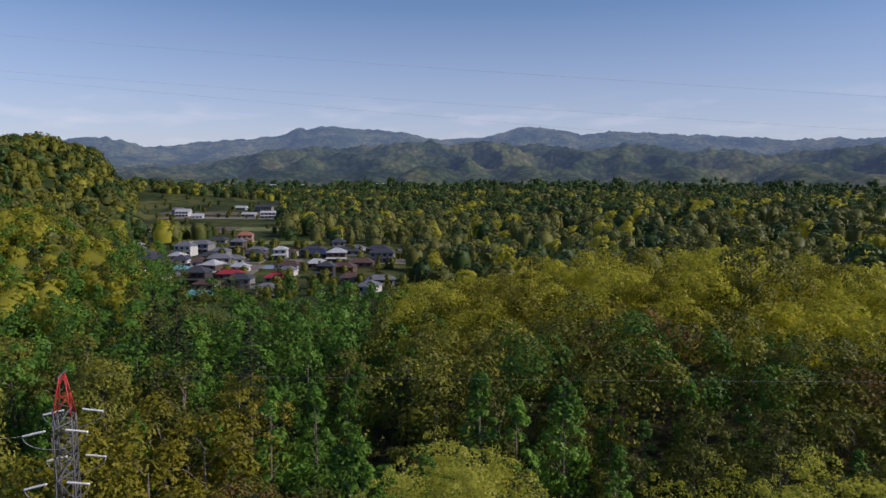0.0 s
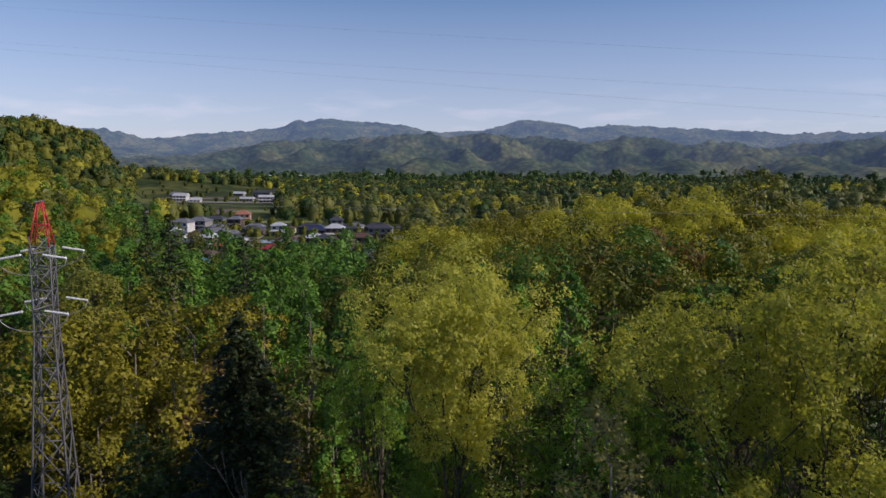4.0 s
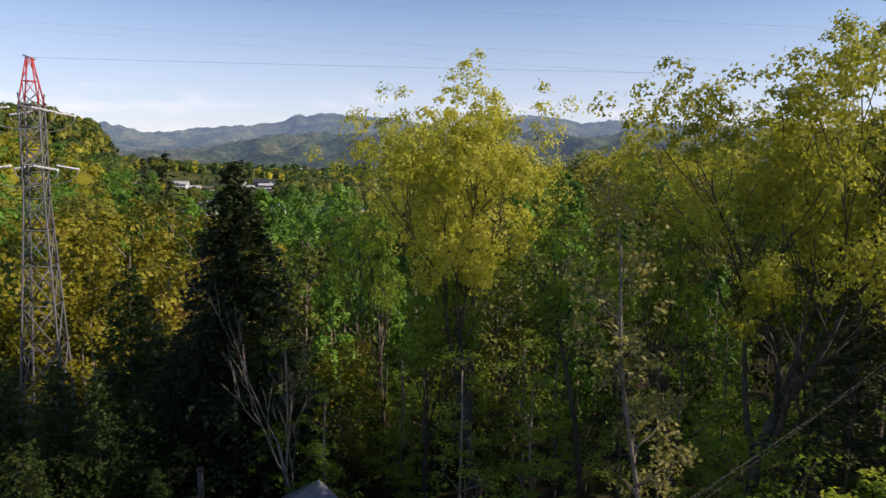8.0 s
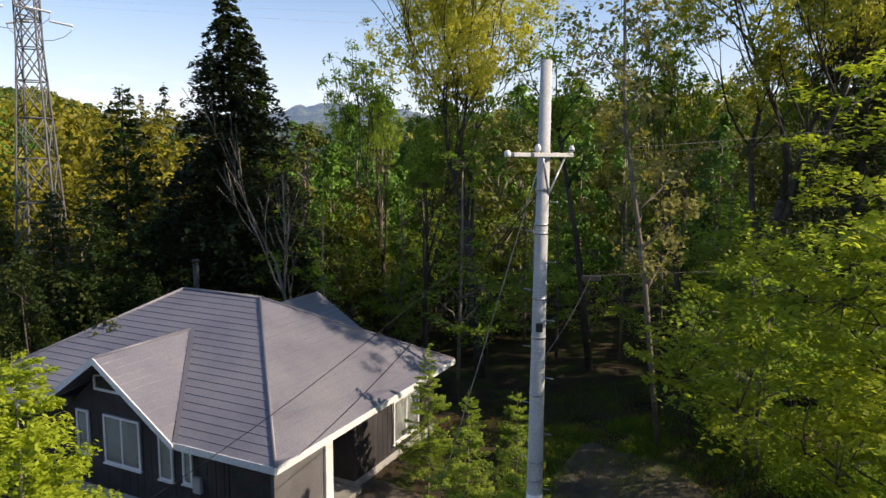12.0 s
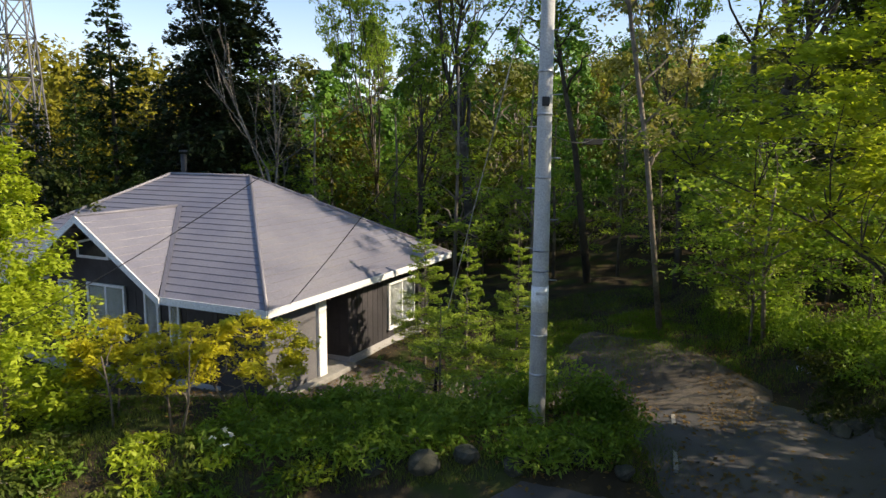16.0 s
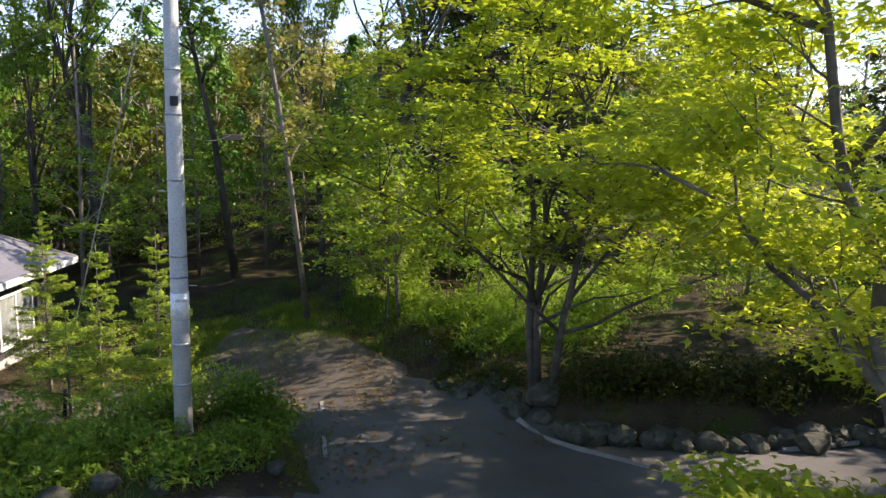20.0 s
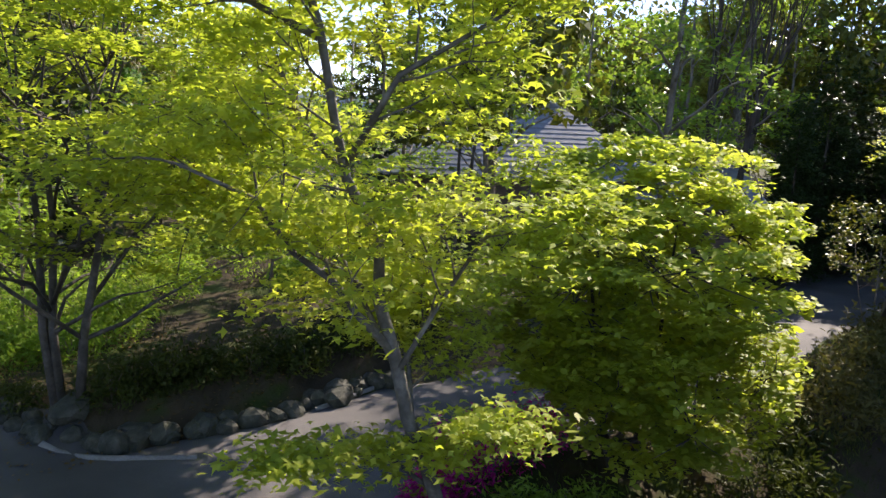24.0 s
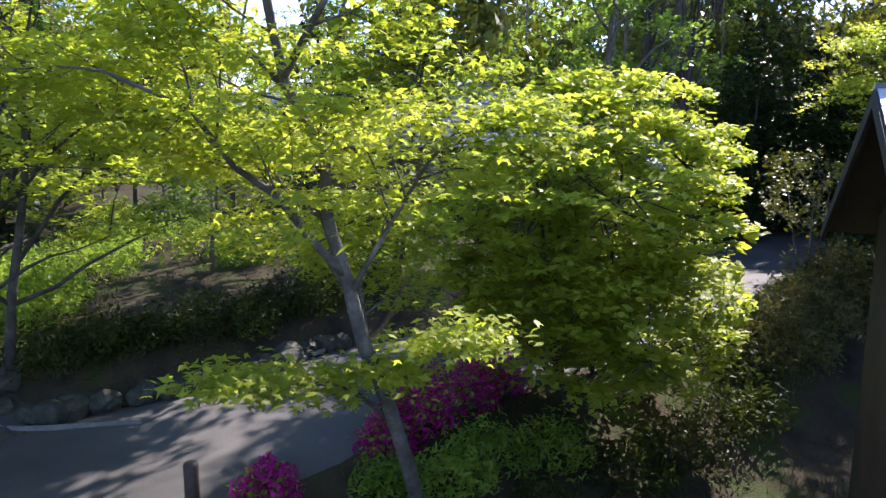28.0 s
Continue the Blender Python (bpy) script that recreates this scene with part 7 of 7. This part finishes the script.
# tiled house among the trees beyond the lane
def tiled_house():
    x, y = 30.5, 12.6
    z = 0.4
    h = root("tiled_house", pose(x, y, z, 0, 0, -62), "house with a grey tiled hipped roof among trees", "house")
    part("wall", box_bm(-5.2, -3.6, -1.2, 5.2, 3.6, 3.3), WALLS["brown"], h, "brown boarded wall")
    part("wing_wall", box_bm(4.6, -4.6, -1.2, 9.0, 1.2, 2.6), WALLS["brown"], h, "brown boarded wall")
    X, Y, e, r = 6.1, 4.5, 3.3, 6.3
    k = 2.2
    roof = part("ridge", box_bm(-k, -0.15, r - 0.05, k, 0.15, r + 0.22, 0.03), TILES["grey"], h, "grey ridge tiles")
    n = 15
    for i in range(n):
        a, b = i / n, (i + 1) / n + 0.01
        zx = lambda q: e + (r - e) * q
        xx = lambda q: X + (k - X) * q
        yy = lambda q: Y * (1 - q)
        for pts in ([(-xx(a), -yy(a)), (xx(a), -yy(a)), (xx(b), -yy(b)), (-xx(b), -yy(b))], [(xx(a), yy(a)), (-xx(a), yy(a)), (-xx(b), yy(b)), (xx(b), yy(b))], [(xx(a), -yy(a)), (xx(a), yy(a)), (xx(b), yy(b)), (xx(b), -yy(b))], [(-xx(a), yy(a)), (-xx(a), -yy(a)), (-xx(b), -yy(b)), (-xx(b), yy(b))]):
            part("tile_course", slab_bm([(px, py, zx(a) + 0.025 if m < 2 else zx(b)) for m, (px, py) in enumerate(pts)], 0.06), TILES["grey"], roof)
    part("wing_roof", slab_bm([(4.2, -5.4, 2.5), (9.8, -5.4, 2.5), (9.8, -1.7, 4.2), (4.2, -1.7, 4.2)], 0.12), TILES["grey"], h, "grey tiled wing roof")
    part("wing_roof", slab_bm([(9.8, 2.0, 2.5), (4.2, 2.0, 2.5), (4.2, -1.7, 4.2), (9.8, -1.7, 4.2)], 0.12), TILES["grey"], h, "grey tiled wing roof")


tiled_house()
wp = root("wooden_post", pose(6.9, 6.55, land_at(6.9, 6.55)), "dark weathered wooden post beside the lane", "post")
attach("shaft", tube_mesh("shaft", [([(0, 0, -0.2), (0, 0, 0.62), (0, 0, 0.66)], [0.1, 0.1, 0.08])], DARK_WOOD, 12), wp)


# ---- grass and low growth ----
def grass(name, spots, tall, mat, label, seed):
    """Blades standing on the land."""
    r = np.random.default_rng(seed)
    X = np.asarray(spots)
    n = len(X)
    Z = land(X[:, 0], X[:, 1])
    P = np.column_stack([X, Z - 0.01])
    a = r.uniform(0, 6.28, n)
    h = tall * r.uniform(0.4, 1.2, n)
    side = np.column_stack([np.cos(a), np.sin(a), np.zeros(n)]) * (0.006 + 0.022 * h)[:, None]
    lean = np.column_stack([r.normal(size=n) * 0.35 * h, r.normal(size=n) * 0.35 * h, h])
    V = np.stack([P - side, P + side, P + lean], axis=1).reshape(-1, 3)
    ob = attach(name, mesh_from(name, V, np.arange(n * 3).reshape(n, 3), mat))
    tagged(ob, label, "grass", kind="stuff")


def spots_in(r, n, x0, x1, y0, y1, rule):
    P = np.column_stack([r.uniform(x0, x1, n), r.uniform(y0, y1, n)])
    road = line_dist(P[:, 0], P[:, 1], ROAD_LINE)
    drive = line_dist(P[:, 0], P[:, 1], DRIVE_LINE)
    return P[rule(P[:, 0], P[:, 1], road, drive)]


rg = np.random.default_rng(17)
litter = spots_in(rg, 26000, -9, 12, 9.5, 27, lambda x, y, r, d: (r > 1.9) & (waves(x, y, 3.0, 51) + 0.6 * rg.normal(size=len(x)) > 0.1))
Zl = land(litter[:, 0], litter[:, 1]) + 0.085
lv, lf = leaves(rg, np.column_stack([litter, Zl]), 0.045, 2.5, "quad", 0.6)
tagged(attach("leaf_litter", mesh_from("leaf_litter", lv, lf, BROWN_LEAF)), "dry brown leaves strewn over the drive and yard", "leaf litter", kind="stuff")
edge = np.random.default_rng(19)
patch = lambda x, y: waves(x, y, 2.2, 41) + 0.5 * edge.normal(size=len(x)) > -0.15
grass("grass", spots_in(rg, 120000, -14, 4, 9.8, 15.5, lambda x, y, r, d: (r > 2.5) & (d > 1.9) & patch(x, y)), 0.13, GRASS, "rough grass and weeds in the planted bed", 1)
grass("grass", spots_in(rg, 60000, 0, 10, 14, 30, lambda x, y, r, d: ((d > 1.8) | (y > 19.0)) & patch(x, y)), 0.15, GRASS, "patchy grass along the drive", 2)
grass("grass", spots_in(rg, 60000, 0.5, 8.5, 18.3, 26, lambda x, y, r, d: patch(x, y) & (edge.normal(size=len(x)) * 1.2 + y > 20.4)), 0.17, BUSH_LEAF, "fresh green grass where the drive runs out", 7)
grass("weeds", spots_in(rg, 50000, 6, 32, -6, 16, lambda x, y, r, d: (r > 2.4) & (d > 2.4) & patch(x, y)), 0.14, SHADE_LEAF, "low weeds under the trees by the lane", 3)
grass("bank_grass", spots_in(rg, 30000, 16, 40, -6, 3, lambda x, y, r, d: (r > 2.3) & (r < 5)), 0.2, GRASS, "bright grass on the road bank", 4)
for i in range(20):
    x, y = -4.2 + rb.uniform(0, 3.0), rb.uniform(10.8, 12.9)
    bush("bush", x, y, 0.6, 0.55, rb.uniform(0.25, 0.5), 600, 0.045, rb.choice((BUSH_LEAF, GREEN_LEAF)), "low leafy shrub in the planted bed", 240 + i)
for i in range(14):
    x, y = rb.uniform(9, 20), rb.uniform(9.5, 17)
    if line_dist(np.array([x]), np.array([y]), ROAD_LINE)[0] > 3.2:
        bush("bush", x, y, 0.9, 0.9, rb.uniform(0.4, 0.9), 900, 0.05, BUSH_LEAF, "low green shrub on the wooded bank", 140 + i, "shrubs on the bank")
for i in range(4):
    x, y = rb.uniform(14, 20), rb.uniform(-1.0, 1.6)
    bush("bush", x, y, 0.8, 0.8, rb.uniform(0.4, 0.9), 450, 0.08, SHADE_LEAF, "low shrub below the lane, leaf colour darkened for shade", 180 + i, "shrubs below the lane")

bx = root("cable_box", pose(3.1, 20.8, 5.04, 0, 0, 8), "small black junction box hung on the telephone cable", "junction box")
part("case", box_bm(-0.28, -0.06, -0.09, 0.28, 0.06, 0.09, 0.02), BLACK_RUBBER, bx)
for i, (x, y) in enumerate(((-4.25, 10.75), (-4.1, 10.9), (-3.95, 10.8), (-4.05, 10.65))):
    f = root("narcissus", pose(x, y, land_at(x, y)), "white flower on a thin stem in the bed", "flower", "white flowers")
    attach("stem", tube_mesh("stem", [([(0, 0, 0), (0.02, 0, 0.3)], [0.006, 0.004])], GRASS, 4), f)
    r = np.random.default_rng(i)
    V, F = leaves(r, np.array([[0.02, 0, 0.31]] * 6) + r.normal(size=(6, 3)) * 0.02, 0.05, 0.8)
    attach("petal", mesh_from("petal", V, F, WHITE_PETAL), f)
for i in range(3):
    x, y = 7.8 + 0.3 * i, 17.0 + 0.5 * i
    bush("flowering_plant", x, y, 0.22, 0.22, 0.25, 40, 0.04, VIOLET_PETAL, "low plant with pale violet flowers on the bank", 300 + i, "violet flowers")

for i in range(26):
    x, y = rb.uniform(-7.6, -2.4), rb.uniform(9.9, 11.4)
    bush("weed_clump", x, y, rb.uniform(0.3, 0.55), 0.35, rb.uniform(0.12, 0.3), 260, 0.05, rb.choice((BUSH_LEAF, GRASS, CYPRESS_LEAF)), "low tuft of weeds on the brown soil of the bed", 340 + i, "weeds in the bed")
